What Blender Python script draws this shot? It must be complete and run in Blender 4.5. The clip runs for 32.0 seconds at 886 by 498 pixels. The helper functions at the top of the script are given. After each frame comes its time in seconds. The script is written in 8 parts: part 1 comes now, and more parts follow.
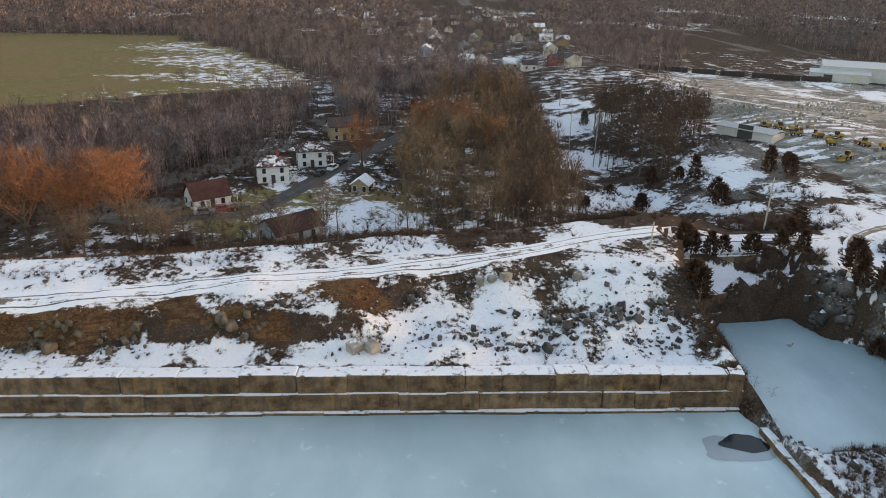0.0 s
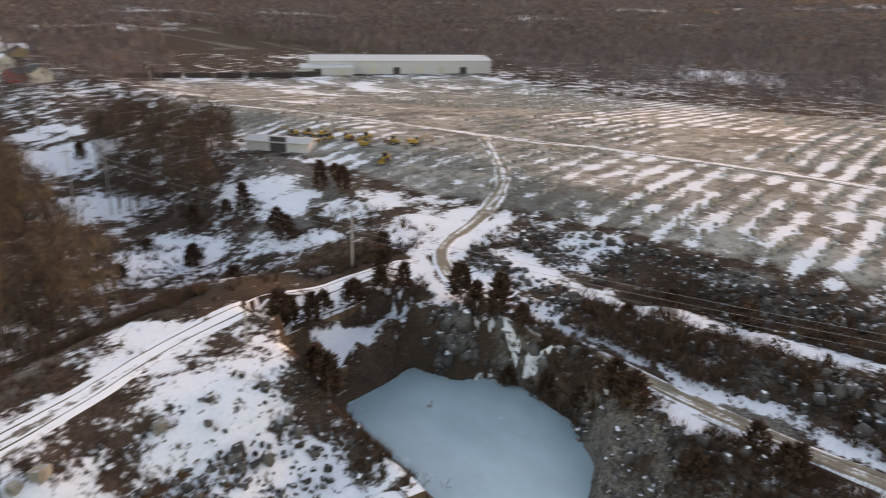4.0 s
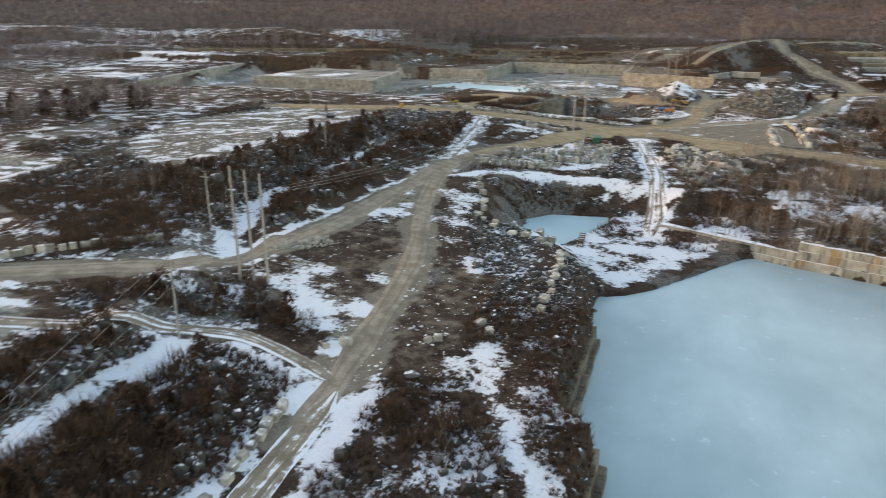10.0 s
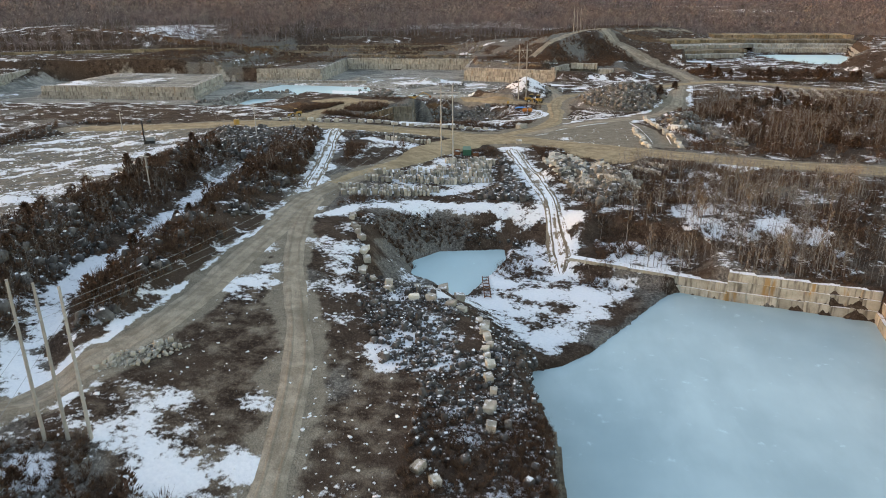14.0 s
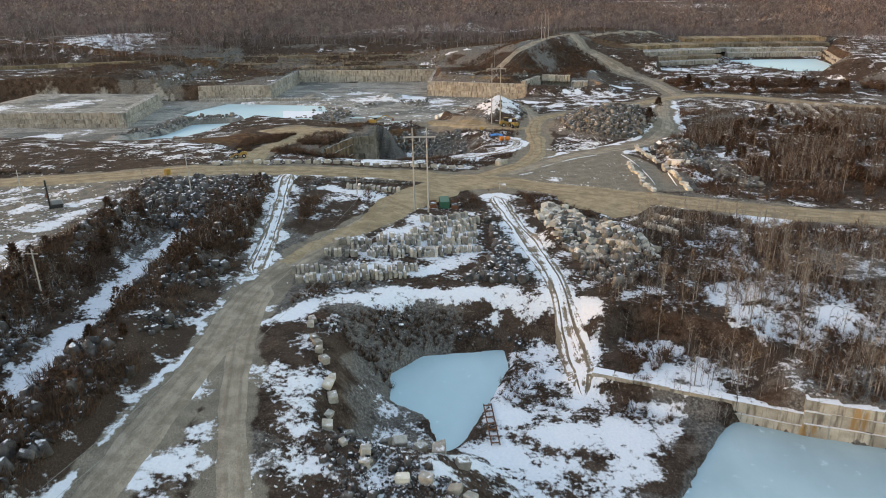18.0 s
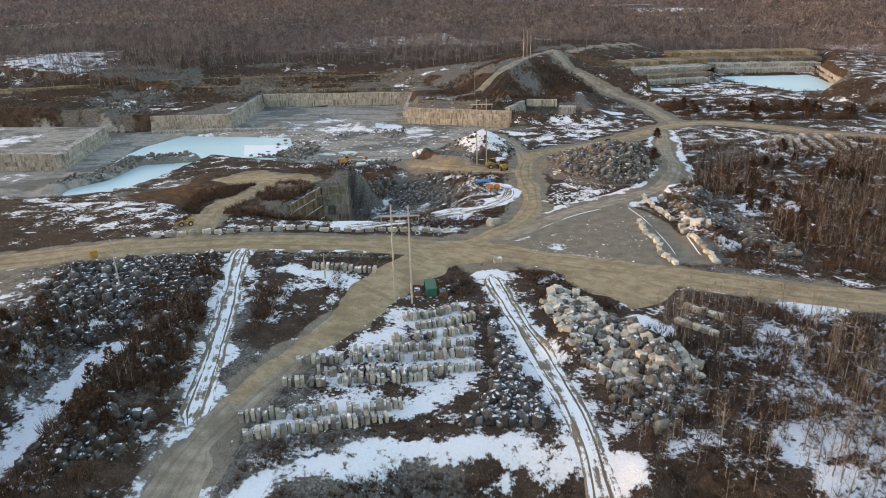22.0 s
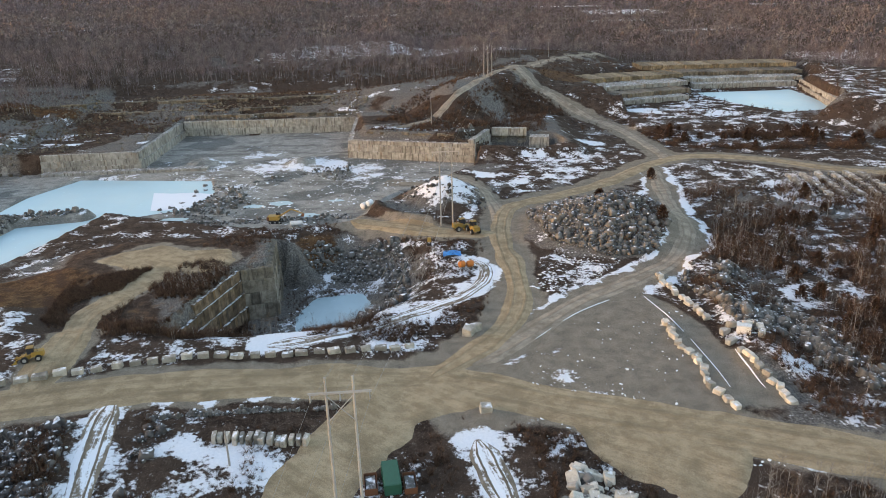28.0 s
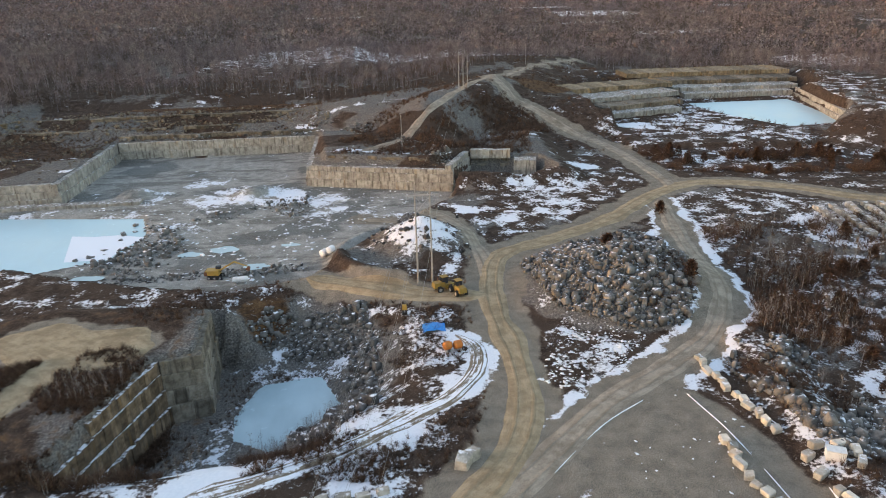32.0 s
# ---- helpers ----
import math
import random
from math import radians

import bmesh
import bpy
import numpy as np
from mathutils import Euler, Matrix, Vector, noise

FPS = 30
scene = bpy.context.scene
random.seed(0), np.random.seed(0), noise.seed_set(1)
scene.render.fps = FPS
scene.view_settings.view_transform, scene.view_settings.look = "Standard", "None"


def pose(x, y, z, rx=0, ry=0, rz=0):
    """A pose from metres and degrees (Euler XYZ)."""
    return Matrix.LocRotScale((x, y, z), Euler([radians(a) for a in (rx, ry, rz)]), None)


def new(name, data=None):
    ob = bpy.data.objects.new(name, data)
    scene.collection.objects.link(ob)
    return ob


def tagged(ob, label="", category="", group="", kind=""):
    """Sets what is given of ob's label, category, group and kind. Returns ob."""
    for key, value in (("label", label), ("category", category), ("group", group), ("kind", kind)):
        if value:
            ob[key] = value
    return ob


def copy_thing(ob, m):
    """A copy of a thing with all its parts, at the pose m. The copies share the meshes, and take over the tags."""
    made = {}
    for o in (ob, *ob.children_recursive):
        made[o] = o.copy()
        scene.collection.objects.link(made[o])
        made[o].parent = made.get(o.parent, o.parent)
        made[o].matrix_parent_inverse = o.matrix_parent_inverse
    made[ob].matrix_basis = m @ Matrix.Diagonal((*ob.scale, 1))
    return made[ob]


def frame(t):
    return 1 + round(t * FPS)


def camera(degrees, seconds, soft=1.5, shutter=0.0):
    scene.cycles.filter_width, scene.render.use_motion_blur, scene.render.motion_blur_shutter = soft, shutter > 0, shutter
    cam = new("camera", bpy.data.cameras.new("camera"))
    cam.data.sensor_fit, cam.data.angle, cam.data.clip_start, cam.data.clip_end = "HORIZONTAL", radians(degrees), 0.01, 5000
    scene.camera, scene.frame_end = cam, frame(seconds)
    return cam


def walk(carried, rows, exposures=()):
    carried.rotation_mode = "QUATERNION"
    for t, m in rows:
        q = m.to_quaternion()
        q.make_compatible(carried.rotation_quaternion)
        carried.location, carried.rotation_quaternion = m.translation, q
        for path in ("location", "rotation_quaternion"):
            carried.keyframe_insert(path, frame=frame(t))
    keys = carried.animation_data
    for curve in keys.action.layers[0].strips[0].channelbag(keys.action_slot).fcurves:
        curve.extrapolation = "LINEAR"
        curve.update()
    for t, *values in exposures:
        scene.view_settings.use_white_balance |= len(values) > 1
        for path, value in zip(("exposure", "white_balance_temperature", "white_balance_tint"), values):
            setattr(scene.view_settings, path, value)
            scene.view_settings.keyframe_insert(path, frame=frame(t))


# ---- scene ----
cam = camera(64.4, 32.0, 0.95, 0.5)
METRES, EYE, TILT, LEAN, TURN = 294.12, 45.0, 0.0, 0.0, -4.1
ROWS = [
    (0.0, 0.0, 0.0, 0.0, 0.47, -21.64, -1.18),
    (0.5, 0.0004, 0.0141, -0.0003, -0.39, -21.64, -1.19),
    (1.0, 0.001, 0.0284, -0.0008, -1.45, -21.64, -1.21),
    (1.5, 0.0021, 0.0428, -0.0011, -4.4, -21.61, -1.25),
    (2.0, 0.003, 0.0575, -0.0015, -10.22, -21.52, -1.36),
    (2.5, 0.0041, 0.0725, -0.0019, -16.95, -21.41, -1.49),
    (4.5, 0.0173, 0.1301, -0.0015, -50.45, -20.55, -1.7),
    (5.0, 0.0227, 0.1439, -0.0011, -64.44, -20.23, -1.78),
    (5.5, 0.0295, 0.1567, -0.0009, -78.39, -19.88, -1.73),
    (6.0, 0.0376, 0.1681, -0.0008, -90.79, -19.58, -1.57),
    (6.5, 0.0473, 0.1778, -0.001, -102.88, -19.34, -1.36),
    (7.0, 0.058, 0.185, -0.0015, -115.3, -19.14, -0.99),
    (7.5, 0.0704, 0.1899, -0.0019, -127.66, -19.05, -0.61),
    (8.0, 0.0837, 0.1929, -0.0023, -134.65, -19.02, -0.45),
    (8.5, 0.0961, 0.1926, -0.0017, -141.75, -19.06, -0.24),
    (9.0, 0.1097, 0.191, -0.0011, -147.39, -19.09, -0.14),
    (9.5, 0.1216, 0.1862, -0.0007, -148.42, -19.1, -0.06),
    (10.0, 0.1325, 0.1801, 0.0002, -153.35, -19.19, 0.07),
    (10.5, 0.1443, 0.173, 0.0009, -158.26, -19.26, 0.18),
    (11.0, 0.1548, 0.1635, 0.0013, -158.27, -19.31, 0.22),
    (11.5, 0.1644, 0.1528, 0.0016, -158.26, -19.35, 0.25),
    (12.0, 0.1732, 0.1411, 0.0022, -158.67, -19.45, 0.29),
    (12.5, 0.1817, 0.1286, 0.003, -161.19, -19.61, 0.39),
    (13.0, 0.1903, 0.1157, 0.0045, -166.44, -19.87, 0.5),
    (13.5, 0.1982, 0.1016, 0.0069, -167.52, -20.02, 0.55),
    (15.5, 0.2235, 0.0415, 0.0172, -168.8, -20.41, 0.79),
    (16.0, 0.2286, 0.0256, 0.02, -169.74, -20.47, 0.86),
    (16.5, 0.2337, 0.0099, 0.0232, -170.96, -20.55, 0.92),
    (17.0, 0.2384, -0.0059, 0.0264, -171.01, -20.59, 0.96),
    (17.5, 0.2424, -0.0213, 0.0302, -171.18, -20.61, 1.0),
    (18.0, 0.2464, -0.0368, 0.0338, -171.34, -20.63, 1.03),
    (18.5, 0.2501, -0.0519, 0.0373, -171.38, -20.64, 1.09),
    (19.0, 0.2538, -0.0673, 0.0409, -171.49, -20.65, 1.12),
    (19.5, 0.2569, -0.0823, 0.0446, -171.81, -20.65, 1.16),
    (20.0, 0.2603, -0.0973, 0.0481, -172.1, -20.64, 1.19),
    (20.5, 0.2632, -0.1125, 0.0516, -172.4, -20.63, 1.22),
    (21.0, 0.2662, -0.1277, 0.0551, -173.07, -20.63, 1.25),
    (21.5, 0.2692, -0.1429, 0.0587, -173.55, -20.61, 1.28),
    (22.0, 0.2719, -0.1583, 0.0621, -173.6, -20.6, 1.33),
    (22.5, 0.2744, -0.1738, 0.0656, -173.73, -20.58, 1.36),
    (23.0, 0.2768, -0.1892, 0.0691, -173.95, -20.56, 1.38),
    (23.5, 0.2791, -0.2048, 0.0723, -174.19, -20.56, 1.41),
    (24.0, 0.281, -0.2202, 0.074, -174.33, -20.55, 1.43),
    (24.5, 0.2836, -0.2359, 0.0747, -175.3, -20.56, 1.42),
    (25.0, 0.2859, -0.252, 0.0747, -175.36, -20.54, 1.44),
    (25.5, 0.2876, -0.2686, 0.0747, -175.97, -20.56, 1.46),
    (27.5, 0.2961, -0.3362, 0.0773, -177.77, -20.71, 1.42),
    (28.0, 0.2977, -0.3524, 0.0778, -177.8, -20.74, 1.4),
    (28.5, 0.2991, -0.37, 0.0781, -177.83, -20.75, 1.42),
    (29.0, 0.3007, -0.3877, 0.0784, -177.85, -20.76, 1.41),
    (29.5, 0.3023, -0.4052, 0.0788, -177.89, -20.75, 1.39),
    (30.0, 0.3039, -0.4228, 0.0789, -177.93, -20.74, 1.39),
    (30.5, 0.3055, -0.4406, 0.079, -177.98, -20.73, 1.4),
    (31.0, 0.307, -0.4584, 0.0791, -178.02, -20.73, 1.4),
    (31.5, 0.308, -0.4761, 0.0791, -178.81, -20.73, 1.42),
    (32.0, 0.3095, -0.4937, 0.0796, -180.49, -20.75, 1.42),
]
EXPOSURES = [(0.0, 2.69, 6900, 21), (2.0, 2.76, 6900, 20), (3.5, 2.74, 6950, 22), (5.0, 2.9, 8500, 42), (6.2, 2.82, 8400, 42), (7.8, 2.88, 6950, 19), (20.0, 2.85, 6750, 19), (24.0, 2.87, 6450, 20), (32.0, 2.82, 6350, 20)]
walk(cam, [(t, pose(0, 0, EYE, TILT, LEAN, TURN) @ pose(METRES * x, METRES * y, METRES * z, 90 + pitch, roll, yaw)) for t, x, y, z, yaw, pitch, roll in ROWS], EXPOSURES)

# ---- world and sun ----
SUN_AZ = 84.0
SUN_EL = 3.0
world = bpy.data.worlds.new("world")
scene.world = world
world.use_nodes = True
wn = world.node_tree
sky = wn.nodes.new("ShaderNodeTexSky")
sky.sky_type, sky.sun_disc = "NISHITA", False
sky.sun_elevation, sky.sun_rotation = radians(SUN_EL), radians(SUN_AZ)
sky.air_density, sky.dust_density, sky.ozone_density = 1.0, 1.5, 1.0
wn.links.new(sky.outputs[0], wn.nodes["Background"].inputs[0])
wn.nodes["Background"].inputs[1].default_value = 0.15
lamp = bpy.data.lights.new("sun", "SUN")
lamp.energy, lamp.angle, lamp.color = 0.09, radians(12), (1.0, 0.88, 0.78)
sun = new("sun", lamp)
to_sun = Vector((math.sin(radians(SUN_AZ)) * math.cos(radians(SUN_EL)), math.cos(radians(SUN_AZ)) * math.cos(radians(SUN_EL)), math.sin(radians(SUN_EL))))
sun.rotation_euler = to_sun.to_track_quat("Z", "Y").to_euler()


# ---- material helpers ----
class Nodes:
    """A short way to write shader nodes."""

    def __init__(self, name):
        self.mat = bpy.data.materials.new(name)
        self.mat.use_nodes = True
        self.t = self.mat.node_tree
        self.bsdf = self.t.nodes["Principled BSDF"]
        self.coord = self.t.nodes.new("ShaderNodeTexCoord")
        self.geo = self.t.nodes.new("ShaderNodeNewGeometry")

    def put(self, socket, value):
        if isinstance(value, bpy.types.NodeSocket):
            self.t.links.new(value, socket)
        elif isinstance(value, (tuple, list)) and len(value) == 3 and socket.type == "RGBA":
            socket.default_value = (*value, 1.0)
        else:
            socket.default_value = value

    def noise(self, scale, detail=4, rough=0.55, where=None, stretch=None, lo=0.0, hi=1.0):
        src = where if where is not None else self.geo.outputs["Position"]
        if stretch:
            m = self.t.nodes.new("ShaderNodeMapping")
            self.put(m.inputs[0], src)
            m.inputs["Scale"].default_value = stretch
            src = m.outputs[0]
        n = self.t.nodes.new("ShaderNodeTexNoise")
        self.put(n.inputs["Vector"], src)
        n.inputs["Scale"].default_value, n.inputs["Detail"].default_value, n.inputs["Roughness"].default_value = scale, detail, rough
        return n.outputs["Fac"] if (lo, hi) == (0, 1) else self.ramp(n.outputs["Fac"], lo, hi)

    def ramp(self, v, lo, hi, a=0.0, b=1.0, smooth=True):
        r = self.t.nodes.new("ShaderNodeMapRange")
        r.interpolation_type = "SMOOTHSTEP" if smooth else "LINEAR"
        self.put(r.inputs[0], v)
        for i, x in zip((1, 2, 3, 4), (lo, hi, a, b)):
            r.inputs[i].default_value = x
        return r.outputs[0]

    def math(self, op, a, b=0.0, c=0.0):
        m = self.t.nodes.new("ShaderNodeMath")
        m.operation = op
        for i, v in enumerate((a, b, c)):
            self.put(m.inputs[i], v)
        return m.outputs[0]

    def mix(self, f, a, b):
        m = self.t.nodes.new("ShaderNodeMix")
        m.data_type = "RGBA"
        self.put(m.inputs["Factor"], f)
        self.put(m.inputs[6], a)
        self.put(m.inputs[7], b)
        return m.outputs[2]

    def attr(self, name):
        a = self.t.nodes.new("ShaderNodeAttribute")
        a.attribute_name = name
        s = self.t.nodes.new("ShaderNodeSeparateColor")
        self.t.links.new(a.outputs["Color"], s.inputs[0])
        return s.outputs

    def random(self):
        return self.t.nodes.new("ShaderNodeObjectInfo").outputs["Random"]

    def island(self):
        return self.geo.outputs["Random Per Island"]

    def vary(self, color, r, amount):
        h = self.t.nodes.new("ShaderNodeHueSaturation")
        self.put(h.inputs["Color"], color)
        self.put(h.inputs["Value"], self.ramp(r, 0, 1, 1 - amount, 1 + amount, False))
        return h.outputs[0]

    def bump(self, height, strength=0.5, distance=0.1):
        b = self.t.nodes.new("ShaderNodeBump")
        self.put(b.inputs["Height"], height)
        b.inputs["Strength"].default_value, b.inputs["Distance"].default_value = strength, distance
        self.t.links.new(b.outputs[0], self.bsdf.inputs["Normal"])

    def done(self, color, rough=0.9, metal=0.0, spec=0.3):
        self.put(self.bsdf.inputs["Base Color"], color)
        self.put(self.bsdf.inputs["Roughness"], rough)
        self.put(self.bsdf.inputs["Metallic"], metal)
        self.put(self.bsdf.inputs["Specular IOR Level"], spec)
        return self.mat


def plain(name, color, rough=0.7, metal=0.0, amount=0.18, scale=1.5):
    """Paint, wood or metal with soft dirt and a little change from piece to piece."""
    n = Nodes(name)
    dirt = n.noise(scale, 5, 0.6, lo=0.35, hi=0.75)
    c = n.mix(n.math("MULTIPLY", dirt, 0.45), color, tuple(v * 0.55 + 0.02 for v in color))
    c = n.vary(c, n.random(), amount)
    return n.done(c, rough, metal)


def snow_on(n, color, amount, scale=0.9):
    """Snow lying on what faces up."""
    up = n.t.nodes.new("ShaderNodeSeparateXYZ")
    n.t.links.new(n.geo.outputs["Normal"], up.inputs[0])
    f = n.math("ADD", n.ramp(up.outputs[2], 0.55, 0.95), n.noise(scale, 4, 0.6))
    return n.mix(n.ramp(f, 1.6 - amount, 1.75 - amount), color, (0.78, 0.8, 0.84))


SNOW = (0.78, 0.80, 0.84)


def ground_material():
    n = Nodes("ground")
    a, b = n.attr("zone_a"), n.attr("zone_b")
    n1, n2, n3 = n.noise(0.045, 5), n.noise(0.35, 5, 0.6), n.noise(2.2, 4, 0.65)
    litter = n.mix(n.ramp(n2, 0.35, 0.65), (0.030, 0.020, 0.015), (0.078, 0.054, 0.040))
    litter = n.mix(n.ramp(n3, 0.5, 0.75), litter, (0.135, 0.106, 0.080))
    litter = n.mix(n.ramp(n1, 0.45, 0.7), litter, (0.062, 0.044, 0.033))
    gravel = n.mix(n.ramp(n3, 0.35, 0.7), (0.075, 0.070, 0.064), (0.23, 0.215, 0.195))
    gravel = n.mix(n.ramp(n2, 0.5, 0.7), gravel, (0.15, 0.13, 0.108))
    tan = n.mix(n.ramp(n2, 0.3, 0.7), (0.165, 0.142, 0.112), (0.245, 0.213, 0.168))
    tan = n.mix(n.ramp(n3, 0.55, 0.75), tan, (0.24, 0.205, 0.16))
    clay = n.mix(n.ramp(n.math("MULTIPLY_ADD", n3, 0.5, n.math("MULTIPLY", n2, 0.5)), 0.38, 0.62), (0.050, 0.027, 0.015), (0.150, 0.086, 0.042))
    clay = n.mix(n.ramp(n.noise(0.5, 4, 0.6, stretch=(0.25, 0.25, 3.0)), 0.5, 0.62), clay, (0.07, 0.04, 0.025))
    grass = n.mix(n.ramp(n2, 0.3, 0.7), (0.14, 0.115, 0.045), (0.20, 0.165, 0.075))
    grass = n.mix(n.ramp(n1, 0.42, 0.62), grass, (0.19, 0.135, 0.068))
    dust = n.mix(n.ramp(n2, 0.3, 0.7), (0.225, 0.215, 0.19), (0.345, 0.33, 0.295))
    dust = n.mix(n.ramp(n1, 0.52, 0.58), dust, (0.155, 0.155, 0.143))
    dust = n.mix(n.math("MULTIPLY", n.ramp(n.noise(0.12, 5, 0.65, stretch=(0.35, 1.2, 1)), 0.5, 0.6), 0.7), dust, (0.12, 0.112, 0.098))
    dust = n.mix(n.math("MULTIPLY", n.ramp(n3, 0.5, 0.75), 0.5), dust, (0.45, 0.43, 0.39))
    w = n.math("MULTIPLY_ADD", n2, 0.7, -0.35)

    def zone(c, value, other):
        return n.mix(n.ramp(n.math("ADD", value, w), 0.35, 0.65), c, other)

    c = zone(litter, a[2], gravel)
    c = zone(c, b[1], grass)
    c = zone(c, b[0], clay)
    c = zone(c, b[2], dust)
    c = zone(c, a[1], tan)
    n4 = n.noise(5.5, 3, 0.75)
    c = n.vary(c, n.ramp(n4, 0.3, 0.7), 0.42)
    c = n.mix(n.math("MULTIPLY", n.ramp(n4, 0.62, 0.72), 0.35), c, (0.30, 0.285, 0.26))
    up = n.t.nodes.new("ShaderNodeSeparateXYZ")
    n.t.links.new(n.geo.outputs["Normal"], up.inputs[0])
    s = n.math("MULTIPLY_ADD", n.noise(0.16, 6, 0.62), 1.38, n.math("MULTIPLY", n.noise(1.1, 5, 0.7), 0.82))
    s = n.math("ADD", s, n.ramp(up.outputs[2], 0.55, 0.95, -0.5, 0.0))
    s = n.math("ADD", s, a[0])
    snow = n.ramp(s, 1.52, 1.66)
    c = n.mix(snow, c, n.mix(n.ramp(n3, 0.3, 0.7), (0.70, 0.73, 0.78), SNOW))
    n.bump(n.math("ADD", n.math("ADD", n2, n.math("MULTIPLY", n3, 0.5)), n.math("MULTIPLY", snow, 0.4)), 0.8, 0.35)
    return n.done(c, n.ramp(snow, 0, 1, 0.95, 0.85), spec=0.06)


def road_material(name, dirt, dirt2, snow, ruts, thin=0.13, ragged=0.0):
    """A dirt track: streaks and wheel ruts along it, snow between and beside them."""
    n = Nodes(name)
    la = n.attr("lane")
    run = n.t.nodes.new("ShaderNodeCombineXYZ")
    n.put(run.inputs[0], n.math("MULTIPLY_ADD", n.noise(0.07, 3), 2.2, n.math("MULTIPLY", la[1], 9.0)))
    n.put(run.inputs[1], n.math("MULTIPLY", la[2], 0.085))
    streak = n.noise(1.0, 5, 0.62, run.outputs[0])
    n2, n3 = n.noise(0.35, 5, 0.6), n.noise(2.4, 4, 0.6)
    c = n.mix(n.ramp(n2, 0.35, 0.65), dirt, dirt2)
    c = n.mix(n.math("MULTIPLY", n.ramp(streak, 0.48, 0.7), 0.36), c, tuple(v * 0.68 for v in dirt))
    c = n.mix(n.math("MULTIPLY", n.ramp(streak, 0.5, 0.3), 0.34), c, tuple(v * 1.15 for v in dirt2))
    c = n.mix(n.math("MULTIPLY", n.noise(0.16, 5, 0.65, lo=0.5, hi=0.64), 0.5), c, tuple(v * 0.72 for v in dirt))
    c = n.mix(n.ramp(n.noise(0.09, 4, 0.6), 0.55, 0.7), c, tuple(v * 0.78 for v in dirt))
    c = n.mix(n.math("MULTIPLY", n.ramp(n3, 0.5, 0.8), 0.4), c, (0.32, 0.28, 0.22))
    c = n.vary(c, n.ramp(n.noise(5.5, 3, 0.75), 0.3, 0.7), 0.22)
    wheel = n.math("ABSOLUTE", n.math("MULTIPLY_ADD", n.noise(0.1, 3), 0.22, n.math("SUBTRACT", la[0], 0.50)))
    rut = n.ramp(wheel, thin * 0.3, thin, 1.0, 0.0)
    rut = n.math("MULTIPLY", rut, n.ramp(n.noise(0.06, 3, 0.5), 0.3, 0.5, 0.35, 1.0))
    c = n.mix(n.math("MULTIPLY", rut, 0.3), c, tuple(v * 0.6 for v in dirt))
    s = n.math("ADD", n.math("MULTIPLY_ADD", n2, 0.8, n.math("MULTIPLY", n3, 0.45)), snow)
    s = n.math("ADD", s, n.math("MULTIPLY_ADD", streak, 0.5, -0.25))
    s = n.math("SUBTRACT", s, n.math("MULTIPLY", rut, ruts))
    if ragged:
        s = n.math("SUBTRACT", s, n.math("MULTIPLY", n.ramp(la[0], 0.55, 1.0), ragged))
        s = n.math("ADD", s, n.ramp(n.noise(0.35, 4, 0.6, run.outputs[0], stretch=(2.0, 1.0, 1.0)), 0.35, 0.65, -0.22, 0.12))
    f = n.ramp(s, 0.95, 1.08)
    c = n.mix(f, c, SNOW)
    n.bump(n.math("SUBTRACT", n.math("ADD", streak, n.math("MULTIPLY", n3, 0.4)), n.math("MULTIPLY", rut, 0.6)), 0.7, 0.25)
    return n.done(c, n.ramp(f, 0, 1, 0.9, 0.85), spec=0.1)


def ice_material(name, pale, deep):
    n = Nodes(name)
    big = n.noise(0.022, 5, 0.55, lo=0.3, hi=0.7)
    mid = n.noise(0.11, 5, 0.6, stretch=(1, 0.45, 1), lo=0.35, hi=0.7)
    c = n.mix(big, pale, deep)
    c = n.mix(n.math("MULTIPLY", mid, 0.4), c, tuple(v * 0.82 for v in deep))
    c = n.mix(n.ramp(n.noise(0.5, 4, 0.6), 0.62, 0.8), c, tuple(min(v * 1.15, 0.8) for v in pale))
    n.bump(n.noise(1.6, 3), 0.08, 0.05)
    return n.done(c, n.ramp(mid, 0, 1, 0.42, 0.28), spec=0.5)


def stone_material(name, dark, light, rust=0.35, snow=0.0, per="object", streak=True, differ=0.38):
    n = Nodes(name)
    n2, n3 = n.noise(0.6, 5, 0.6), n.noise(4.0, 4, 0.65)
    c = n.mix(n.ramp(n2, 0.3, 0.7), dark, light)
    c = n.mix(n.math("MULTIPLY", n.ramp(n3, 0.45, 0.75), 0.4), c, tuple(v * 1.2 for v in light))
    if streak:
        v = n.noise(1.3, 4, 0.6, stretch=(1, 1, 0.1), lo=0.5, hi=0.66)
        c = n.mix(n.math("MULTIPLY", v, 0.75), c, (0.075, 0.062, 0.05))
        r = n.noise(0.55, 4, 0.6, stretch=(1, 1, 0.14), lo=0.58, hi=0.7)
        c = n.mix(n.math("MULTIPLY", r, rust), c, (0.30, 0.17, 0.05))
    c = n.vary(c, n.random() if per == "object" else n.island(), differ)
    if snow:
        c = snow_on(n, c, snow)
    n.bump(n.math("ADD", n2, n.math("MULTIPLY", n3, 0.6)), 0.7, 0.12)
    return n.done(c, 0.92, spec=0.2)


def bark_material(name, dark, light, per="object"):
    n = Nodes(name)
    c = n.mix(n.noise(1.2, 4, 0.6, lo=0.3, hi=0.7), dark, light)
    c = n.vary(c, n.random() if per == "object" else n.island(), 0.35)
    return n.done(c, 0.95, spec=0.1)


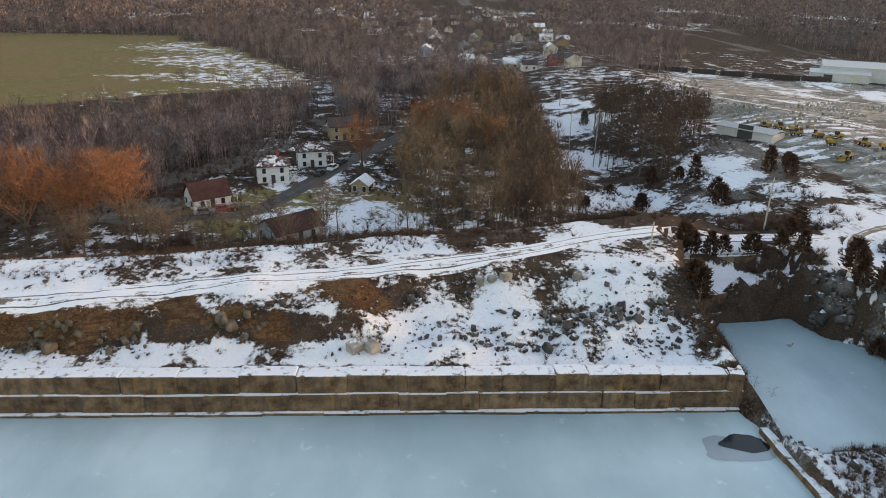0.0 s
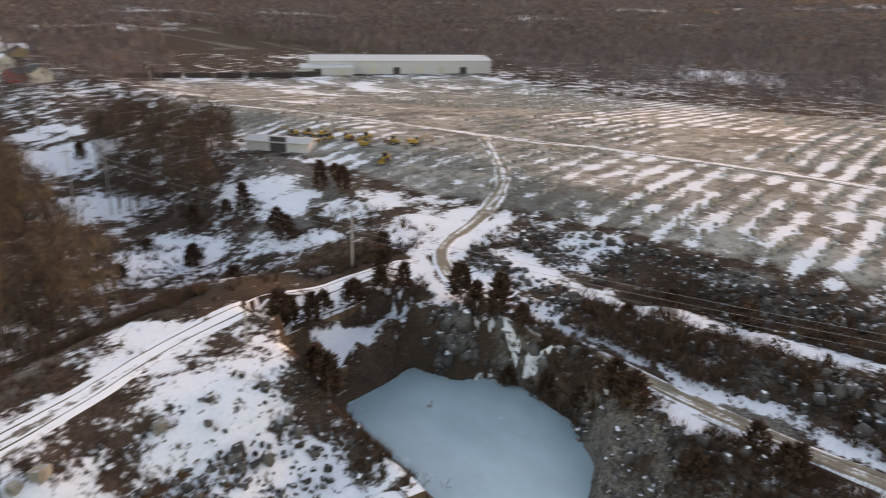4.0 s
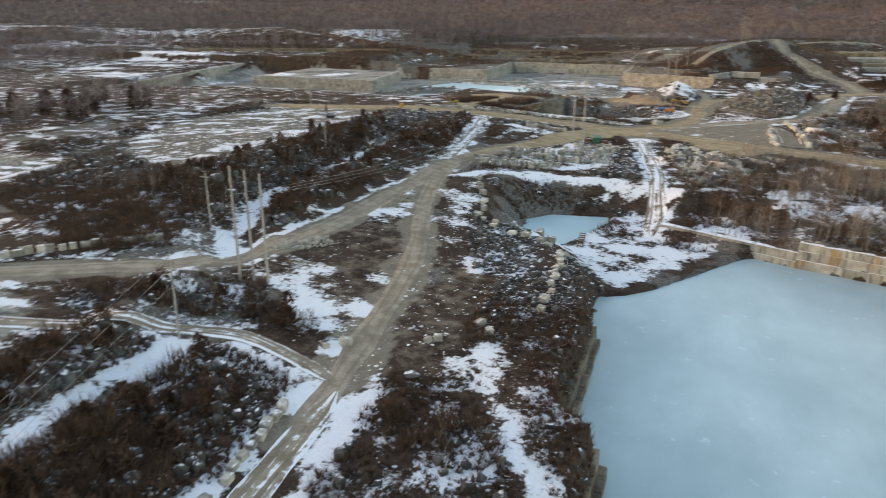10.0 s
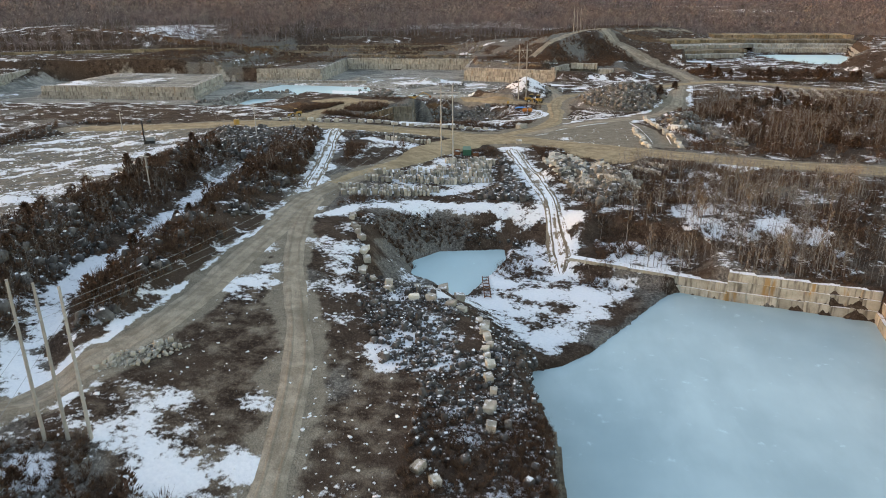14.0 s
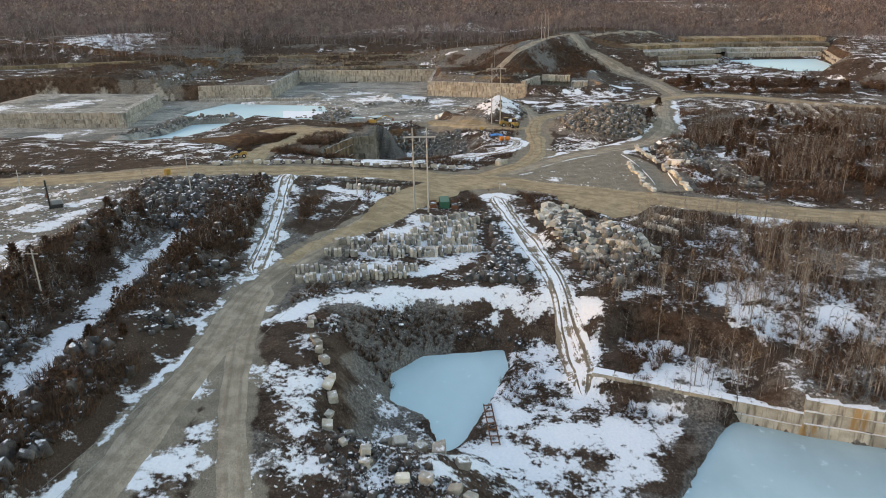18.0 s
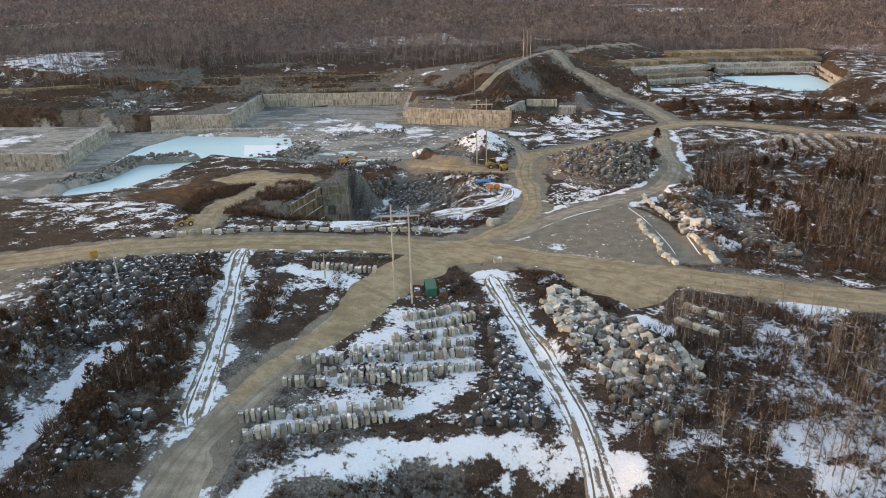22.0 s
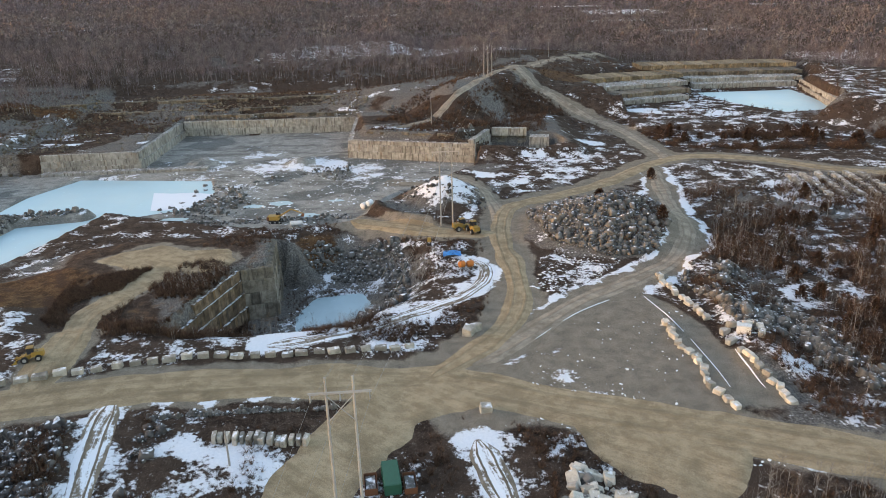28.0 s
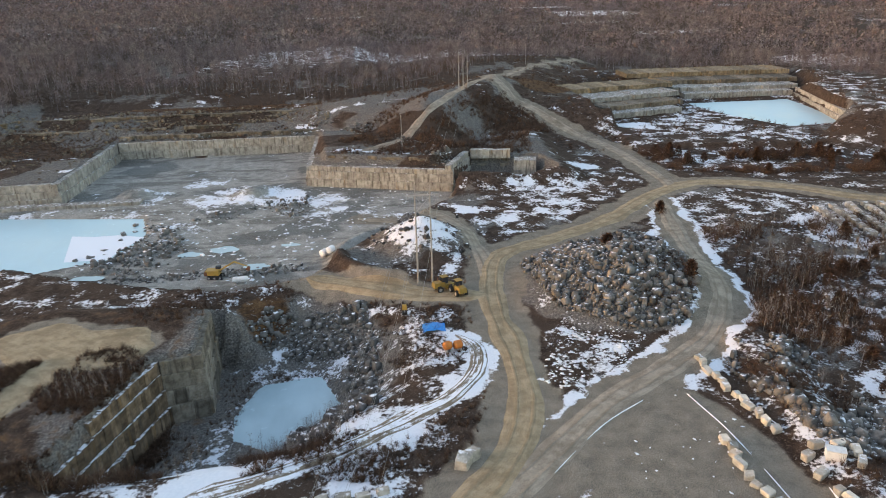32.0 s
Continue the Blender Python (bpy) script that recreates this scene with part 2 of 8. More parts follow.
def woods_material(name, dark, light, red, tan):
    """Leafless crowns: each tree its own tone, whole stands redder or paler than others."""
    n = Nodes(name)
    c = n.mix(n.noise(0.9, 4, 0.6, lo=0.3, hi=0.7), dark, light)
    c = n.mix(n.math("MULTIPLY", n.noise(0.011, 4, 0.6, lo=0.42, hi=0.62), 0.42), c, red)
    c = n.mix(n.math("MULTIPLY", n.noise(0.02, 4, 0.6, stretch=(1, 1.3, 0.2), lo=0.52, hi=0.66), 0.6), c, tan)
    c = n.vary(c, n.noise(0.16, 2, 0.5, lo=0.36, hi=0.64), 0.36)
    c = n.vary(c, n.island(), 0.16)
    return n.done(c, 0.95, spec=0.1)


GROUND = ground_material()
ROAD_TAN = road_material("tan_dirt_road", (0.265, 0.203, 0.124), (0.385, 0.302, 0.192), -0.25, 0.0)
ROAD_GREY = road_material("grey_brown_track", (0.245, 0.205, 0.155), (0.37, 0.315, 0.245), -0.12, 0.12)
ROAD_SNOW = road_material("snowy_track", (0.19, 0.155, 0.115), (0.27, 0.225, 0.17), 0.52, 0.62, 0.085, 0.35)
ROAD_RAIL = road_material("snowy_rail_track", (0.15, 0.13, 0.11), (0.24, 0.21, 0.175), 0.60, 0.5, 0.06, 0.1)
ROAD_MIX = road_material("half_snowy_track", (0.22, 0.185, 0.14), (0.32, 0.275, 0.21), 0.42, 0.5, 0.16, -0.3)
ASPHALT = road_material("worn_asphalt", (0.075, 0.070, 0.066), (0.11, 0.10, 0.095), -0.05, 0.2)
ICE = ice_material("pond_ice", (0.49, 0.62, 0.655), (0.29, 0.41, 0.455))
ICE_PALE = ice_material("pale_turquoise_ice", (0.50, 0.66, 0.70), (0.42, 0.59, 0.64))
THIN_ICE = ice_material("thin_grey_ice", (0.34, 0.40, 0.44), (0.16, 0.21, 0.24))
WATER = Nodes("open_water").done((0.012, 0.018, 0.022), 0.15, spec=0.25)
LIME = stone_material("weathered_limestone", (0.22, 0.205, 0.178), (0.40, 0.38, 0.335), 0.3, 0.06, differ=0.16)
LIME_GREY = stone_material("grey_limestone", (0.20, 0.192, 0.172), (0.36, 0.345, 0.31), 0.3, 0.06, differ=0.16)
CONCRETE = stone_material("stained_wall_stone", (0.29, 0.265, 0.215), (0.43, 0.40, 0.34), 0.85, 0.3, differ=0.2)
BROWN_WALL = stone_material("brown_stained_stone", (0.052, 0.031, 0.018), (0.195, 0.132, 0.080), 0.45, 0.3, differ=0.22)
PIT_ROCK = stone_material("pit_rock", (0.070, 0.048, 0.030), (0.20, 0.145, 0.095), 0.5, 0.2)
BLOCK = stone_material("quarried_block", (0.205, 0.192, 0.165), (0.43, 0.40, 0.345), 0.35, 0.1, "object", False)
TAN_ROCK = stone_material("tan_boulder", (0.31, 0.29, 0.245), (0.54, 0.51, 0.445), 0.2, 0.06, "object", False)
DARK_ROCK = stone_material("dark_rubble", (0.036, 0.034, 0.034), (0.120, 0.114, 0.109), 0.0, 0.15, "island", False)
GREY_ROCK = stone_material("grey_rubble", (0.070, 0.067, 0.062), (0.19, 0.18, 0.165), 0.0, 0.12, "island", False)
BARK = bark_material("grey_brown_bark", (0.085, 0.068, 0.055), (0.17, 0.145, 0.12))
TWIG = bark_material("brown_twigs", (0.060, 0.043, 0.034), (0.12, 0.088, 0.070))
TWIG_TAN = bark_material("tan_twigs", (0.15, 0.105, 0.065), (0.26, 0.195, 0.135))
TWIG_ORANGE = bark_material("orange_willow_twigs", (0.18, 0.085, 0.045), (0.30, 0.155, 0.085))
CEDAR = bark_material("winter_cedar_foliage", (0.040, 0.025, 0.018), (0.122, 0.074, 0.052), "island")
WOODS = woods_material("winter_woodland", (0.098, 0.083, 0.087), (0.205, 0.175, 0.180), (0.185, 0.132, 0.124), (0.235, 0.208, 0.188))
# woodland for the distance: aerial haze painted in as paler, flatter mauve tones
WOODS_HAZED = woods_material("hazed_far_woodland", (0.120, 0.100, 0.110), (0.19, 0.160, 0.174), (0.180, 0.134, 0.134), (0.185, 0.165, 0.16))
PIT_GREY = stone_material("pit_sawn_rock", (0.105, 0.088, 0.066), (0.25, 0.22, 0.175), 0.4, 0.0)
OCHRE_ROCK = stone_material("ochre_rim_rock", (0.12, 0.092, 0.058), (0.27, 0.215, 0.14), 0.5, 0.0)
BRUSH = bark_material("dry_brush", (0.052, 0.032, 0.023), (0.145, 0.094, 0.066), "island")
RIM_ROCK = stone_material("brown_rim_rock", (0.085, 0.070, 0.052), (0.22, 0.185, 0.14), 0.35, 0.0)
WEED = bark_material("pale_dry_saplings", (0.135, 0.122, 0.112), (0.29, 0.268, 0.248), "island")
POLE = plain("weathered_pole_wood", (0.36, 0.345, 0.32), 0.85)
STEEL = plain("galvanised_steel", (0.42, 0.43, 0.44), 0.5, 0.6)
WIRE = plain("aluminium_wire", (0.34, 0.34, 0.34), 0.5, 0.5)
WHITE = plain("white_paint", (0.80, 0.80, 0.78), 0.6)
CREAM = plain("cream_siding", (0.56, 0.53, 0.45), 0.7)
ROOF_RED = plain("maroon_shingles", (0.062, 0.030, 0.027), 0.9)
ROOF_DARK = plain("dark_shingles", (0.06, 0.055, 0.055), 0.85)
ROOF_SNOW = plain("snow_cover", SNOW, 0.6, 0, 0.05)
GLASS = plain("dark_window_glass", (0.03, 0.035, 0.045), 0.12)
TRIM = plain("white_trim", (0.7, 0.7, 0.68), 0.6)
YELLOW = plain("machine_yellow", (0.33, 0.21, 0.045), 0.55)
ORANGE = plain("machine_orange", (0.50, 0.17, 0.03), 0.5)
RUBBER = plain("black_rubber", (0.025, 0.025, 0.025), 0.85)
GREEN = plain("dumpster_green", (0.035, 0.13, 0.085), 0.5)
RUST = plain("rusty_steel", (0.16, 0.07, 0.035), 0.8)
BLUE = plain("blue_tarpaulin", (0.03, 0.22, 0.58), 0.5)
CAR_RED = plain("red_car_paint", (0.35, 0.03, 0.03), 0.3)
CAR_GREY = plain("grey_car_paint", (0.25, 0.27, 0.29), 0.3)
CAR_DARK = plain("dark_car_paint", (0.03, 0.03, 0.035), 0.3)
TIMBER = plain("sawn_timber", (0.36, 0.27, 0.16), 0.8)
FREIGHT = plain("dark_freight_car", (0.055, 0.042, 0.038), 0.8)
METAL_SHED = plain("pale_corrugated_metal", (0.50, 0.51, 0.52), 0.5, 0.2)
BRICK_RED = plain("red_barn_paint", (0.27, 0.05, 0.04), 0.8)
BLUE_SIDING = plain("pale_blue_siding", (0.36, 0.41, 0.46), 0.7)
ROOF_SPECK = stone_material("snow_flecked_shingles", (0.060, 0.028, 0.024), (0.085, 0.045, 0.04), 0.0, 0.16, "object", False)


# ---- plan helpers ----
def lattice(x, y, seed):
    i, j = np.floor(x).astype(np.int64), np.floor(y).astype(np.int64)
    u, v = x - i, y - j
    u, v = u * u * (3 - 2 * u), v * v * (3 - 2 * v)

    def r(a, b):
        h = (a * 374761393 + b * 668265263 + seed * 1442695041) & 0xFFFFFFFF
        h = ((h ^ (h >> 13)) * 1274126177) & 0xFFFFFFFF
        return ((h ^ (h >> 16)) & 0xFFFF) / 65535.0

    return (r(i, j) * (1 - u) + r(i + 1, j) * u) * (1 - v) + (r(i, j + 1) * (1 - u) + r(i + 1, j + 1) * u) * v


def fbm(x, y, size, octaves=4, seed=1):
    """Soft noise from 0 to 1 with features of about that size in metres."""
    x, y = np.asarray(x, float) / size, np.asarray(y, float) / size
    total, amp, norm = 0.0, 1.0, 0.0
    for k in range(octaves):
        total = total + amp * lattice(x * 2 ** k, y * 2 ** k, seed + k)
        norm += amp
        amp *= 0.5
    return total / norm


def edge_distance(P, X, Y):
    """Signed distance to a closed outline, negative inside."""
    d = np.full(X.shape, 1e9)
    inside = np.zeros(X.shape, bool)
    for (ax, ay), (bx, by) in zip(P, P[1:] + P[:1]):
        ex, ey = bx - ax, by - ay
        s = np.clip(((X - ax) * ex + (Y - ay) * ey) / (ex * ex + ey * ey + 1e-9), 0, 1)
        d = np.minimum(d, np.hypot(X - ax - s * ex, Y - ay - s * ey))
        if ay != by:
            inside ^= ((ay > Y) != (by > Y)) & (X < ax + (Y - ay) / (by - ay) * ex)
    return np.where(inside, -d, d)


def line_distance(P, X, Y):
    d = np.full(X.shape, 1e9)
    for (ax, ay), (bx, by) in zip(P, P[1:]):
        ex, ey = bx - ax, by - ay
        s = np.clip(((X - ax) * ex + (Y - ay) * ey) / (ex * ex + ey * ey + 1e-9), 0, 1)
        d = np.minimum(d, np.hypot(X - ax - s * ex, Y - ay - s * ey))
    return d


def step(v, a, b):
    s = np.clip((v - a) / (b - a), 0, 1)
    return s * s * (3 - 2 * s)


def curve_through(P, gap=2.0):
    """Points every gap metres on a smooth line through P."""
    Q = [np.array(p, float) for p in [P[0]] + list(P) + [P[-1]]]
    out = []
    for a, b, c, d in zip(Q, Q[1:], Q[2:], Q[3:]):
        k = max(2, int(np.linalg.norm(c - b) / gap))
        for s in np.arange(k) / k:
            out.append(0.5 * (2 * b + (c - a) * s + (2 * a - 5 * b + 4 * c - d) * s * s + (3 * b - a - 3 * c + d) * s ** 3))
    out.append(Q[-1])
    return [(float(p[0]), float(p[1])) for p in out]


# ---- the plan: outlines and lines, in metres ----
ICE_Z = -7.5
POND_MAIN = [(-80, 77.5), (0, 76.5), (44, 75), (45, 68), (45.5, 58), (50, 20), (52, -21), (57.5, -25), (59, -54), (61, -58), (62.2, -70), (62.3, -74.5), (57.7, -76.1), (52.9, -81.1), (46.3, -91.8), (36.6, -107.5), (35.5, -108.6), (25, -105.5), (4, -99.5), (8, -70), (2, -40), (-40, -20), (-80, 10)]
POND_COVE = [(52.5, 98), (64.5, 99.8), (67, 93.2), (70.8, 90.5), (72.4, 86), (71, 77), (66, 70), (59, 66.6), (49.3, 65.3), (47.6, 67.7), (48.8, 73), (49.4, 79.4), (49.4, 87)]
POND_SMALL = [(89.5, -121), (85, -127), (71, -130), (70.5, -124), (74, -112), (77, -103), (79, -100), (82, -109), (88.5, -113)]
POND_PIT = [(113, -274), (110, -284), (99, -286), (93, -274), (101, -267), (104, -262), (112, -267)]
LAKE = [(226, -293), (214, -274.6), (197, -275), (190, -312), (185, -338), (164, -348), (159, -367), (166, -387), (221, -395), (230, -371), (231, -356), (228, -320)]
POND_FAR = [(-86, -533), (-143, -536), (-135, -470), (-106, -464), (-93, -494)]
BASIN = [(90, -98), (92, -122), (86, -130), (70, -133), (60, -131), (55, -117), (36, -109), (33, -104), (43, -90), (52, -76), (60, -74), (67, -82), (75, -96)]
DYKE = [(45.5, 72), (49, 73), (58, 67), (63, 62), (64, 52), (58, 36), (52, 21), (49, 22), (45, 58)]
SOUTH_FLOOR = [(57, -402), (113, -419), (115, -477), (204, -477), (201, -408), (242, -406), (388, -400), (346, -200), (302, -236), (250, -272), (216, -262), (197, -271), (195, -306), (186, -336), (150, -320), (122, -312), (104, -318), (90, -345), (62, -383)]
PIT_CLIFF = [(135, -241), (126.5, -273), (119, -275.5), (121.5, -295), (108, -290), (106, -255), (118, -244)]
PIT_BOWL = [(128, -250), (118, -272), (116, -292), (104, -299), (94, -291), (91, -272), (103, -256)]
TAN_TOP = [(173, -292), (156, -300), (118, -297), (115, -277), (121, -264), (130, -245), (158, -240), (170, -262)]
EAST_YARD = [(165, -97), (175, -84), (200, -92), (217, -117), (224, -150), (210, -193), (181, -202), (168, -190), (162, -150), (160, -120)]
ISLAND = [(54.5, -270), (45, -282), (34, -277.5), (43, -262), (53, -259)]
TAN_PALE = [(166, -281), (162, -288), (152.5, -293), (142, -289), (132, -288), (128.5, -280), (130, -272), (136, -269), (143.5, -265), (146, -258), (152, -250), (156, -256), (152, -266), (157, -274)]
QUARRY_RIM = [(52, -394), (120, -410), (121, -468), (196, -468), (196, -398), (345, -398), (345, -540), (50, -540), (36, -470), (14, -468), (16, -400)]
BACK_LOW = [(56.5, -118.5), (27, -108), (24, -118), (48, -130)]
BACK_HIGH = [(28, -108.5), (3, -102), (-2, -96), (2, -66), (-30, -60), (-20, -120), (24, -125)]
ALCOVE = [(56.5, -402), (48.6, -425), (24, -421.5), (20, -404), (32, -398)]
TIER = [(106, -425), (66, -412.5), (50, -428), (56, -470), (112, -472)]
HILL = [(100, -496), (64, -474), (36, -494), (6, -508), (-24, -600), (-60, -700), (40, -720), (60, -560), (110, -505)]
FAR_PIT = [(-22, -440), (-31, -495), (-71, -508), (-88, -545), (-151, -544), (-131, -464), (-92, -432)]
FAR_STEPS = [(-24, -492), (-22, -560), (-60, -610), (-175, -600), (-160, -540), (-90, -540), (-72, -504)]
FAR_RIM = [(-6, -500), (-50, -630), (-190, -630), (-230, -500), (-170, -420), (-124, -440), (-124, -528), (-44, -520), (-30, -486)]
SHELF = [(45.6, 99.2), (54.6, 101), (70, 104), (65.5, 107.6), (49, 106.4)]
CORNER = [(46.8, 70), (50, 70), (51, 99), (48, 99)]
SHELF_HIGH = [(47, 108), (63, 109.2), (62, 112), (47, 111)]
EAST_BENCH = [(330, -328.4), (246, -328.4), (256.8, -386), (330, -392)]
EAST_FIELD = [(112, 104), (114.6, 84), (117, 63), (116, 31), (131, 27), (136, 14), (123, 7), (125, -7), (134, -15), (158, -20), (193, -36), (205, -80), (258, -87), (312, -40), (318, 150), (330, 350), (245, 385), (150, 418), (112, 300), (100, 215), (103, 140)]
SLAB_YARD = [(112, -136), (103, -153), (96, -186), (78, -190), (74, -160), (78, -146)]
YARD = [(70, -222), (33, -262), (24, -244), (18, -210), (36, -205), (56, -213)]
CENTRE_YARD = [(88, -20), (112, -30), (120, -50), (108, -86), (92, -70), (74, -60), (72, -34), (80, -16)]
GREEN_FIELD = [(-147, 273), (-300, 400), (-330, 560), (-177, 575), (-113, 493), (-46, 370), (-41, 325), (-75, 318)]
LINES = {
    "main": [(83, -4), (85, -16), (88, -31), (91, -46), (95, -62), (101, -78), (108, -97), (113, -117), (115, -134)],
    "haul": [(150, -16), (135, -29), (128, -35), (122, -46), (117.5, -59), (116, -73), (116, -90), (116, -110), (117, -128), (114, -145), (108, -162), (101, -182), (90, -206), (82, -220)],
    "bend": [(85, -17), (93, -19.5), (102, -21), (109, -19), (116, -16), (128, -9), (146, 0)],
    "north": [(84, -15), (82.5, -2), (81.2, 10), (79.3, 22), (77.2, 40), (76, 52), (75.3, 65), (75.4, 80), (75.2, 90), (75.6, 98), (78, 107), (86, 116), (104, 124), (123, 136), (150, 168)],
    "cross": [(215, -190), (190, -195), (167, -203), (149, -210), (128, -216.5), (104, -220), (80, -221), (56, -211), (35, -203), (17, -196), (-2, -189), (-40, -182)],
    "quarry": [(80, -222), (66.5, -237), (59.8, -253), (58.3, -273), (59.2, -290), (57.7, -308), (52.5, -325), (37, -335), (15.4, -350), (-8, -374), (-28.6, -385), (-54, -375.5), (-75, -357), (-130, -330)],
    "mound_lane": [(58, -306), (57.4, -322), (58.8, -336), (62, -352), (72, -366), (92, -374)],
    "ring": [(-6, -366), (1, -330), (5, -305), (9, -288), (18, -274), (31, -263), (45, -253), (60, -238), (72, -226)],
    "ramp": [(60, -300), (74, -302), (88, -309), (103, -316)],
    "hill": [(-14, -378), (-17, -392), (-12, -455), (7, -487), (20, -508), (22, -548), (-8, -610), (-60, -690), (-90, -760)],
    "hill_top": [(92, -427), (75, -448), (48, -493), (24, -540)],
    "rail": [(-110, 83), (-53, 88), (-31, 91), (-8, 95), (8, 98), (21, 102), (33, 107), (48, 111), (64, 114), (78, 114)],
    "town": [(-62, 145), (-45, 147.5), (-33, 150), (-25, 166), (-13, 196), (7, 240), (34, 300), (70, 350)],
    "lane_a": [(119, -139), (122, -157), (125, -172), (128, -186), (132, -204), (133, -212)],
    "lane_b": [(58, -114), (58, -124), (60, -139), (61.5, -150), (65, -166), (69, -184), (73, -203)],
    "arc": [(108, -121), (102, -128.5), (95, -134.5), (83, -138.5), (71, -139.5), (60, -136)],
    "trench": [(124, -46), (133.5, -60), (138, -81), (139, -94), (140, -110), (143, -134), (143, -150), (141, -164)],
    "pit_lane": [(69, -281), (65.5, -275), (66.7, -266), (72, -258), (79, -253.2), (86.8, -247), (93, -242.2), (102, -237), (112, -233)],
    "bank_lane": [(93, 108), (92, 96.5), (91.5, 79), (94, 64), (97, 49), (100, 35), (104, 20), (106.5, 8), (108, -2), (108.5, -14)],
    "strip": [(71, -33), (65.5, -19.5), (60, -11), (53.5, 0)],
    "tan_lane": [(148, -212), (149.4, -232), (153.4, -247), (151, -255), (148, -265), (146, -276)],
    "east": [(125, 280), (150, 172), (165.5, 130), (177, 89), (184.5, 48), (188, 4), (194, -25), (200, -57), (203, -82)],
}
# snow patches: place, radius and depth
SNOW_NORTH = [(61, 252, 22, 0.9), (54, 200, 14, 0.9), (82, 173, 10, 0.85), (93, 145, 8, 0.82), (-8, 150, 10, 0.8), (0, 145, 9, 0.8), (70, 290, 16, 0.8), (88, 440, 40, 0.6), (105, 560, 40, 0.55), (80, 160, 8, 0.9), (88, 146, 6, 0.85), (92, 130, 4.5, 0.85), (79, 173, 6, 0.9), (75, 141, 5, 0.85), (-25, 170, 9, 0.7), (70, 88, 6, 0.5), (-55, 104, 20, 0.85), (-25, 106, 14, 0.85), (0, 106, 12, 0.75), (30, 109, 9, 0.8), (-24, 148, 9, 0.8), (-10, 141, 7, 0.9), (56, 160, 12, 0.9), (52, 60, 6, 0.85), (60, 52, 8, 0.7), (49, 70, 3, 0.9)]
SNOW_YARD = [(105, -42, 7, 0.62), (113, -45, 6, 0.62), (96, -33, 7, 0.7), (86, -12, 5, 0.9), (108, -12, 5, 1), (104, -9, 4, 1), (112, -8, 5, 0.95), (120, -28, 4, 0.9), (113, -30, 4, 0.9), (97, -14, 3, 1), (91, -14.5, 3.5, 0.85), (80, -12, 3, 0.85), (73, 12, 6, 0.8), (81, -66, 6, 0.8), (76, -63, 5, 0.8), (66, -8, 6, 0.75), (101.5, -18, 3, 0.95), (94.5, -15.6, 3.5, 0.95), (87, -13, 3, 0.95), (99, -34.3, 5, 0.8), (94, -38, 4.5, 0.85), (103.9, -36.4, 4, 0.7), (127, -35.8, 6, 0.75), (113, -14, 3, 0.9), (95.6, -49.4, 3, 0.7), (89.3, -25.4, 2.5, 0.8)]
SNOW_POND = [(72, -95, 9, 0.7), (84, -100, 7, 0.62), (66, -100, 8, 0.8), (56, -96, 7, 0.7), (96, -202, 8, 0.55), (110, -196, 9, 0.7), (134, -91, 5, 0.75), (136, -99, 5, 0.75), (113, -99, 4, 0.72), (108.4, -88.9, 4, 0.72), (112.4, -80, 4, 0.68), (107.8, -82, 4, 0.66), (106.3, -104, 4, 0.72), (100, -103, 4, 0.75), (100.3, -84, 3, 0.62), (96.5, -94, 4, 0.68), (111.7, -125.5, 2, 0.75), (117.6, -199, 4, 0.9), (110.5, -199, 4, 0.9), (121.5, -198, 2.5, 0.9), (141, -193, 5, 0.8), (141, -165, 4, 0.7)]
SNOW_POND_MORE = [(103, -163.6, 3, 0.8), (44.5, -123.7, 5, 1), (73.0, -136.5, 3, 1), (66.9, -136.5, 3, 1), (55.1, -134.7, 4, 0.9), (58.8, -131.5, 4, 0.8), (27.2, -140.2, 7, 0.8), (25.7, -128.3, 7, 0.8), (21.0, -168.6, 6, 0.75)]
SNOW_BACK = [(46, -124, 5, 0.85), (40, -118, 5, 0.85), (18, -138, 15, 0.62), (46, -118, 4, 1), (39, -112.5, 3.5, 1), (23, -149, 8, 0.7), (22, -128, 8, 0.75), (10, -141, 9, 0.7), (20.4, -159, 7, 0.75), (13.5, -130.5, 8, 0.82), (17.8, -114, 4, 0.72), (15.3, -141, 6, 0.82), (7.5, -127.5, 6, 0.75), (43.4, -173.4, 5.2, 1.4), (46, -176.4, 4.6, 1.4), (24, -194, 4, 0.8), (8, -185, 7, 0.85), (17.7, -172.7, 7, 0.78)]
SNOW_EAST = [(330, -240, 18, 0.9), (300, -262, 14, 0.9), (345, -300, 16, 0.85), (280, -285, 12, 0.85), (143, -45, 3, 0.95), (149, -52, 3, 0.95), (156, -60, 3, 0.95), (190, -97, 10, 0.75), (176, -92, 7, 0.75), (200, -104, 8, 0.75), (90, 122, 12, 0.9), (106, 100, 6, 0.9), (88, 98, 5, 0.9)]
SNOW_QUARRY = [(143, -405, 15, 1), (120, -404, 13, 1), (104, -400, 9, 0.95), (128, -241, 4, 1.1), (112, -242, 4, 1.2), (109, -250.5, 4, 1.2), (104, -254, 3, 1.2), (58, -221, 5, 0.6), (57, -229, 3, 0.55), (51, -214, 3, 0.65), (44, -271, 9, 0.6), (27, -369, 5, 0.85), (45, -354, 4, 0.85), (57, -366, 5, 0.85), (35, -392, 6, 0.8), (-20, -291, 6, 0.8), (12, -220, 3, 0.9), (-4, -254, 4, 0.8), (107, -238, 5, 1.3), (111, -234, 4, 1.2), (101, -240, 4, 1.2), (104, -246, 4, 1.1), (125.7, -212.2, 2, 1), (118, -213.5, 2, 1), (110.6, -214.8, 2.2, 1), (104, -215.6, 2, 1), (98, -216, 2, 1), (-38, -478, 9, 0.9), (-75, -465, 10, 0.85)]
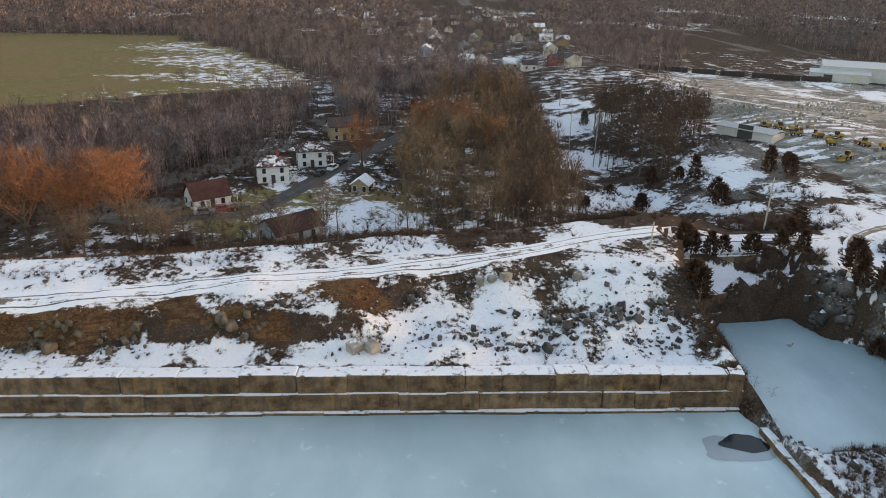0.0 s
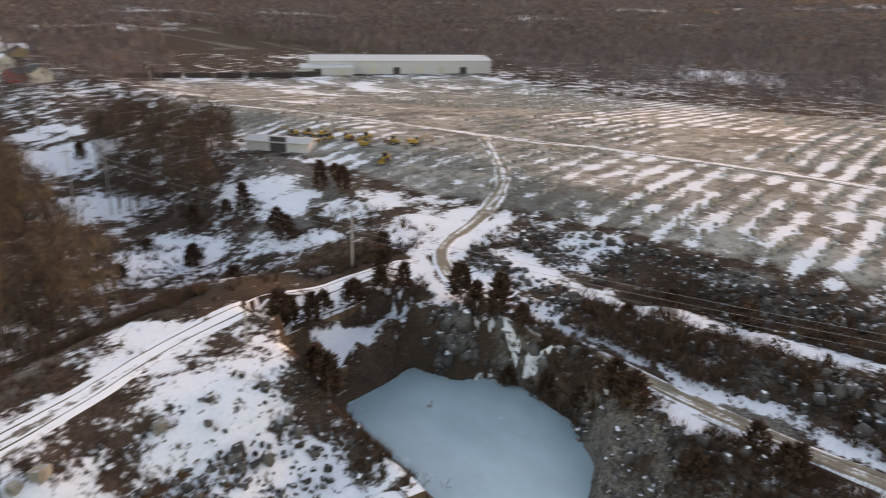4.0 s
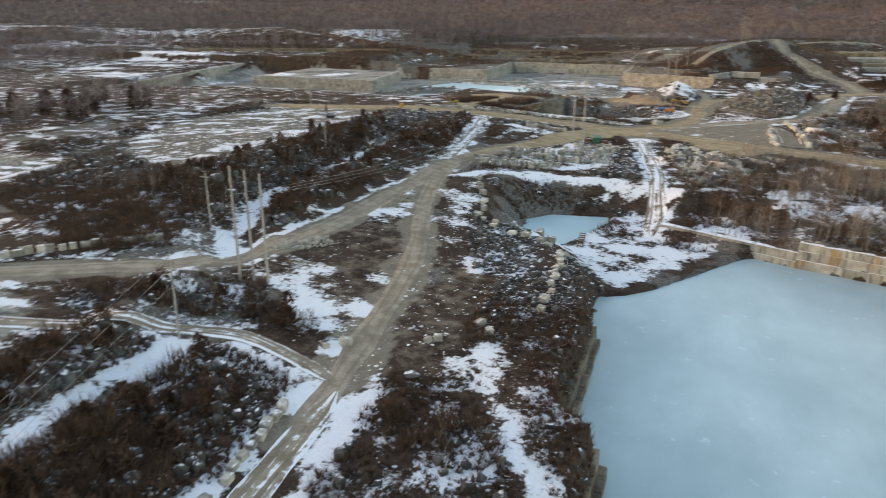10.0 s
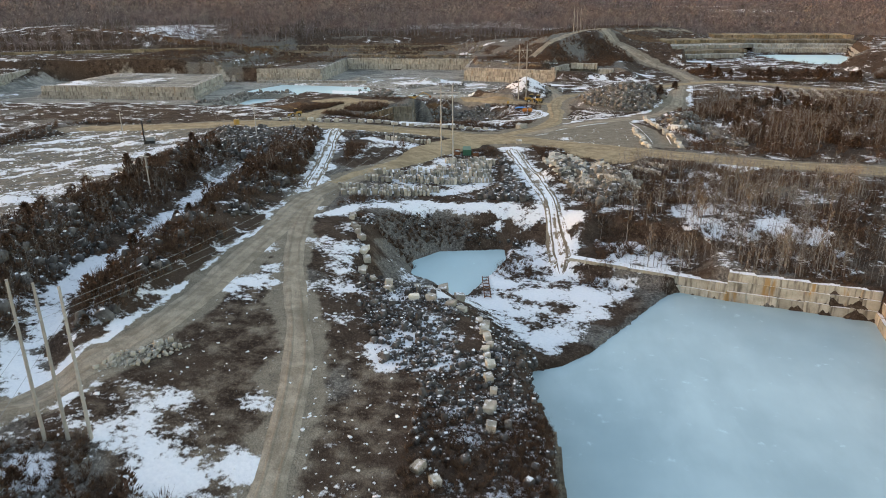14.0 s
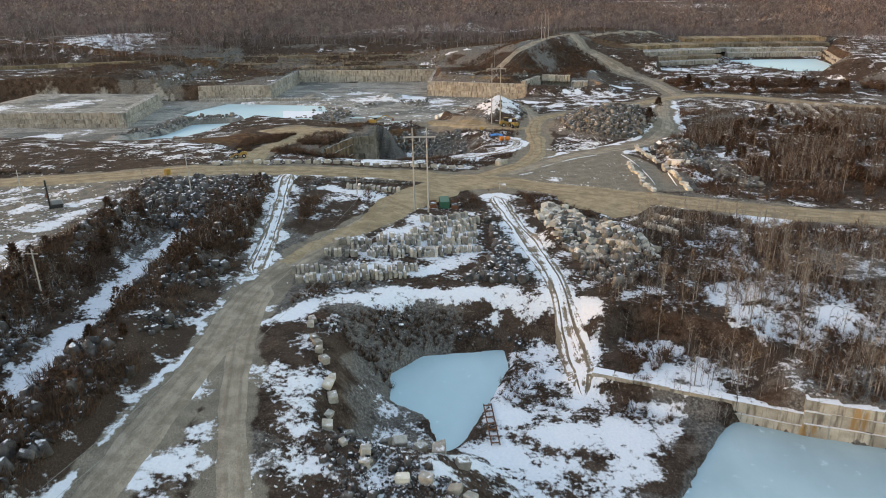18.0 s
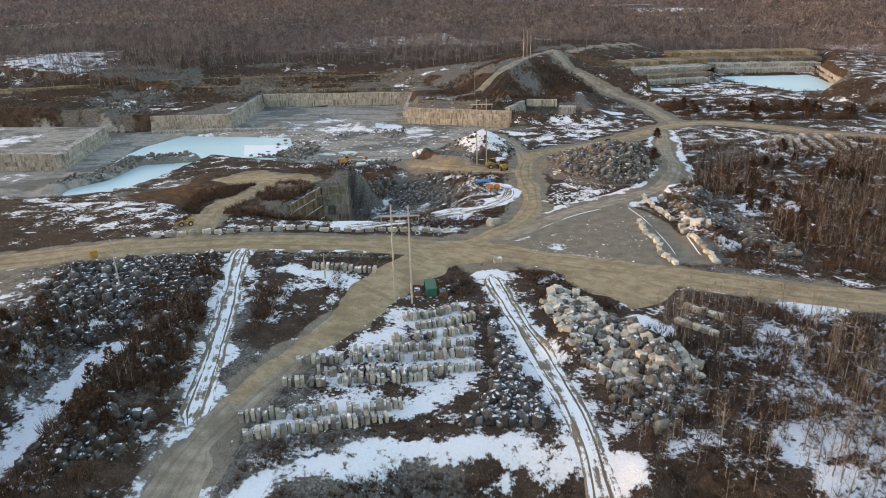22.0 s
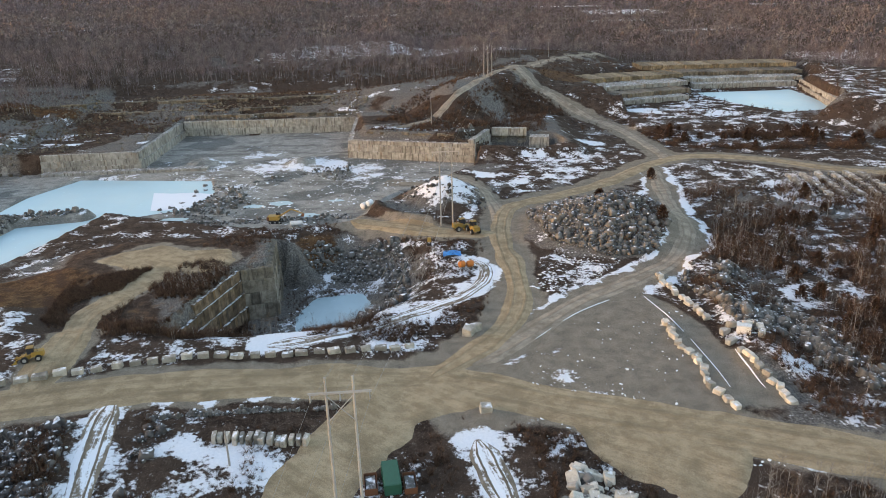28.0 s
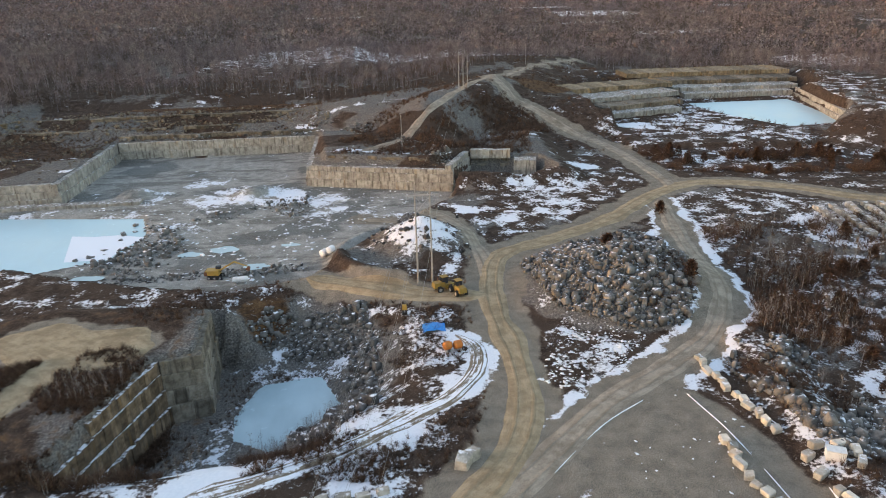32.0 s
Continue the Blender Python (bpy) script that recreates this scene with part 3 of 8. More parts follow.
SNOW_SOUTH = [(35, -404, 9, 0.8), (146, -408, 14, 0.7), (107, -388, 16, 0.75), (90, -382, 9, 0.8), (137, -385, 14, 0.6), (82, -375, 8, 0.85), (7, -414, 8, 0.85), (44, -358, 5, 0.8), (30, -362, 8, 0.7), (124, -236, 6, 0.8), (20, -420, 12, 0.6), (140, -375, 30, 0.42), (105, -375, 12, 0.7), (-45, -470, 20, 0.55), (-50, -330, 20, 0.8), (124, -246, 8, 0.85), (78, -275, 12, 0.6), (73, -336, 11, 0.88)]
SNOW_CLEARINGS = [(362, -557, 34, 1), (366, -1048, 30, 0.9), (372, -1107, 40, 0.95), (614, -1828, 70, 0.9), (-290, -737, 50, 0.95), (-251, -1355, 60, 0.8), (445, 42, 40, 0.9), (572, 155, 40, 0.9), (464, 245, 40, 1), (715, -132, 80, 0.85), (724, -11, 80, 0.85), (528, -97, 40, 0.9), (371, 57, 25, 0.9), (434, 1139, 90, 0.9), (616, 1040, 80, 0.9), (-261, 614, 60, 0.8), (355, -538, 40, 0.9)]
SNOW_RIDGE = [(474, -394, 22, 1), (440, -402, 16, 1), (422, -405, 12, 1), (446, -314, 16, 0.9), (400, -290, 14, 0.9), (387, -274, 14, 0.9), (420, -350, 14, 0.8), (330, -272, 12, 0.95), (270, -300, 12, 0.9), (284, -350, 12, 0.9), (320, -340, 14, 0.8), (360, -330, 12, 1)]
SMOOTH = {k: curve_through(v, 3.0) for k, v in LINES.items()}


def land(X, Y):
    """Height of the ground."""
    east = np.clip((X - 85) * 0.085, 0, 6.5)
    north = np.clip((Y - 20) * 0.05, 0, 4.5) * (1 - step(X, 45, 62)) + np.clip((Y - 60) * 0.03, 0, 1.6) * step(X, 45, 62)
    z = np.maximum(east * step(-Y, -60, -20) + 4.5 * step(X, 90, 130) * step(Y, -20, 40), north)
    z = z * (1 - step(-Y, 225, 300)) + step(-Y, 225, 300) * np.clip((X - 200) * 0.02, 0, 4)
    z = z - 10.5 * step(Y - np.interp(X, [-110, -53, -8, 21, 48, 78], [83, 88, 95, 102, 111, 114]) + 6 * (fbm(X, Y, 20, 3, 37) - 0.5), 8, 33) * (1 - step(X, 45, 95))
    z = z - 5 * step(Y, 190, 300) * step(X, 45, 95) * (1 - step(X, 110, 150)) - 13 * step(X + Y, 290, 600) * step(X, 110, 150) * step(Y, 40, 110)
    far = np.hypot(X - 60, Y + 120)
    z = z + step(-Y, 470, 530) * 8 * step(X, -60, 30) + step(far, 700, 1500) * 10 * (fbm(X, Y, 500, 3, 5) - 0.3)
    gap = 1 - step(np.abs(np.degrees(np.arctan2(X - 60, Y)) - 84), 2.0, 4.0)
    z = z + step(far, 2200, 4000) * (1 - gap) * (54 + 40 * fbm(X, Y, 900, 3, 9))
    rough = 0.9 * (fbm(X, Y, 14, 4, 3) - 0.5) + 0.5 * (fbm(X, Y, 4, 3, 7) - 0.5)
    calm = np.full(X.shape, 1.0)
    for name, half in (("main", 4), ("haul", 6), ("bend", 4), ("north", 4), ("cross", 7), ("quarry", 6), ("ring", 5), ("ramp", 5), ("rail", 4), ("town", 5), ("lane_a", 4), ("lane_b", 5), ("arc", 3), ("hill", 5)):
        calm = np.minimum(calm, step(line_distance(SMOOTH[name], X, Y), half * 0.6, half * 1.6))
    for P in (YARD, SLAB_YARD, CENTRE_YARD):
        calm = np.minimum(calm, 0.15 + 0.85 * step(edge_distance(P, X, Y), -3, 4))
    z = z + rough * calm * (1 - step(edge_distance(EAST_FIELD, X, Y), 4, -4) * 0.7)
    wob = 2.2 * (fbm(X, Y, 9, 3, 21) - 0.5)

    def put(z, P, level, width, ragged=1.0, keep=0.0):
        d = edge_distance(P, X, Y) + wob * ragged
        w = 1 - step(d, -0.4 * width if width > 6 else 0.0, width)
        return z * (1 - w) + (level + keep * rough * calm) * w

    z = put(z, HILL, 15.5, 48, 1, 1.5)
    z = put(z, FAR_RIM, 12, 30, 1, 1)
    z = put(z, FAR_STEPS, 3.6, 4, 0.4, 0.4)
    spine = step(line_distance(SMOOTH["hill_top"], X, Y), 26, 3)
    z = z + 5 * spine * step(-Y, 420, 470)
    # the yards and hollows
    z = put(z, BASIN, -6.9, 9, 1, 0.3)
    z = put(z, BACK_LOW, -4.4, 5, 0.3, 0.2)
    z = put(z, BACK_HIGH, -1.8, 6, 0.5, 0.4)
    z = put(z, DYKE, -5.4, 7, 0.5, 0.6)
    rim = z
    z = put(z, QUARRY_RIM, 4.0, 10, 1, 1.0)
    z = z + 3.2 * step(-Y + 0.05 * X + wob * 2, 500, 502.5) * step(X, 60, 100) + 3.0 * step(-Y + 0.05 * X + wob * 2, 516, 518.5) * step(X, 80, 120)
    z = z + 2.6 * step(X + wob * 2, 262, 264.5) * step(-Y, 392, 400) + 2.6 * step(X + wob * 2, 284, 286.5) * step(-Y, 392, 400)
    z = put(z, TIER, 6.8, 2.0, 0.3, 0.6)
    z = z + np.maximum(rim - z, 0) * step(-Y, 412, 426)
    z = put(z, PIT_BOWL, -11.3, 17, 1, 0.8)
    z = put(z, SOUTH_FLOOR, -4, 1.6, 0.2, 0.25)
    z = put(z, EAST_BENCH, 2.4, 1.2, 0.1, 0.3)
    z = put(z, ALCOVE, -3.2, 1.6, 0.2, 0.3)
    z = put(z, FAR_PIT, 2.2, 3.0, 0.4, 0.3)
    z = put(z, TAN_TOP, 2.7, 7, 0.6, 0.3)
    z = put(z, PIT_CLIFF, -11.3, 1.2, 0.1, 0.5)
    # north bank: wall head, snowy slope, clay cut and the track above it
    run = step(X, 50, 40) * step(Y, 60, 74)
    prof = np.interp(Y + wob, [76, 79.5, 82.6, 84.0, 85.4, 88.6, 93], [-2.6, -2.4, -1.7, -1.0, 1.6, 2.8, 3.4])
    slope = np.interp(Y + wob * 1.6, [76, 79.5, 84, 89, 93, 98], [-2.6, -2.4, -1.7, 0.0, 2.5, 3.8])
    cut = step(X + 8 * (fbm(X, Y, 18, 2, 31) - 0.5), 4, -6)
    prof = prof + 1.6 * (fbm(X, Y, 7, 4, 35) - 0.5) * step(Y, 81, 84)
    bank = prof * cut + (slope + 3.2 * (fbm(X, Y, 8, 4, 33) - 0.5)) * (1 - cut)
    k = run * (1 - step(Y, 93, 99))
    z = z * (1 - k) + bank * k
    z = put(z, CORNER, -5.6, 4.0, 0.6, 0.5)
    z = put(z, SHELF_HIGH, 0.6, 1.2, 0.2, 0.2)
    z = put(z, SHELF, -2.5, 1.2, 0.2, 0.2)
    # rubble spit, mounds and berms
    z = z + 2.0 * step(line_distance([(232, -299), (222, -313), (220, -338), (198, -343)], X, Y), 8, 2)
    z = z + 7.5 * step(np.hypot((X - 27) / 1.15, Y + 301), 27, 4) * (0.8 + 0.4 * fbm(X, Y, 8, 3, 41))
    z = z + 8.0 * np.clip(1 - np.hypot(X - 73, Y + 338) / 16.0, 0, 1) + 2.4 * np.clip(1 - np.hypot(X - 131, Y + 414) / 8.0, 0, 1) + 2.4 * step(np.abs(np.hypot(X - 75, (Y + 336) * 0.9) - 22), 4, 0) * step(X, 70, 80)
    z = z + 2.2 * step(line_distance([(153, -70), (155, -100), (157, -130), (158, -160)], X, Y), 9, 2)
    z = z + 2.0 * step(line_distance([(128, -70), (130, -100), (132, -130), (133, -165)], X, Y), 8, 2)
    z = z - 1.6 * step(line_distance(SMOOTH["trench"], X, Y), 7, 2)
    z = z + 2.0 * step(line_distance([(104, 8), (96, 40), (90, 74)], X, Y), 9, 2) + 1.6 * step(line_distance([(122, -30), (112, 10), (108, 50)], X, Y), 6, 1)
    z = z + 2.6 * step(line_distance([(58, -168), (48, -172), (44, -163)], X, Y), 8, 1) * (0.6 + 0.8 * fbm(X, Y, 5, 3, 43))
    z = z + 1.8 * step(line_distance([(16, -222), (14, -250), (10, -272)], X, Y), 8, 1)
    z = z + 2.4 * step(np.hypot(X - 177, Y + 415), 9, 2) + 2.2 * step(np.hypot((X - 134) / 1.6, Y + 408), 6, 1)
    z = z + 0.25 * np.sin(1.5 * (Y + 0.3 * X)) * step(np.hypot((X - 128) / 1.6, Y + 402), 16, 8)
    # the ponds
    for P, bed, w in ((POND_MAIN, -9.2, 1.6), (POND_COVE, -9.2, 2.2), (POND_SMALL, -8.8, 1.8), (POND_PIT, -12.6, 2.0), (POND_FAR, 1.2, 1.5)):
        z = put(z, P, bed, w, 0.15)
    d = edge_distance(LAKE, X, Y)
    spit = step(line_distance([(232, -299), (222, -313), (220, -338), (198, -343)], X, Y), 6, 2.5)
    w = (1 - step(d, -1.0, 1.0)) * (1 - spit)
    return z * (1 - w) + -5.6 * w


def axis(lo, hi, gap, far_lo, far_hi):
    mid = np.arange(lo, hi + 0.01, gap)
    out, a, s = [], hi, gap
    while a < far_hi:
        s *= 1.13
        a += s
        out.append(min(a, far_hi))
    back, a, s = [], lo, gap
    while a > far_lo:
        s *= 1.13
        a -= s
        back.append(max(a, far_lo))
    return np.array(back[::-1] + list(mid) + out)


XS, YS = axis(-150, 260, 1.25, -4700, 4700), axis(-480, 230, 1.25, -4700, 4700)
GX, GY = np.meshgrid(XS, YS)
GZ = land(GX, GY)


def height(x, y):
    """Ground height at a place or at many, from the sheet itself."""
    x, y = np.asarray(x, float), np.asarray(y, float)
    i = np.clip(np.searchsorted(XS, x) - 1, 0, len(XS) - 2)
    j = np.clip(np.searchsorted(YS, y) - 1, 0, len(YS) - 2)
    u, v = (x - XS[i]) / (XS[i + 1] - XS[i]), (y - YS[j]) / (YS[j + 1] - YS[j])
    return (GZ[j, i] * (1 - u) + GZ[j, i + 1] * u) * (1 - v) + (GZ[j + 1, i] * (1 - u) + GZ[j + 1, i + 1] * u) * v


def zones(X, Y, Z):
    """What lies on the ground: snow, tan dirt, gravel; clay, grass, stone dust."""
    near = np.hypot(X - 60, Y + 120) < 700
    warp = np.where(near, 1.0, 0.0)
    X0, Y0 = X, Y
    X, Y = X + warp * 5 * (fbm(X, Y, 7, 3, 101) - 0.5), Y + warp * 5 * (fbm(X, Y, 7, 3, 111) - 0.5)
    D = {k: line_distance(v, X, Y) for k, v in SMOOTH.items()}
    E = lambda P, w=2.0: step(edge_distance(P, X, Y), w, -w)
    big = fbm(X, Y, 30, 4, 51)
    snow = 0.38 + 0.34 * (big - 0.5)
    far = np.hypot(X - 60, Y + 120)
    snow = snow - 0.22 * step(far, 500, 800)
    tan = np.zeros(X.shape)
    gravel = step(fbm(X, Y, 22, 3, 53), 0.58, 0.7) * 0.6
    for k, w in (("main", 3.4), ("haul", 4.2), ("cross", 6.5), ("quarry", 7), ("ring", 5), ("ramp", 6), ("tan_lane", 5), ("hill", 6), ("mound_lane", 4)):
        tan = np.maximum(tan, step(D[k], w * 1.5, w * 0.6))
    tan = np.maximum(tan, np.maximum(E(YARD, 3) * 0.95, E(CENTRE_YARD, 5) * 0.42))
    tan = np.maximum(tan, 0.9 * step(np.hypot(X - 72, Y + 214), 14, 7))
    snow = snow * (1 - 0.8 * tan)
    snow = snow - 0.3 * E(YARD)
    shoulder = lambda k, a, b, v: v * step(D[k], a - 1.5, a) * step(D[k], b + 1.5, b)
    snow = snow + 0.46 * step(D["haul"], 2.4, 3.2) * step(D["haul"], 5.0, 4.0) * step(-Y, 20, 40) * step(Y, -150, -140) * step(X, 115, 118) + shoulder("ring", 4.6, 5.6, 0.42) + shoulder("north", 3.2, 5.5, 0.32)
    snow = np.maximum(snow, 0.60 * step(D["trench"], 5.5, 1.5))
    snow = np.maximum(snow, 0.60 * step(D["bank_lane"], 4.5, 1.0))
    snow = np.maximum(snow, 0.58 * step(D["strip"], 4, 1))
    snow = np.maximum(snow, 0.64 * step(D["arc"], 4.5, 1.2))
    snow = np.maximum(snow, 0.56 * step(D["lane_b"], 7.5, 2))
    snow = np.maximum(snow, 0.56 * step(D["lane_a"], 5.5, 2))
    snow = np.maximum(snow, 0.66 * step(D["pit_lane"], 5.5, 2))
    snow = np.maximum(snow, ((0.60 + 0.08 * step(X, -8, 2)) * step(Y, 96, 90) + 0.47 * step(Y, 90, 96)) * step(X, 46, 38) * step(Y, 76, 79) * step(Y, 112, 104))
    snow = np.maximum(snow, 0.56 * E(BASIN, 5) * step(Y, -138, -128) * step(X, 80, 72))
    snow = np.maximum(snow, 0.98 * np.maximum(E(SHELF, 1), E(SHELF_HIGH, 1)))
    snow = np.maximum(snow, 0.54 * E(SLAB_YARD, 3))
    for cx, cy, r, v in SNOW_NORTH + SNOW_YARD + SNOW_POND + SNOW_POND_MORE + SNOW_BACK + SNOW_EAST + SNOW_QUARRY + SNOW_SOUTH + SNOW_CLEARINGS + SNOW_RIDGE:
        snow = np.maximum(snow, 0.76 * v * step(np.hypot(X - cx, Y - cy), r * 1.6, r * 0.5))
    east_yard = E(EAST_YARD, 5)
    tan = np.maximum(tan, 0.5 * east_yard)
    gravel = np.maximum(gravel, 0.7 * east_yard)
    snow = snow * (1 - east_yard) + east_yard * (0.16 + 0.36 * step(fbm(X + Y, (Y - X) * 4, 16, 4, 65), 0.44, 0.6))
    tan = tan * (1 - 0.8 * E(ISLAND, 2))
    snow = snow - 0.4 * E(BASIN, 6) * step(edge_distance(POND_MAIN, X, Y), 6, 2.5) * step(-Y, 74, 80)
    field = E(EAST_FIELD, 5)
    rows = 0.5 + 0.5 * np.sin(2 * np.pi * (Y0 - 0.13 * X0 + 2.5 * fbm(X0, Y0, 60, 2, 61)) / 6.0)
    snow = snow * (1 - field) + field * (0.25 + 0.42 * rows * step(fbm(X, Y, 40, 3, 63), 0.2, 0.6) * (0.1 + 1.5 * fbm(X, Y, 6, 3, 67)))
    gravel = np.maximum(gravel * (1 - field), 0)
    dust = field * 0.62
    dust = np.maximum(dust, E(SOUTH_FLOOR, 2) * 0.95)
    floor_clean = E(SOUTH_FLOOR, 2)
    snow = snow - 0.20 * floor_clean * step(fbm(X, Y, 26, 2, 71), 0.4, 0.5)
    clay = np.maximum(step(np.hypot(X - 173, Y + 264), 17, 9), 0.9 * step(np.hypot(X + 2, Y + 545), 26, 14))
    clay = np.maximum(clay, 0.95 * step(X, -6, -12) * step(Y, 82.6, 83.8) * step(Y, 90, 87.5) * step(X, -95, -85) * step(fbm(X, Y, 10, 3, 39), 0.28, 0.45) + 0.85 * step(np.hypot(X + 8, (Y - 90) * 2.2), 9, 4) + 0.8 * step(np.hypot(X - 27, (Y - 88) * 2.5), 8, 3))
    clay = np.maximum(clay, 0.7 * step(np.hypot(X - 92, Y + 452), 10, 4))
    clay = np.maximum(clay, 0.8 * step(np.hypot(X - 112, Y + 303), 9, 4))
    clay = np.maximum(clay, 0.8 * step(np.hypot((X - 134) / 1.6, Y + 408), 6, 3))
    snow = snow - 0.25 * clay
    clay = np.maximum(clay, 0.7 * step(np.abs(Y + 495 + 0.15 * (X - 300)), 9, 3) * step(X, 240, 270))
    clay = np.maximum(clay, 0.8 * step(line_distance([(-60, -612), (-105, -606), (-150, -590)], X, Y), 12, 5) + 0.8 * step(line_distance([(210, -528), (120, -524)], X, Y), 8, 3))
    top = step(edge_distance(TAN_PALE, X, Y), 4, -3)
    tan = np.maximum(tan * (1 - E(TAN_TOP, 3)), top * 0.95 * (1 - clay))
    clay = np.maximum(clay, 0.4 * E(TAN_TOP, 4) * (1 - top))
    snow = snow - 0.35 * E(TAN_TOP, 4)
    gravel = np.maximum(gravel, 0.95 * step(edge_distance(PIT_BOWL, X, Y), 16, 4))
    gravel = np.maximum(gravel, 0.9 * step(np.hypot(X - 27, Y + 301), 30, 22))
    grass = E(GREEN_FIELD, 8)
    snow = snow * (1 - grass) + grass * (0.2 + 0.5 * step(X + 0.35 * (Y - 400) + 30 * np.sin(Y * 0.11), -190, -100))
    lawn = step(np.hypot((X + 20) / 1.4, Y - 152), 30, 14)
    grass = np.maximum(grass, 0.7 * lawn)
    snow = snow - 0.22 * step(Y, 138, 160) * step(X, -30, -60)
    rimz = E(QUARRY_RIM, 8)
    snow = snow - 0.2 * rimz - 0.08 * step(-Y, 420, 470) * step(X, -30, 0)
    gravel = np.maximum(gravel * (1 - rimz), 0.8 * rimz * step(fbm(X, Y, 30, 3, 73), 0.42, 0.55))
    ledge = rimz * step(np.abs(fbm(X * 0.3, Y + 0.2 * X, 22, 3, 75) - 0.5), 0.05, 0.01)
    snow = snow + 0.35 * ledge
    clay = np.maximum(clay, 0.42 * rimz * step(fbm(X, Y, 40, 3, 79), 0.62, 0.7))
    wild = step(-Y, 520, 560) + step(far, 600, 900)
    snow = snow - 0.12 * np.clip(wild, 0, 1)
    clear = step(fbm(X, Y, 160, 3, 77), 0.66, 0.70) * step(far, 480, 620)
    snow = np.maximum(snow, 0.52 * clear)
    return snow, tan, gravel, clay, grass, dust


def sheet(name, verts, faces, material, label="", category="", kind="structure", smooth=True, attrs=None):
    me = bpy.data.meshes.new(name)
    verts, faces = np.asarray(verts, np.float32), np.asarray(faces, np.int32)
    k = faces.shape[1]
    me.vertices.add(len(verts))
    me.vertices.foreach_set("co", verts.ravel())
    me.loops.add(faces.size)
    me.loops.foreach_set("vertex_index", faces.ravel())
    me.polygons.add(len(faces))
    me.polygons.foreach_set("loop_start", np.arange(0, faces.size, k, dtype=np.int32))
    if smooth:
        me.polygons.foreach_set("use_smooth", np.ones(len(faces), bool))
    me.update(calc_edges=True)
    for key, value in (attrs or {}).items():
        a = me.attributes.new(key, "FLOAT_COLOR", "POINT")
        col = np.ones((len(verts), 4), np.float32)
        col[:, :value.shape[1]] = value
        a.data.foreach_set("color", col.ravel())
    me.materials.append(material)
    ob = new(name, me)
    return tagged(ob, label, category, "", kind)


def lattice_faces(rows, cols):
    i = np.arange(rows * cols).reshape(rows, cols)
    return np.stack([i[:-1, :-1], i[:-1, 1:], i[1:, 1:], i[1:, :-1]], -1).reshape(-1, 4)


Zn = zones(GX, GY, GZ)
flat = lambda *v: np.stack([np.clip(a, 0, 1.4).ravel() for a in v], -1)
sheet("ground", np.stack([GX.ravel(), GY.ravel(), GZ.ravel()], -1), lattice_faces(*GX.shape), GROUND,
      "uneven quarry land with brown brush, gravel and patchy snow", "ground", attrs={"zone_a": flat(*Zn[:3]), "zone_b": flat(*Zn[3:])})


def road(name, key, half, material, label, lift=0.07, seed=0):
    P = np.array(curve_through(LINES[key], 1.2))
    d = np.gradient(P, axis=0)
    d /= np.linalg.norm(d, axis=1)[:, None]
    side = np.stack([-d[:, 1], d[:, 0]], -1)
    lanes = np.linspace(-1, 1, 9)
    wob = 1 + 0.7 * (fbm(P[:, 0] + seed * 31, P[:, 1], 9, 3, 80 + seed) - 0.5)
    i = np.arange(len(P))
    wob = wob * np.clip((np.minimum(i, len(P) - 1 - i) + 1) / 5.0, 0.2, 1)
    X = P[:, :1] + side[:, :1] * lanes * half * wob[:, None]
    Y = P[:, 1:] + side[:, 1:] * lanes * half * wob[:, None]
    edge = np.abs(lanes) ** 6
    Z = height(X, Y) + lift - edge * (lift + 0.12)
    L = np.broadcast_to(np.abs(lanes), X.shape)
    return sheet(name, np.stack([X.ravel(), Y.ravel(), Z.ravel()], -1), lattice_faces(*X.shape), material, label, "road", attrs={"lane": np.stack([L.ravel(), (np.broadcast_to(lanes * half * 0.11 * wob[:, None], X.shape)).ravel(), np.broadcast_to(np.arange(len(P))[:, None] * 1.2, X.shape).ravel()], -1)})


road("dirt_road_main", "main", 2.3, ROAD_GREY, "tan dirt road with wheel ruts across the yard", 0.09, 1)
road("dirt_road_haul", "haul", 2.9, ROAD_GREY, "wide tan gravel haul road beside a snowy verge", 0.12, 2)
road("dirt_track_bend", "bend", 1.7, ROAD_MIX, "narrow brown track with snow along its edges", 0.10, 3)
road("snowy_track_north", "north", 2.0, ROAD_MIX, "rutted snowy track past the rubble heaps", 0.13, 4)
road("dirt_road_cross", "cross", 6.0, ROAD_TAN, "broad muddy tan haul road along the pit", 0.16, 5)
road("dirt_road_quarry", "quarry", 3.5, ROAD_TAN, "tan dirt road winding down into the quarry", 0.20, 6)
road("dirt_road_ring", "ring", 2.9, ROAD_GREY, "grey tan track curving round the rubble heap", 0.14, 7)
road("dirt_ramp", "ramp", 4.0, ROAD_TAN, "brown dirt ramp down to the quarry floor", 0.24, 8)
road("hill_road", "hill", 2.6, ROAD_GREY, "grey gravel road climbing the hill", 0.18, 9)
road("hilltop_track", "hill_top", 2.2, ROAD_GREY, "faint gravel track over the hilltop", 0.18, 15)
road("snowy_rail_track", "rail", 2.4, ROAD_RAIL, "snow-covered track with two dark wheel lines", 0.10, 10)
road("town_road", "town", 3.0, ASPHALT, "worn grey asphalt road past white houses", 0.10, 11)
road("snowy_lane_east", "lane_a", 2.6, ROAD_SNOW, "snowy lane with two dark wheel tracks", 0.10, 12)
road("snowy_lane_west", "lane_b", 2.7, ROAD_SNOW, "snowy lane with muddy wheel tracks", 0.10, 13)
road("snowy_pit_lane", "pit_lane", 2.2, ROAD_SNOW, "snowy lane along the edge of the pit", 0.14, 14)
road("yard_track", "tan_lane", 4.2, ROAD_TAN, "pale dirt track up the earth mound", 0.14, 16)
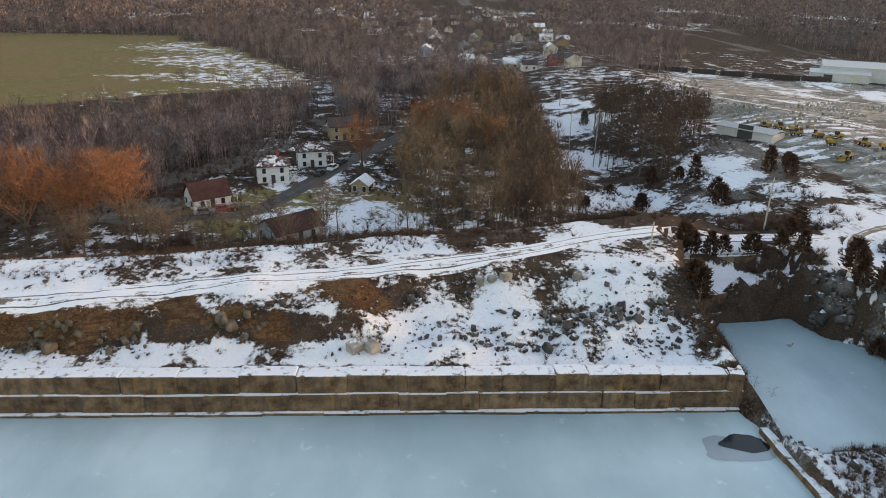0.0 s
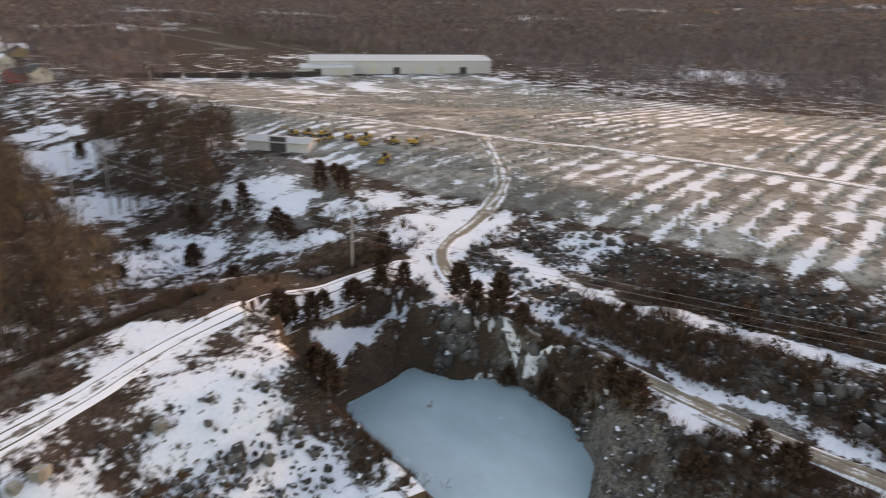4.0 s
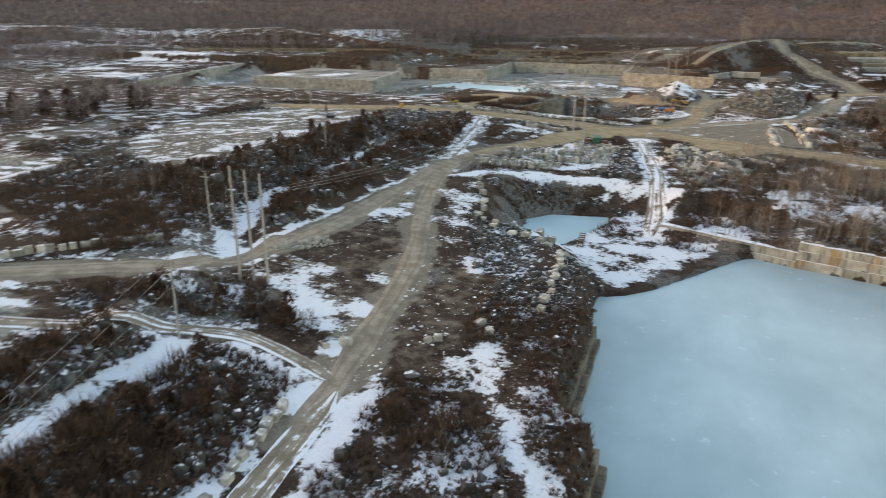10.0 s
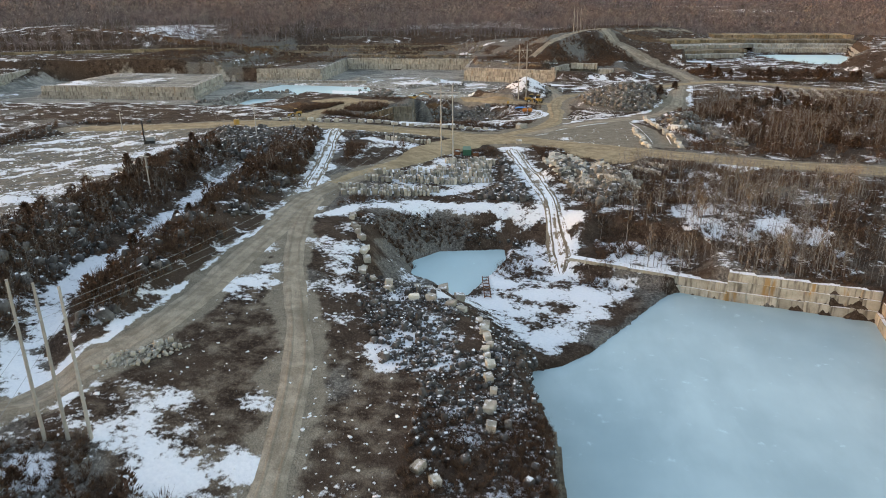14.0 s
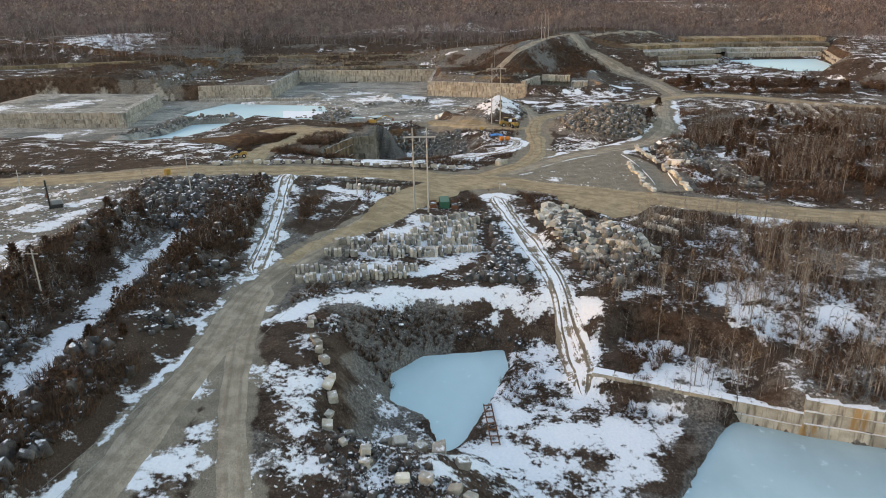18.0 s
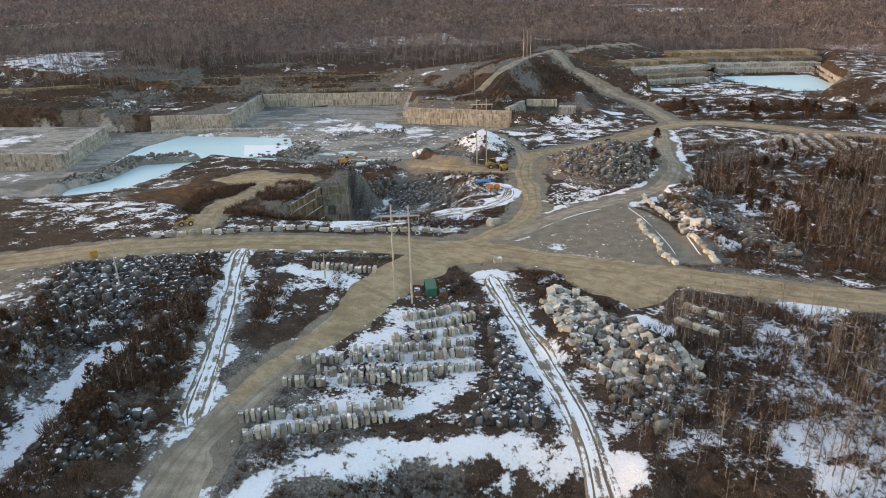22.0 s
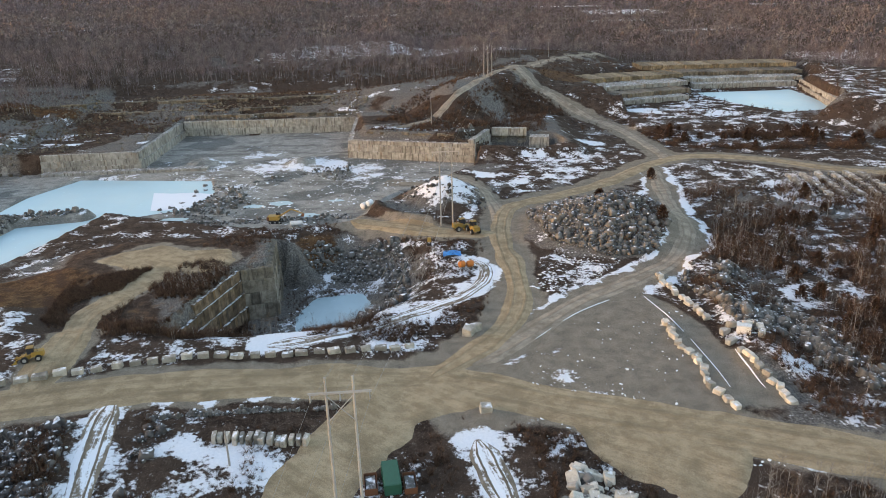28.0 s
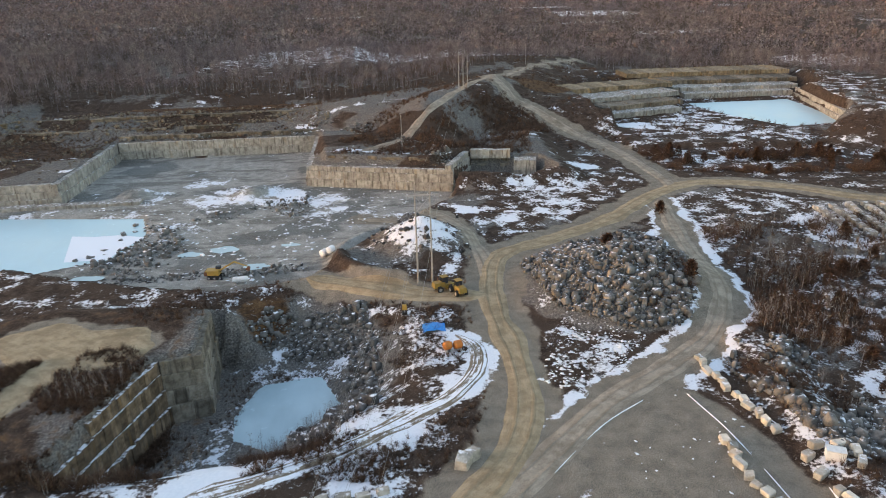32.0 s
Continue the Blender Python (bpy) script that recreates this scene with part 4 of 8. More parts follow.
road("mound_track", "mound_lane", 2.4, ROAD_GREY, "narrow grey track round the snowy mound", 0.15, 17)


def spread(name, P, material, label, lift=0.15):
    """Trodden dirt over an outline, thinning out at its rim."""
    xs = np.arange(min(p[0] for p in P) - 2, max(p[0] for p in P) + 2, 1.1)
    ys = np.arange(min(p[1] for p in P) - 2, max(p[1] for p in P) + 2, 1.1)
    X, Y = np.meshgrid(xs, ys)
    d = edge_distance(P, X, Y) + 3.4 * (fbm(X, Y, 6, 3, 121) - 0.5)
    Z = height(X, Y) + lift - (lift + 0.35) * step(d, -2.2, 0.8)
    keep = (d[:-1, :-1] < 0.8).ravel()
    A = np.stack([np.full(X.size, 0.1), (X * 0.6 + Y * 0.8).ravel() * 0.11, (X * 0.8 - Y * 0.6).ravel()], -1)
    return sheet(name, np.stack([X.ravel(), Y.ravel(), Z.ravel()], -1), lattice_faces(*X.shape)[keep], material, label, "ground", attrs={"lane": A})


spread("mound_top", TAN_PALE, ROAD_TAN, "bare pale tan dirt on top of the earth mound", 0.16)
MUD_YARD = [(108, -158), (113, -143), (117, -145), (114, -158), (107, -176), (105, -194), (100, -206), (91, -220), (76, -222), (66, -214), (82, -207), (90, -192), (97, -174)]
MUD_APRON = [(60, -208), (44, -204), (29, -199), (36, -188), (44, -184), (53, -193)]
spread("mud_yard", MUD_YARD, ROAD_TAN, "trodden tan mud where the roads meet", 0.2)
spread("mud_apron", MUD_APRON, ROAD_TAN, "tan mud beside the boulder heap", 0.2)


def ice(name, P, z, material, label, gap=3.0):
    """A flat sheet of ice that runs a little under its banks."""
    xs = np.arange(min(p[0] for p in P) - 3, max(p[0] for p in P) + 3, gap)
    ys = np.arange(min(p[1] for p in P) - 3, max(p[1] for p in P) + 3, gap)
    X, Y = np.meshgrid(xs, ys)
    keep = edge_distance(P, X + gap / 2, Y + gap / 2)[:-1, :-1].ravel() < 2.4
    V = np.stack([X.ravel(), Y.ravel(), np.full(X.size, z)], -1)
    return sheet(name, V, lattice_faces(*X.shape)[keep], material, label, "ice", smooth=False)


ice("frozen_pond_main", POND_MAIN, ICE_Z, ICE, "large quarry pond frozen over with blue-grey ice")
ice("frozen_pond_cove", POND_COVE, ICE_Z + 0.03, ICE, "small frozen cove with grey-blue ice", 1.0)
ice("frozen_pond_small", POND_SMALL, -8.0, ICE_PALE, "small frozen pool with pale turquoise ice", 1.0)
ice("frozen_pond_pit", POND_PIT, -11.7, ICE, "frozen pool at the bottom of the pit", 1.0)
ice("frozen_lake", LAKE, -4.6, ICE_PALE, "frozen turquoise lake on the quarry floor", 2.0)
ice("frozen_pond_far", POND_FAR, 2.0, ICE_PALE, "distant frozen turquoise quarry pond", 2.0)


DRIFT = Nodes("drifted_snow").done(SNOW, 0.6)
LINES["drift_a"] = [(39.3, -252.8), (48.2, -246.5), (59.4, -234.9)]
LINES["drift_b"] = [(31.0, -253.9), (28.6, -241.2), (27.4, -223.6), (27.4, -214.4)]
LINES["drift_c"] = [(22.0, -248.8), (20.5, -243.0)]
LINES["drift_d"] = [(21.3, -227.7), (21.6, -221.7), (21.3, -210.3)]
for key_ in ("drift_a", "drift_b", "drift_c", "drift_d"):
    Q_ = curve_through(LINES[key_], 1.5)
    i_ = 0
    while i_ < len(Q_) - 3:
        k_ = random.randint(5, 12)
        LINES["piece"] = Q_[i_:i_ + k_]
        if len(LINES["piece"]) > 2:
            road("snow_drift", "piece", random.uniform(0.07, 0.15), DRIFT, "thin line of drifted snow across the gravel yard", 0.14, i_)
        i_ += k_ + random.randint(0, 2)
road("field_road", "east", 2.2, ROAD_SNOW, "straight snowy track across the slab field", 0.16, 19)


prng = random.Random(3)
for x_, y_, a_, b_ in ((131.5, -350.5, 4.5, 3.0), (119.7, -336, 4, 2.4), (140.5, -348, 3.6, 2.2), (159, -322.7, 5, 1.8), (145, -322.7, 4.5, 1.8), (121, -317.5, 4, 1.5), (112, -352, 3, 1.6), (40, -418, 5, 2.4), (46, -412, 3, 1.6)):
    P_ = [(x_ + a_ * math.cos(t_) * prng.uniform(0.7, 1.15), y_ + b_ * math.sin(t_) * prng.uniform(0.7, 1.15)) for t_ in np.linspace(0, 6.28, 13)[:-1]]
    zz = max(float(height(*p)) for p in P_) + 0.06
    sheet("frozen_puddle", [(*p, zz) for p in P_], [tuple(range(12))], ICE, "shallow frozen puddle on the quarry floor", "ice", smooth=False)
sheet("snowy_lake_patch", [(176.5, -348.4, -4.56), (183.5, -372, -4.56), (176, -370.5, -4.56), (168, -371, -4.56), (159.5, -367.5, -4.56), (163.5, -356, -4.56), (164, -349, -4.56)], [tuple(range(7))], DRIFT, "smooth patch of snow lying on the lake ice", "snow", smooth=False)


# ---- mesh helpers ----
class Shape:
    """Boxes, prisms and tubes joined into one mesh."""

    def __init__(self):
        self.v, self.f = [], []

    def add(self, verts, faces):
        o = len(self.v)
        self.v += [tuple(p) for p in verts]
        self.f += [tuple(i + o for i in f) for f in faces]
        return self

    def box(self, c, s, rz=0.0, top=1.0, ry=0.0):
        """A box round c; top shrinks its upper face."""
        m = Matrix.Translation(c) @ Euler((0, radians(ry), radians(rz))).to_matrix().to_4x4()
        P = []
        for k in (-1, 1):
            q = top if k > 0 else 1.0
            for i, j in ((-1, -1), (1, -1), (1, 1), (-1, 1)):
                P.append(m @ Vector((i * s[0] / 2 * q, j * s[1] / 2 * q, k * s[2] / 2)))
        return self.add(P, [(3, 2, 1, 0), (4, 5, 6, 7), (0, 1, 5, 4), (1, 2, 6, 5), (2, 3, 7, 6), (3, 0, 4, 7)])

    def tube(self, a, b, r0, r1=None, sides=6):
        a, b = Vector(a), Vector(b)
        r1 = r0 if r1 is None else r1
        q = (b - a).to_track_quat("Z", "Y")
        ring = [Vector((math.cos(2 * math.pi * i / sides), math.sin(2 * math.pi * i / sides), 0)) for i in range(sides)]
        P = [a + q @ (d * r0) for d in ring] + [b + q @ (d * r1) for d in ring]
        F = [(i, (i + 1) % sides, sides + (i + 1) % sides, sides + i) for i in range(sides)]
        return self.add(P, F + [tuple(range(sides))[::-1], tuple(range(sides, 2 * sides))])

    def gable(self, c, s, rise, over=0.4, thick=0.18):
        """A pitched roof with its ridge along x, seated at c."""
        x, y = s[0] / 2 + over, s[1] / 2 + over
        P = [(i * x, j * y, k) for i in (-1, 1) for j, k in ((-1, -over * rise / y), (0, rise), (1, -over * rise / y), (1, -over * rise / y + thick), (0, rise + thick), (-1, -over * rise / y + thick))]
        P = [Vector(p) + Vector(c) for p in P]
        F = [(0, 1, 2, 3, 4, 5), (11, 10, 9, 8, 7, 6)] + [(i, i + 6, (i + 1) % 6 + 6, (i + 1) % 6) for i in range(6)]
        return self.add(P, F)

    def data(self, name, material):
        me = bpy.data.meshes.new(name)
        me.from_pydata([tuple(p) for p in self.v], [], self.f)
        me.materials.append(material)
        me.update()
        return me


def part(name, shape, material, parent, label=""):
    ob = new(name, shape.data(name, material) if isinstance(shape, Shape) else shape)
    ob.parent = parent
    return tagged(ob, label)


def thing(name, label, category, group="", kind="", at=(0, 0, 0), rz=0.0):
    ob = new(name)
    ob.matrix_basis = pose(*at, 0, 0, rz)
    return tagged(ob, label, category, group, kind)


def on(x, y, dz=0.0):
    return (x, y, float(height(x, y)) + dz)


def block_data(name, material, rng, bevel=0.07, jag=0.06):
    """A rough block, one metre each way, with worn edges; it stands on z = 0."""
    bm = bmesh.new()
    bmesh.ops.create_cube(bm, size=1.0)
    for v in bm.verts:
        v.co += Vector([rng.uniform(-jag, jag) for _ in range(3)])
        v.co.z += 0.5
    bmesh.ops.bevel(bm, geom=list(bm.edges), offset=bevel, segments=1, affect="EDGES")
    me = bpy.data.meshes.new(name)
    bm.to_mesh(me)
    bm.free()
    me.materials.append(material)
    return me


def rock_data(name, material, rng, points=13, flat_=0.7):
    bm = bmesh.new()
    for _ in range(points):
        d = Vector((rng.gauss(0, 1), rng.gauss(0, 1), rng.gauss(0, 1))).normalized() * rng.uniform(0.42, 0.56)
        bm.verts.new((d.x, d.y, d.z * flat_ + 0.3))
    bmesh.ops.convex_hull(bm, input=list(bm.verts))
    loose = [v for v in bm.verts if not v.link_faces]
    bmesh.ops.delete(bm, geom=loose, context="VERTS")
    bmesh.ops.triangulate(bm, faces=list(bm.faces))
    me = bpy.data.meshes.new(name)
    bm.to_mesh(me)
    bm.free()
    me.materials.append(material)
    return me


def arrays(me):
    """Vertices and triangles of a mesh."""
    V = np.empty(len(me.vertices) * 3, np.float32)
    me.vertices.foreach_get("co", V)
    me.calc_loop_triangles()
    F = np.empty(len(me.loop_triangles) * 3, np.int32)
    me.loop_triangles.foreach_get("vertices", F)
    return V.reshape(-1, 3), F.reshape(-1, 3)


def scatter(name, kinds, P, size, material, label, category, rng, tilt=0.0, stretch=0.25):
    """Many small pieces that nobody counts, as one object."""
    VV, FF, o = [], [], 0
    P = np.asarray(P, float)
    which = rng.integers(0, len(kinds), len(P))
    for k, (V, F) in enumerate(kinds):
        Q = P[which == k]
        if not len(Q):
            continue
        s = np.asarray(size, float)[which == k]
        n = len(Q)
        a = rng.uniform(0, 2 * np.pi, n)
        ca, sa = np.cos(a), np.sin(a)
        sc = s[:, None] * (1 + stretch * rng.uniform(-1, 1, (n, 3)))
        W = V[None] * sc[:, None, :]
        if tilt:
            b = rng.uniform(-tilt, tilt, n)
            cb, sb = np.cos(b)[:, None], np.sin(b)[:, None]
            W = np.stack([W[..., 0] * cb + W[..., 2] * sb, W[..., 1], -W[..., 0] * sb + W[..., 2] * cb], -1)
        X = W[..., 0] * ca[:, None] - W[..., 1] * sa[:, None] + Q[:, None, 0]
        Y = W[..., 0] * sa[:, None] + W[..., 1] * ca[:, None] + Q[:, None, 1]
        Z = W[..., 2] + Q[:, None, 2]
        VV.append(np.stack([X, Y, Z], -1).reshape(-1, 3))
        FF.append((F[None] + (o + np.arange(n) * len(V))[:, None, None]).reshape(-1, 3))
        o += n * len(V)
    return sheet(name, np.concatenate(VV), np.concatenate(FF), material, label, category, "stuff", smooth=False)


# ---- plants ----
def spike(a, b, r, sides=3):
    """A tapered limb that ends in a point."""
    a, b = np.array(a, float), np.array(b, float)
    d = b - a
    u = np.cross(d, (0.3, 0.2, 0.93))
    u /= np.linalg.norm(u) + 1e-9
    w = np.cross(d, u)
    w /= np.linalg.norm(w) + 1e-9
    ring = [a + r * (u * math.cos(2 * math.pi * i / sides) + w * math.sin(2 * math.pi * i / sides)) for i in range(sides)]
    return ring + [b], [(i, (i + 1) % sides, sides) for i in range(sides)]


def blade(a, b, r, rng):
    a, b = np.array(a, float), np.array(b, float)
    u = np.array([rng.gauss(0, 1), rng.gauss(0, 1), rng.gauss(0, 1)])
    u = np.cross(b - a, u)
    u /= np.linalg.norm(u) + 1e-9
    return [a - u * r, a + u * r, b], [(0, 1, 2)]


def bare_tree(rng, h, spread, limbs, twigs, thick, twig_r, low=0.3):
    """Trunk and leafless crown as two shapes."""
    trunk, crown = Shape(), Shape()
    lean = np.array([rng.uniform(-0.05, 0.05), rng.uniform(-0.05, 0.05), 0]) * h
    trunk.add(*spike((0, 0, -0.3), lean + (0, 0, h * 0.92), thick, 5))
    for i in range(limbs):
        s = low + (0.95 - low) * (i + rng.random()) / limbs
        base = lean * s + np.array((0, 0, h * s * 0.9))
        a = i * 2.4 + rng.uniform(-0.5, 0.5)
        out = spread * (1.15 - s * 0.75) * rng.uniform(0.7, 1.15)
        tip = base + np.array((math.cos(a) * out, math.sin(a) * out, out * rng.uniform(0.7, 1.5)))
        crown.add(*spike(base, tip, thick * 0.42 * (1.1 - s), 3))
        for _ in range(twigs):
            q = rng.uniform(0.3, 1.0)
            p = base + (tip - base) * q
            d = np.array((rng.gauss(0, 1), rng.gauss(0, 1), rng.gauss(0.9, 0.6)))
            d = d / np.linalg.norm(d) * out * rng.uniform(0.35, 0.7)
            crown.add(*blade(p, p + d, twig_r, rng))
    return trunk, crown


def cedar_tree(rng, h, r, tufts, columnar=0.5):
    trunk, crown = Shape(), Shape()
    trunk.add(*spike((0, 0, -0.3), (0, 0, h * 0.95), 0.13 + h * 0.012, 5))
    for i in range(tufts):
        s = rng.random() ** 0.8
        a = rng.uniform(0, 2 * math.pi)
        rim = r * ((1 - s) ** columnar) * (0.82 + 0.3 * math.sin(3 * a + i % 5))
        q = rim * math.sqrt(rng.uniform(0.25, 1.0))
        c = np.array((math.cos(a) * q, math.sin(a) * q, 0.25 + s * (h - 0.4)))
        d = np.array((math.cos(a), math.sin(a), rng.uniform(0.2, 1.3)))
        d = d / np.linalg.norm(d) * rng.uniform(0.35, 0.8) * (0.5 + 0.12 * h)
        crown.add(*blade(c - d * 0.3, c + d, rng.uniform(0.16, 0.34) * (0.6 + 0.06 * h), rng))
    return trunk, crown


def tree_kind(name, label, category, group, shapes, bark, twig):
    """The first of a kind of tree; the others are copies of it."""
    ob = thing(name, label, category, group)
    part("trunk", shapes[0], bark, ob)
    part("crown", shapes[1], twig, ob)
    return ob


def plant(kinds, places, rng, lo, hi, sink=0.0):
    """Copies of the kinds of tree at the places; each kind's first one takes a place too."""
    used = set()
    for i, (x, y) in enumerate(places):
        k = kinds[i % len(kinds)]
        s = rng.uniform(lo, hi)
        m = Matrix.LocRotScale(Vector(on(x, y, -sink)), Euler((0, 0, rng.uniform(0, 6.28))), Vector((s, s, s * rng.uniform(0.9, 1.15))))
        if k not in used:
            used.add(k)
            k.matrix_basis = m
        else:
            ob = copy_thing(k, Matrix())
            ob.matrix_basis = m


def lookup(field, x, y):
    i = np.clip(np.searchsorted(XS, x), 0, len(XS) - 1)
    j = np.clip(np.searchsorted(YS, y), 0, len(YS) - 1)
    return field[j, i]


SNOWF, TANF, GRAVF, CLAYF, GRASSF, DUSTF = Zn
BLOCKED = np.zeros(GX.shape, bool)
for P_, m_ in ((POND_MAIN, 1.5), (POND_COVE, 1), (POND_SMALL, 1), (POND_PIT, 1), (LAKE, 1), (POND_FAR, 2), (YARD, 2), (SLAB_YARD, 1.5), (CENTRE_YARD, -4), (SOUTH_FLOOR, 1), (ALCOVE, 1), (EAST_FIELD, 2), (GREEN_FIELD, 2), (SHELF, 0), (TAN_PALE, 0), (EAST_YARD, 1), (MUD_YARD, 0.5), (MUD_APRON, 0.5)):
    BLOCKED |= edge_distance(P_, GX, GY) < m_
for k_, w_ in (("main", 5), ("haul", 8), ("bend", 4), ("north", 4.5), ("cross", 9), ("quarry", 7), ("ring", 6), ("ramp", 6), ("hill", 5), ("rail", 4.5), ("town", 5), ("lane_a", 5), ("lane_b", 6), ("arc", 4), ("trench", 4.8), ("bank_lane", 2.8), ("strip", 1.6), ("pit_lane", 4), ("tan_lane", 4), ("hill_top", 4), ("mound_lane", 3)):
    BLOCKED |= line_distance(SMOOTH[k_], GX, GY) < w_

for cx_, cy_, r_ in ((43.4, -173.4, 4.6), (46, -176.6, 4), (44, -116, 3), (19, -172, 4), (14, -131, 5), (8, -185, 5), (108, -237, 5), (103, -242, 4)):
    BLOCKED |= np.hypot(GX - cx_, GY - cy_) < r_


HEAP = edge_distance([(59, -197), (53, -190), (50, -178), (48.5, -170), (38, -163), (38, -156), (54, -155), (59.5, -166), (62.5, -186)], GX, GY) < 0.5
BLOCKED |= HEAP


def free(x, y):
    return ~lookup(BLOCKED, x, y)


def sprinkle(P, count, rng, clump=0.0, size=12, seed=5, margin=0.0):
    """Random free places inside an outline, gathered in clumps."""
    P = [tuple(p) for p in P]
    x0, x1 = min(p[0] for p in P), max(p[0] for p in P)
    y0, y1 = min(p[1] for p in P), max(p[1] for p in P)
    out = np.zeros((0, 2))
    for _ in range(12):
        X, Y = rng.uniform(x0, x1, count * 3), rng.uniform(y0, y1, count * 3)
        ok = (edge_distance(P, X, Y) < -margin) & free(X, Y)
        if clump:
            ok &= fbm(X, Y, size, 3, seed) > 0.5 + clump * rng.uniform(-0.3, 0.12, len(X))
        out = np.concatenate([out, np.stack([X, Y], -1)[ok]])
        if len(out) >= count:
            break
    return out[:count]


def ribbon(P, half):
    """An outline round a line."""
    Q = np.array(P, float)
    d = np.gradient(Q, axis=0)
    d /= np.linalg.norm(d, axis=1)[:, None]
    s = np.stack([-d[:, 1], d[:, 0]], -1) * half
    return [tuple(p) for p in Q + s] + [tuple(p) for p in (Q - s)[::-1]]


def lift(P, dz=0.0):
    P = np.asarray(P, float)
    return np.column_stack([P, height(P[:, 0], P[:, 1]) + dz])


rng = random.Random(11)
nrg = np.random.default_rng(11)
bare_kinds = [tree_kind("bare_tree", "tall leafless deciduous tree with grey-brown trunk", "tree", "bare woodland trees", bare_tree(rng, rng.uniform(10, 13), 3.6, 17, 30, 0.19, 0.026), BARK, TWIG_TAN if i != 2 else TWIG) for i in range(5)]
willow_kinds = [tree_kind("orange_willow", "broad bare willow with glowing orange twigs", "tree", "orange willows", bare_tree(rng, 12, 5.6, 26, 60, 0.26, 0.032, 0.2), BARK, TWIG_ORANGE) for i in range(2)]
cedar_kinds = [tree_kind("red_cedar", "dark winter-brown red cedar in the snowy brush", "tree", "red cedars", cedar_tree(rng, rng.uniform(4.0, 6.2), rng.uniform(1.7, 2.7), 420, rng.uniform(0.3, 0.55)), BARK, CEDAR) for i in range(6)]
sapling_kinds = [tree_kind("bare_sapling", "thin pale leafless sapling among dry brush", "tree", "bare saplings", bare_tree(rng, rng.uniform(5, 8), 1.3, 9, 9, 0.085, 0.02, 0.25), WEED, WEED if i % 2 else TWIG_TAN) for i in range(5)]

dark_kinds = [tree_kind("bare_tree", "tall leafless tree with dense dark brown twigs", "tree", "bare woodland trees", bare_tree(rng, rng.uniform(10, 13), 3.2, 18, 34, 0.19, 0.028), BARK, TWIG) for i in range(3)]
NORTH_WOOD = [(0, 133), (14, 126), (33, 126), (38, 140), (43, 200), (50, 310), (22, 310), (6, 240), (2, 190)]
plant(bare_kinds, sprinkle(NORTH_WOOD, 120, nrg), rng, 0.95, 1.35)
plant(dark_kinds, sprinkle([(24, 128), (36, 128), (41, 142), (46, 200), (54, 300), (34, 300), (28, 200)], 58, nrg), rng, 0.9, 1.25)
plant(bare_kinds, sprinkle([(-62, 112), (-30, 118), (-26, 130), (-50, 140), (-66, 134)], 16, nrg), rng, 0.7, 1.0)
plant(dark_kinds, sprinkle([(58, 193), (62, 180), (71, 174), (91, 199), (108, 240), (100, 264), (80, 274), (66, 230)], 72, nrg), rng, 0.75, 1.15)
plant(bare_kinds, sprinkle([(-75, 124), (-30, 124), (-10, 120), (0, 132), (-14, 150), (-20, 136), (-46, 142)], 26, nrg), rng, 0.6, 0.95)
plant(sapling_kinds, sprinkle([(-50, 112), (20, 116), (38, 122), (30, 134), (-40, 134)], 46, nrg), rng, 0.7, 1.2)
plant(willow_kinds, [(-61, 132), (-54, 138), (-67, 138), (-58, 145), (-9, 186), (8, 205), (20, 200), (26, 190), (-70, 130), (-64, 150)], rng, 0.9, 1.4)
CEDARS = [(42, 150), (41, 144), (43, 138), (53, 146), (57, 143), (60, 148), (71, 167), (7, 270), (44, 268), (40, 272), (48, 274), (67, 246), (70, 113.5), (73, 150), (44, 278), (52, 280), (46, 96), (45, 92), (-1, -352), (26, -318), (15, -292), (66, 58), (72.5, 55), (70, 50), (71.8, 88), (72.5, 82), (71, 94), (71.5, 76), (69, 70), (73, 99), (68, 67)]
CEDARS += [(43.8, 153), (56.6, 153), (58, 155), (72.7, 146), (48.2, 107.6), (50, 108), (56.2, 109.4), (53, 107.4), (61, 108.6), (75.4, 120), (69, 107), (66, 108.8), (44.6, 94), (73.5, 92), (75, 89), (76, 94), (90, 160), (93, 156), (96, 163)]
plant(cedar_kinds, CEDARS, rng, 0.7, 1.15)
plant(cedar_kinds, sprinkle(ribbon([(129, -60), (130, -95), (132, -128), (134, -165), (137, -200)], 7), 18, nrg, 0.4), rng, 0.3, 0.65)
plant(cedar_kinds, sprinkle(ribbon([(153, -60), (154, -95), (156, -130), (160, -165)], 8), 20, nrg, 0.4), rng, 0.4, 0.8)
plant(cedar_kinds, [(112.3, -88), (112.3, -75)], rng, 0.4, 0.5)
plant(cedar_kinds, sprinkle(ribbon([(112, -30), (102, 10), (94, 46), (88, 80)], 12), 24, nrg, 0.5), rng, 0.4, 0.8)
plant(cedar_kinds, sprinkle([(72, -8), (79, 30), (72, 66), (62, 64), (56, 20), (62, -14)], 12, nrg), rng, 0.35, 0.7)
plant(cedar_kinds, sprinkle([(-20, -395), (-20, -432), (-92, -425), (-150, -420), (-120, -385), (-60, -392)], 14, nrg), rng, 0.6, 1.1)
plant(cedar_kinds, sprinkle([(-6, -300), (-4, -200), (-60, -195), (-80, -330), (-30, -345)], 14, nrg, 0.6), rng, 0.6, 1.0)
plant(cedar_kinds, sprinkle([(44, 128), (62, 132), (78, 160), (60, 190), (48, 150)], 10, nrg), rng, 0.6, 1.1)
plant(sapling_kinds, sprinkle([(54, -146), (30, -198), (-30, -185), (10, -102), (42, -112)], 150, nrg, 0.3), rng, 0.8, 1.5)
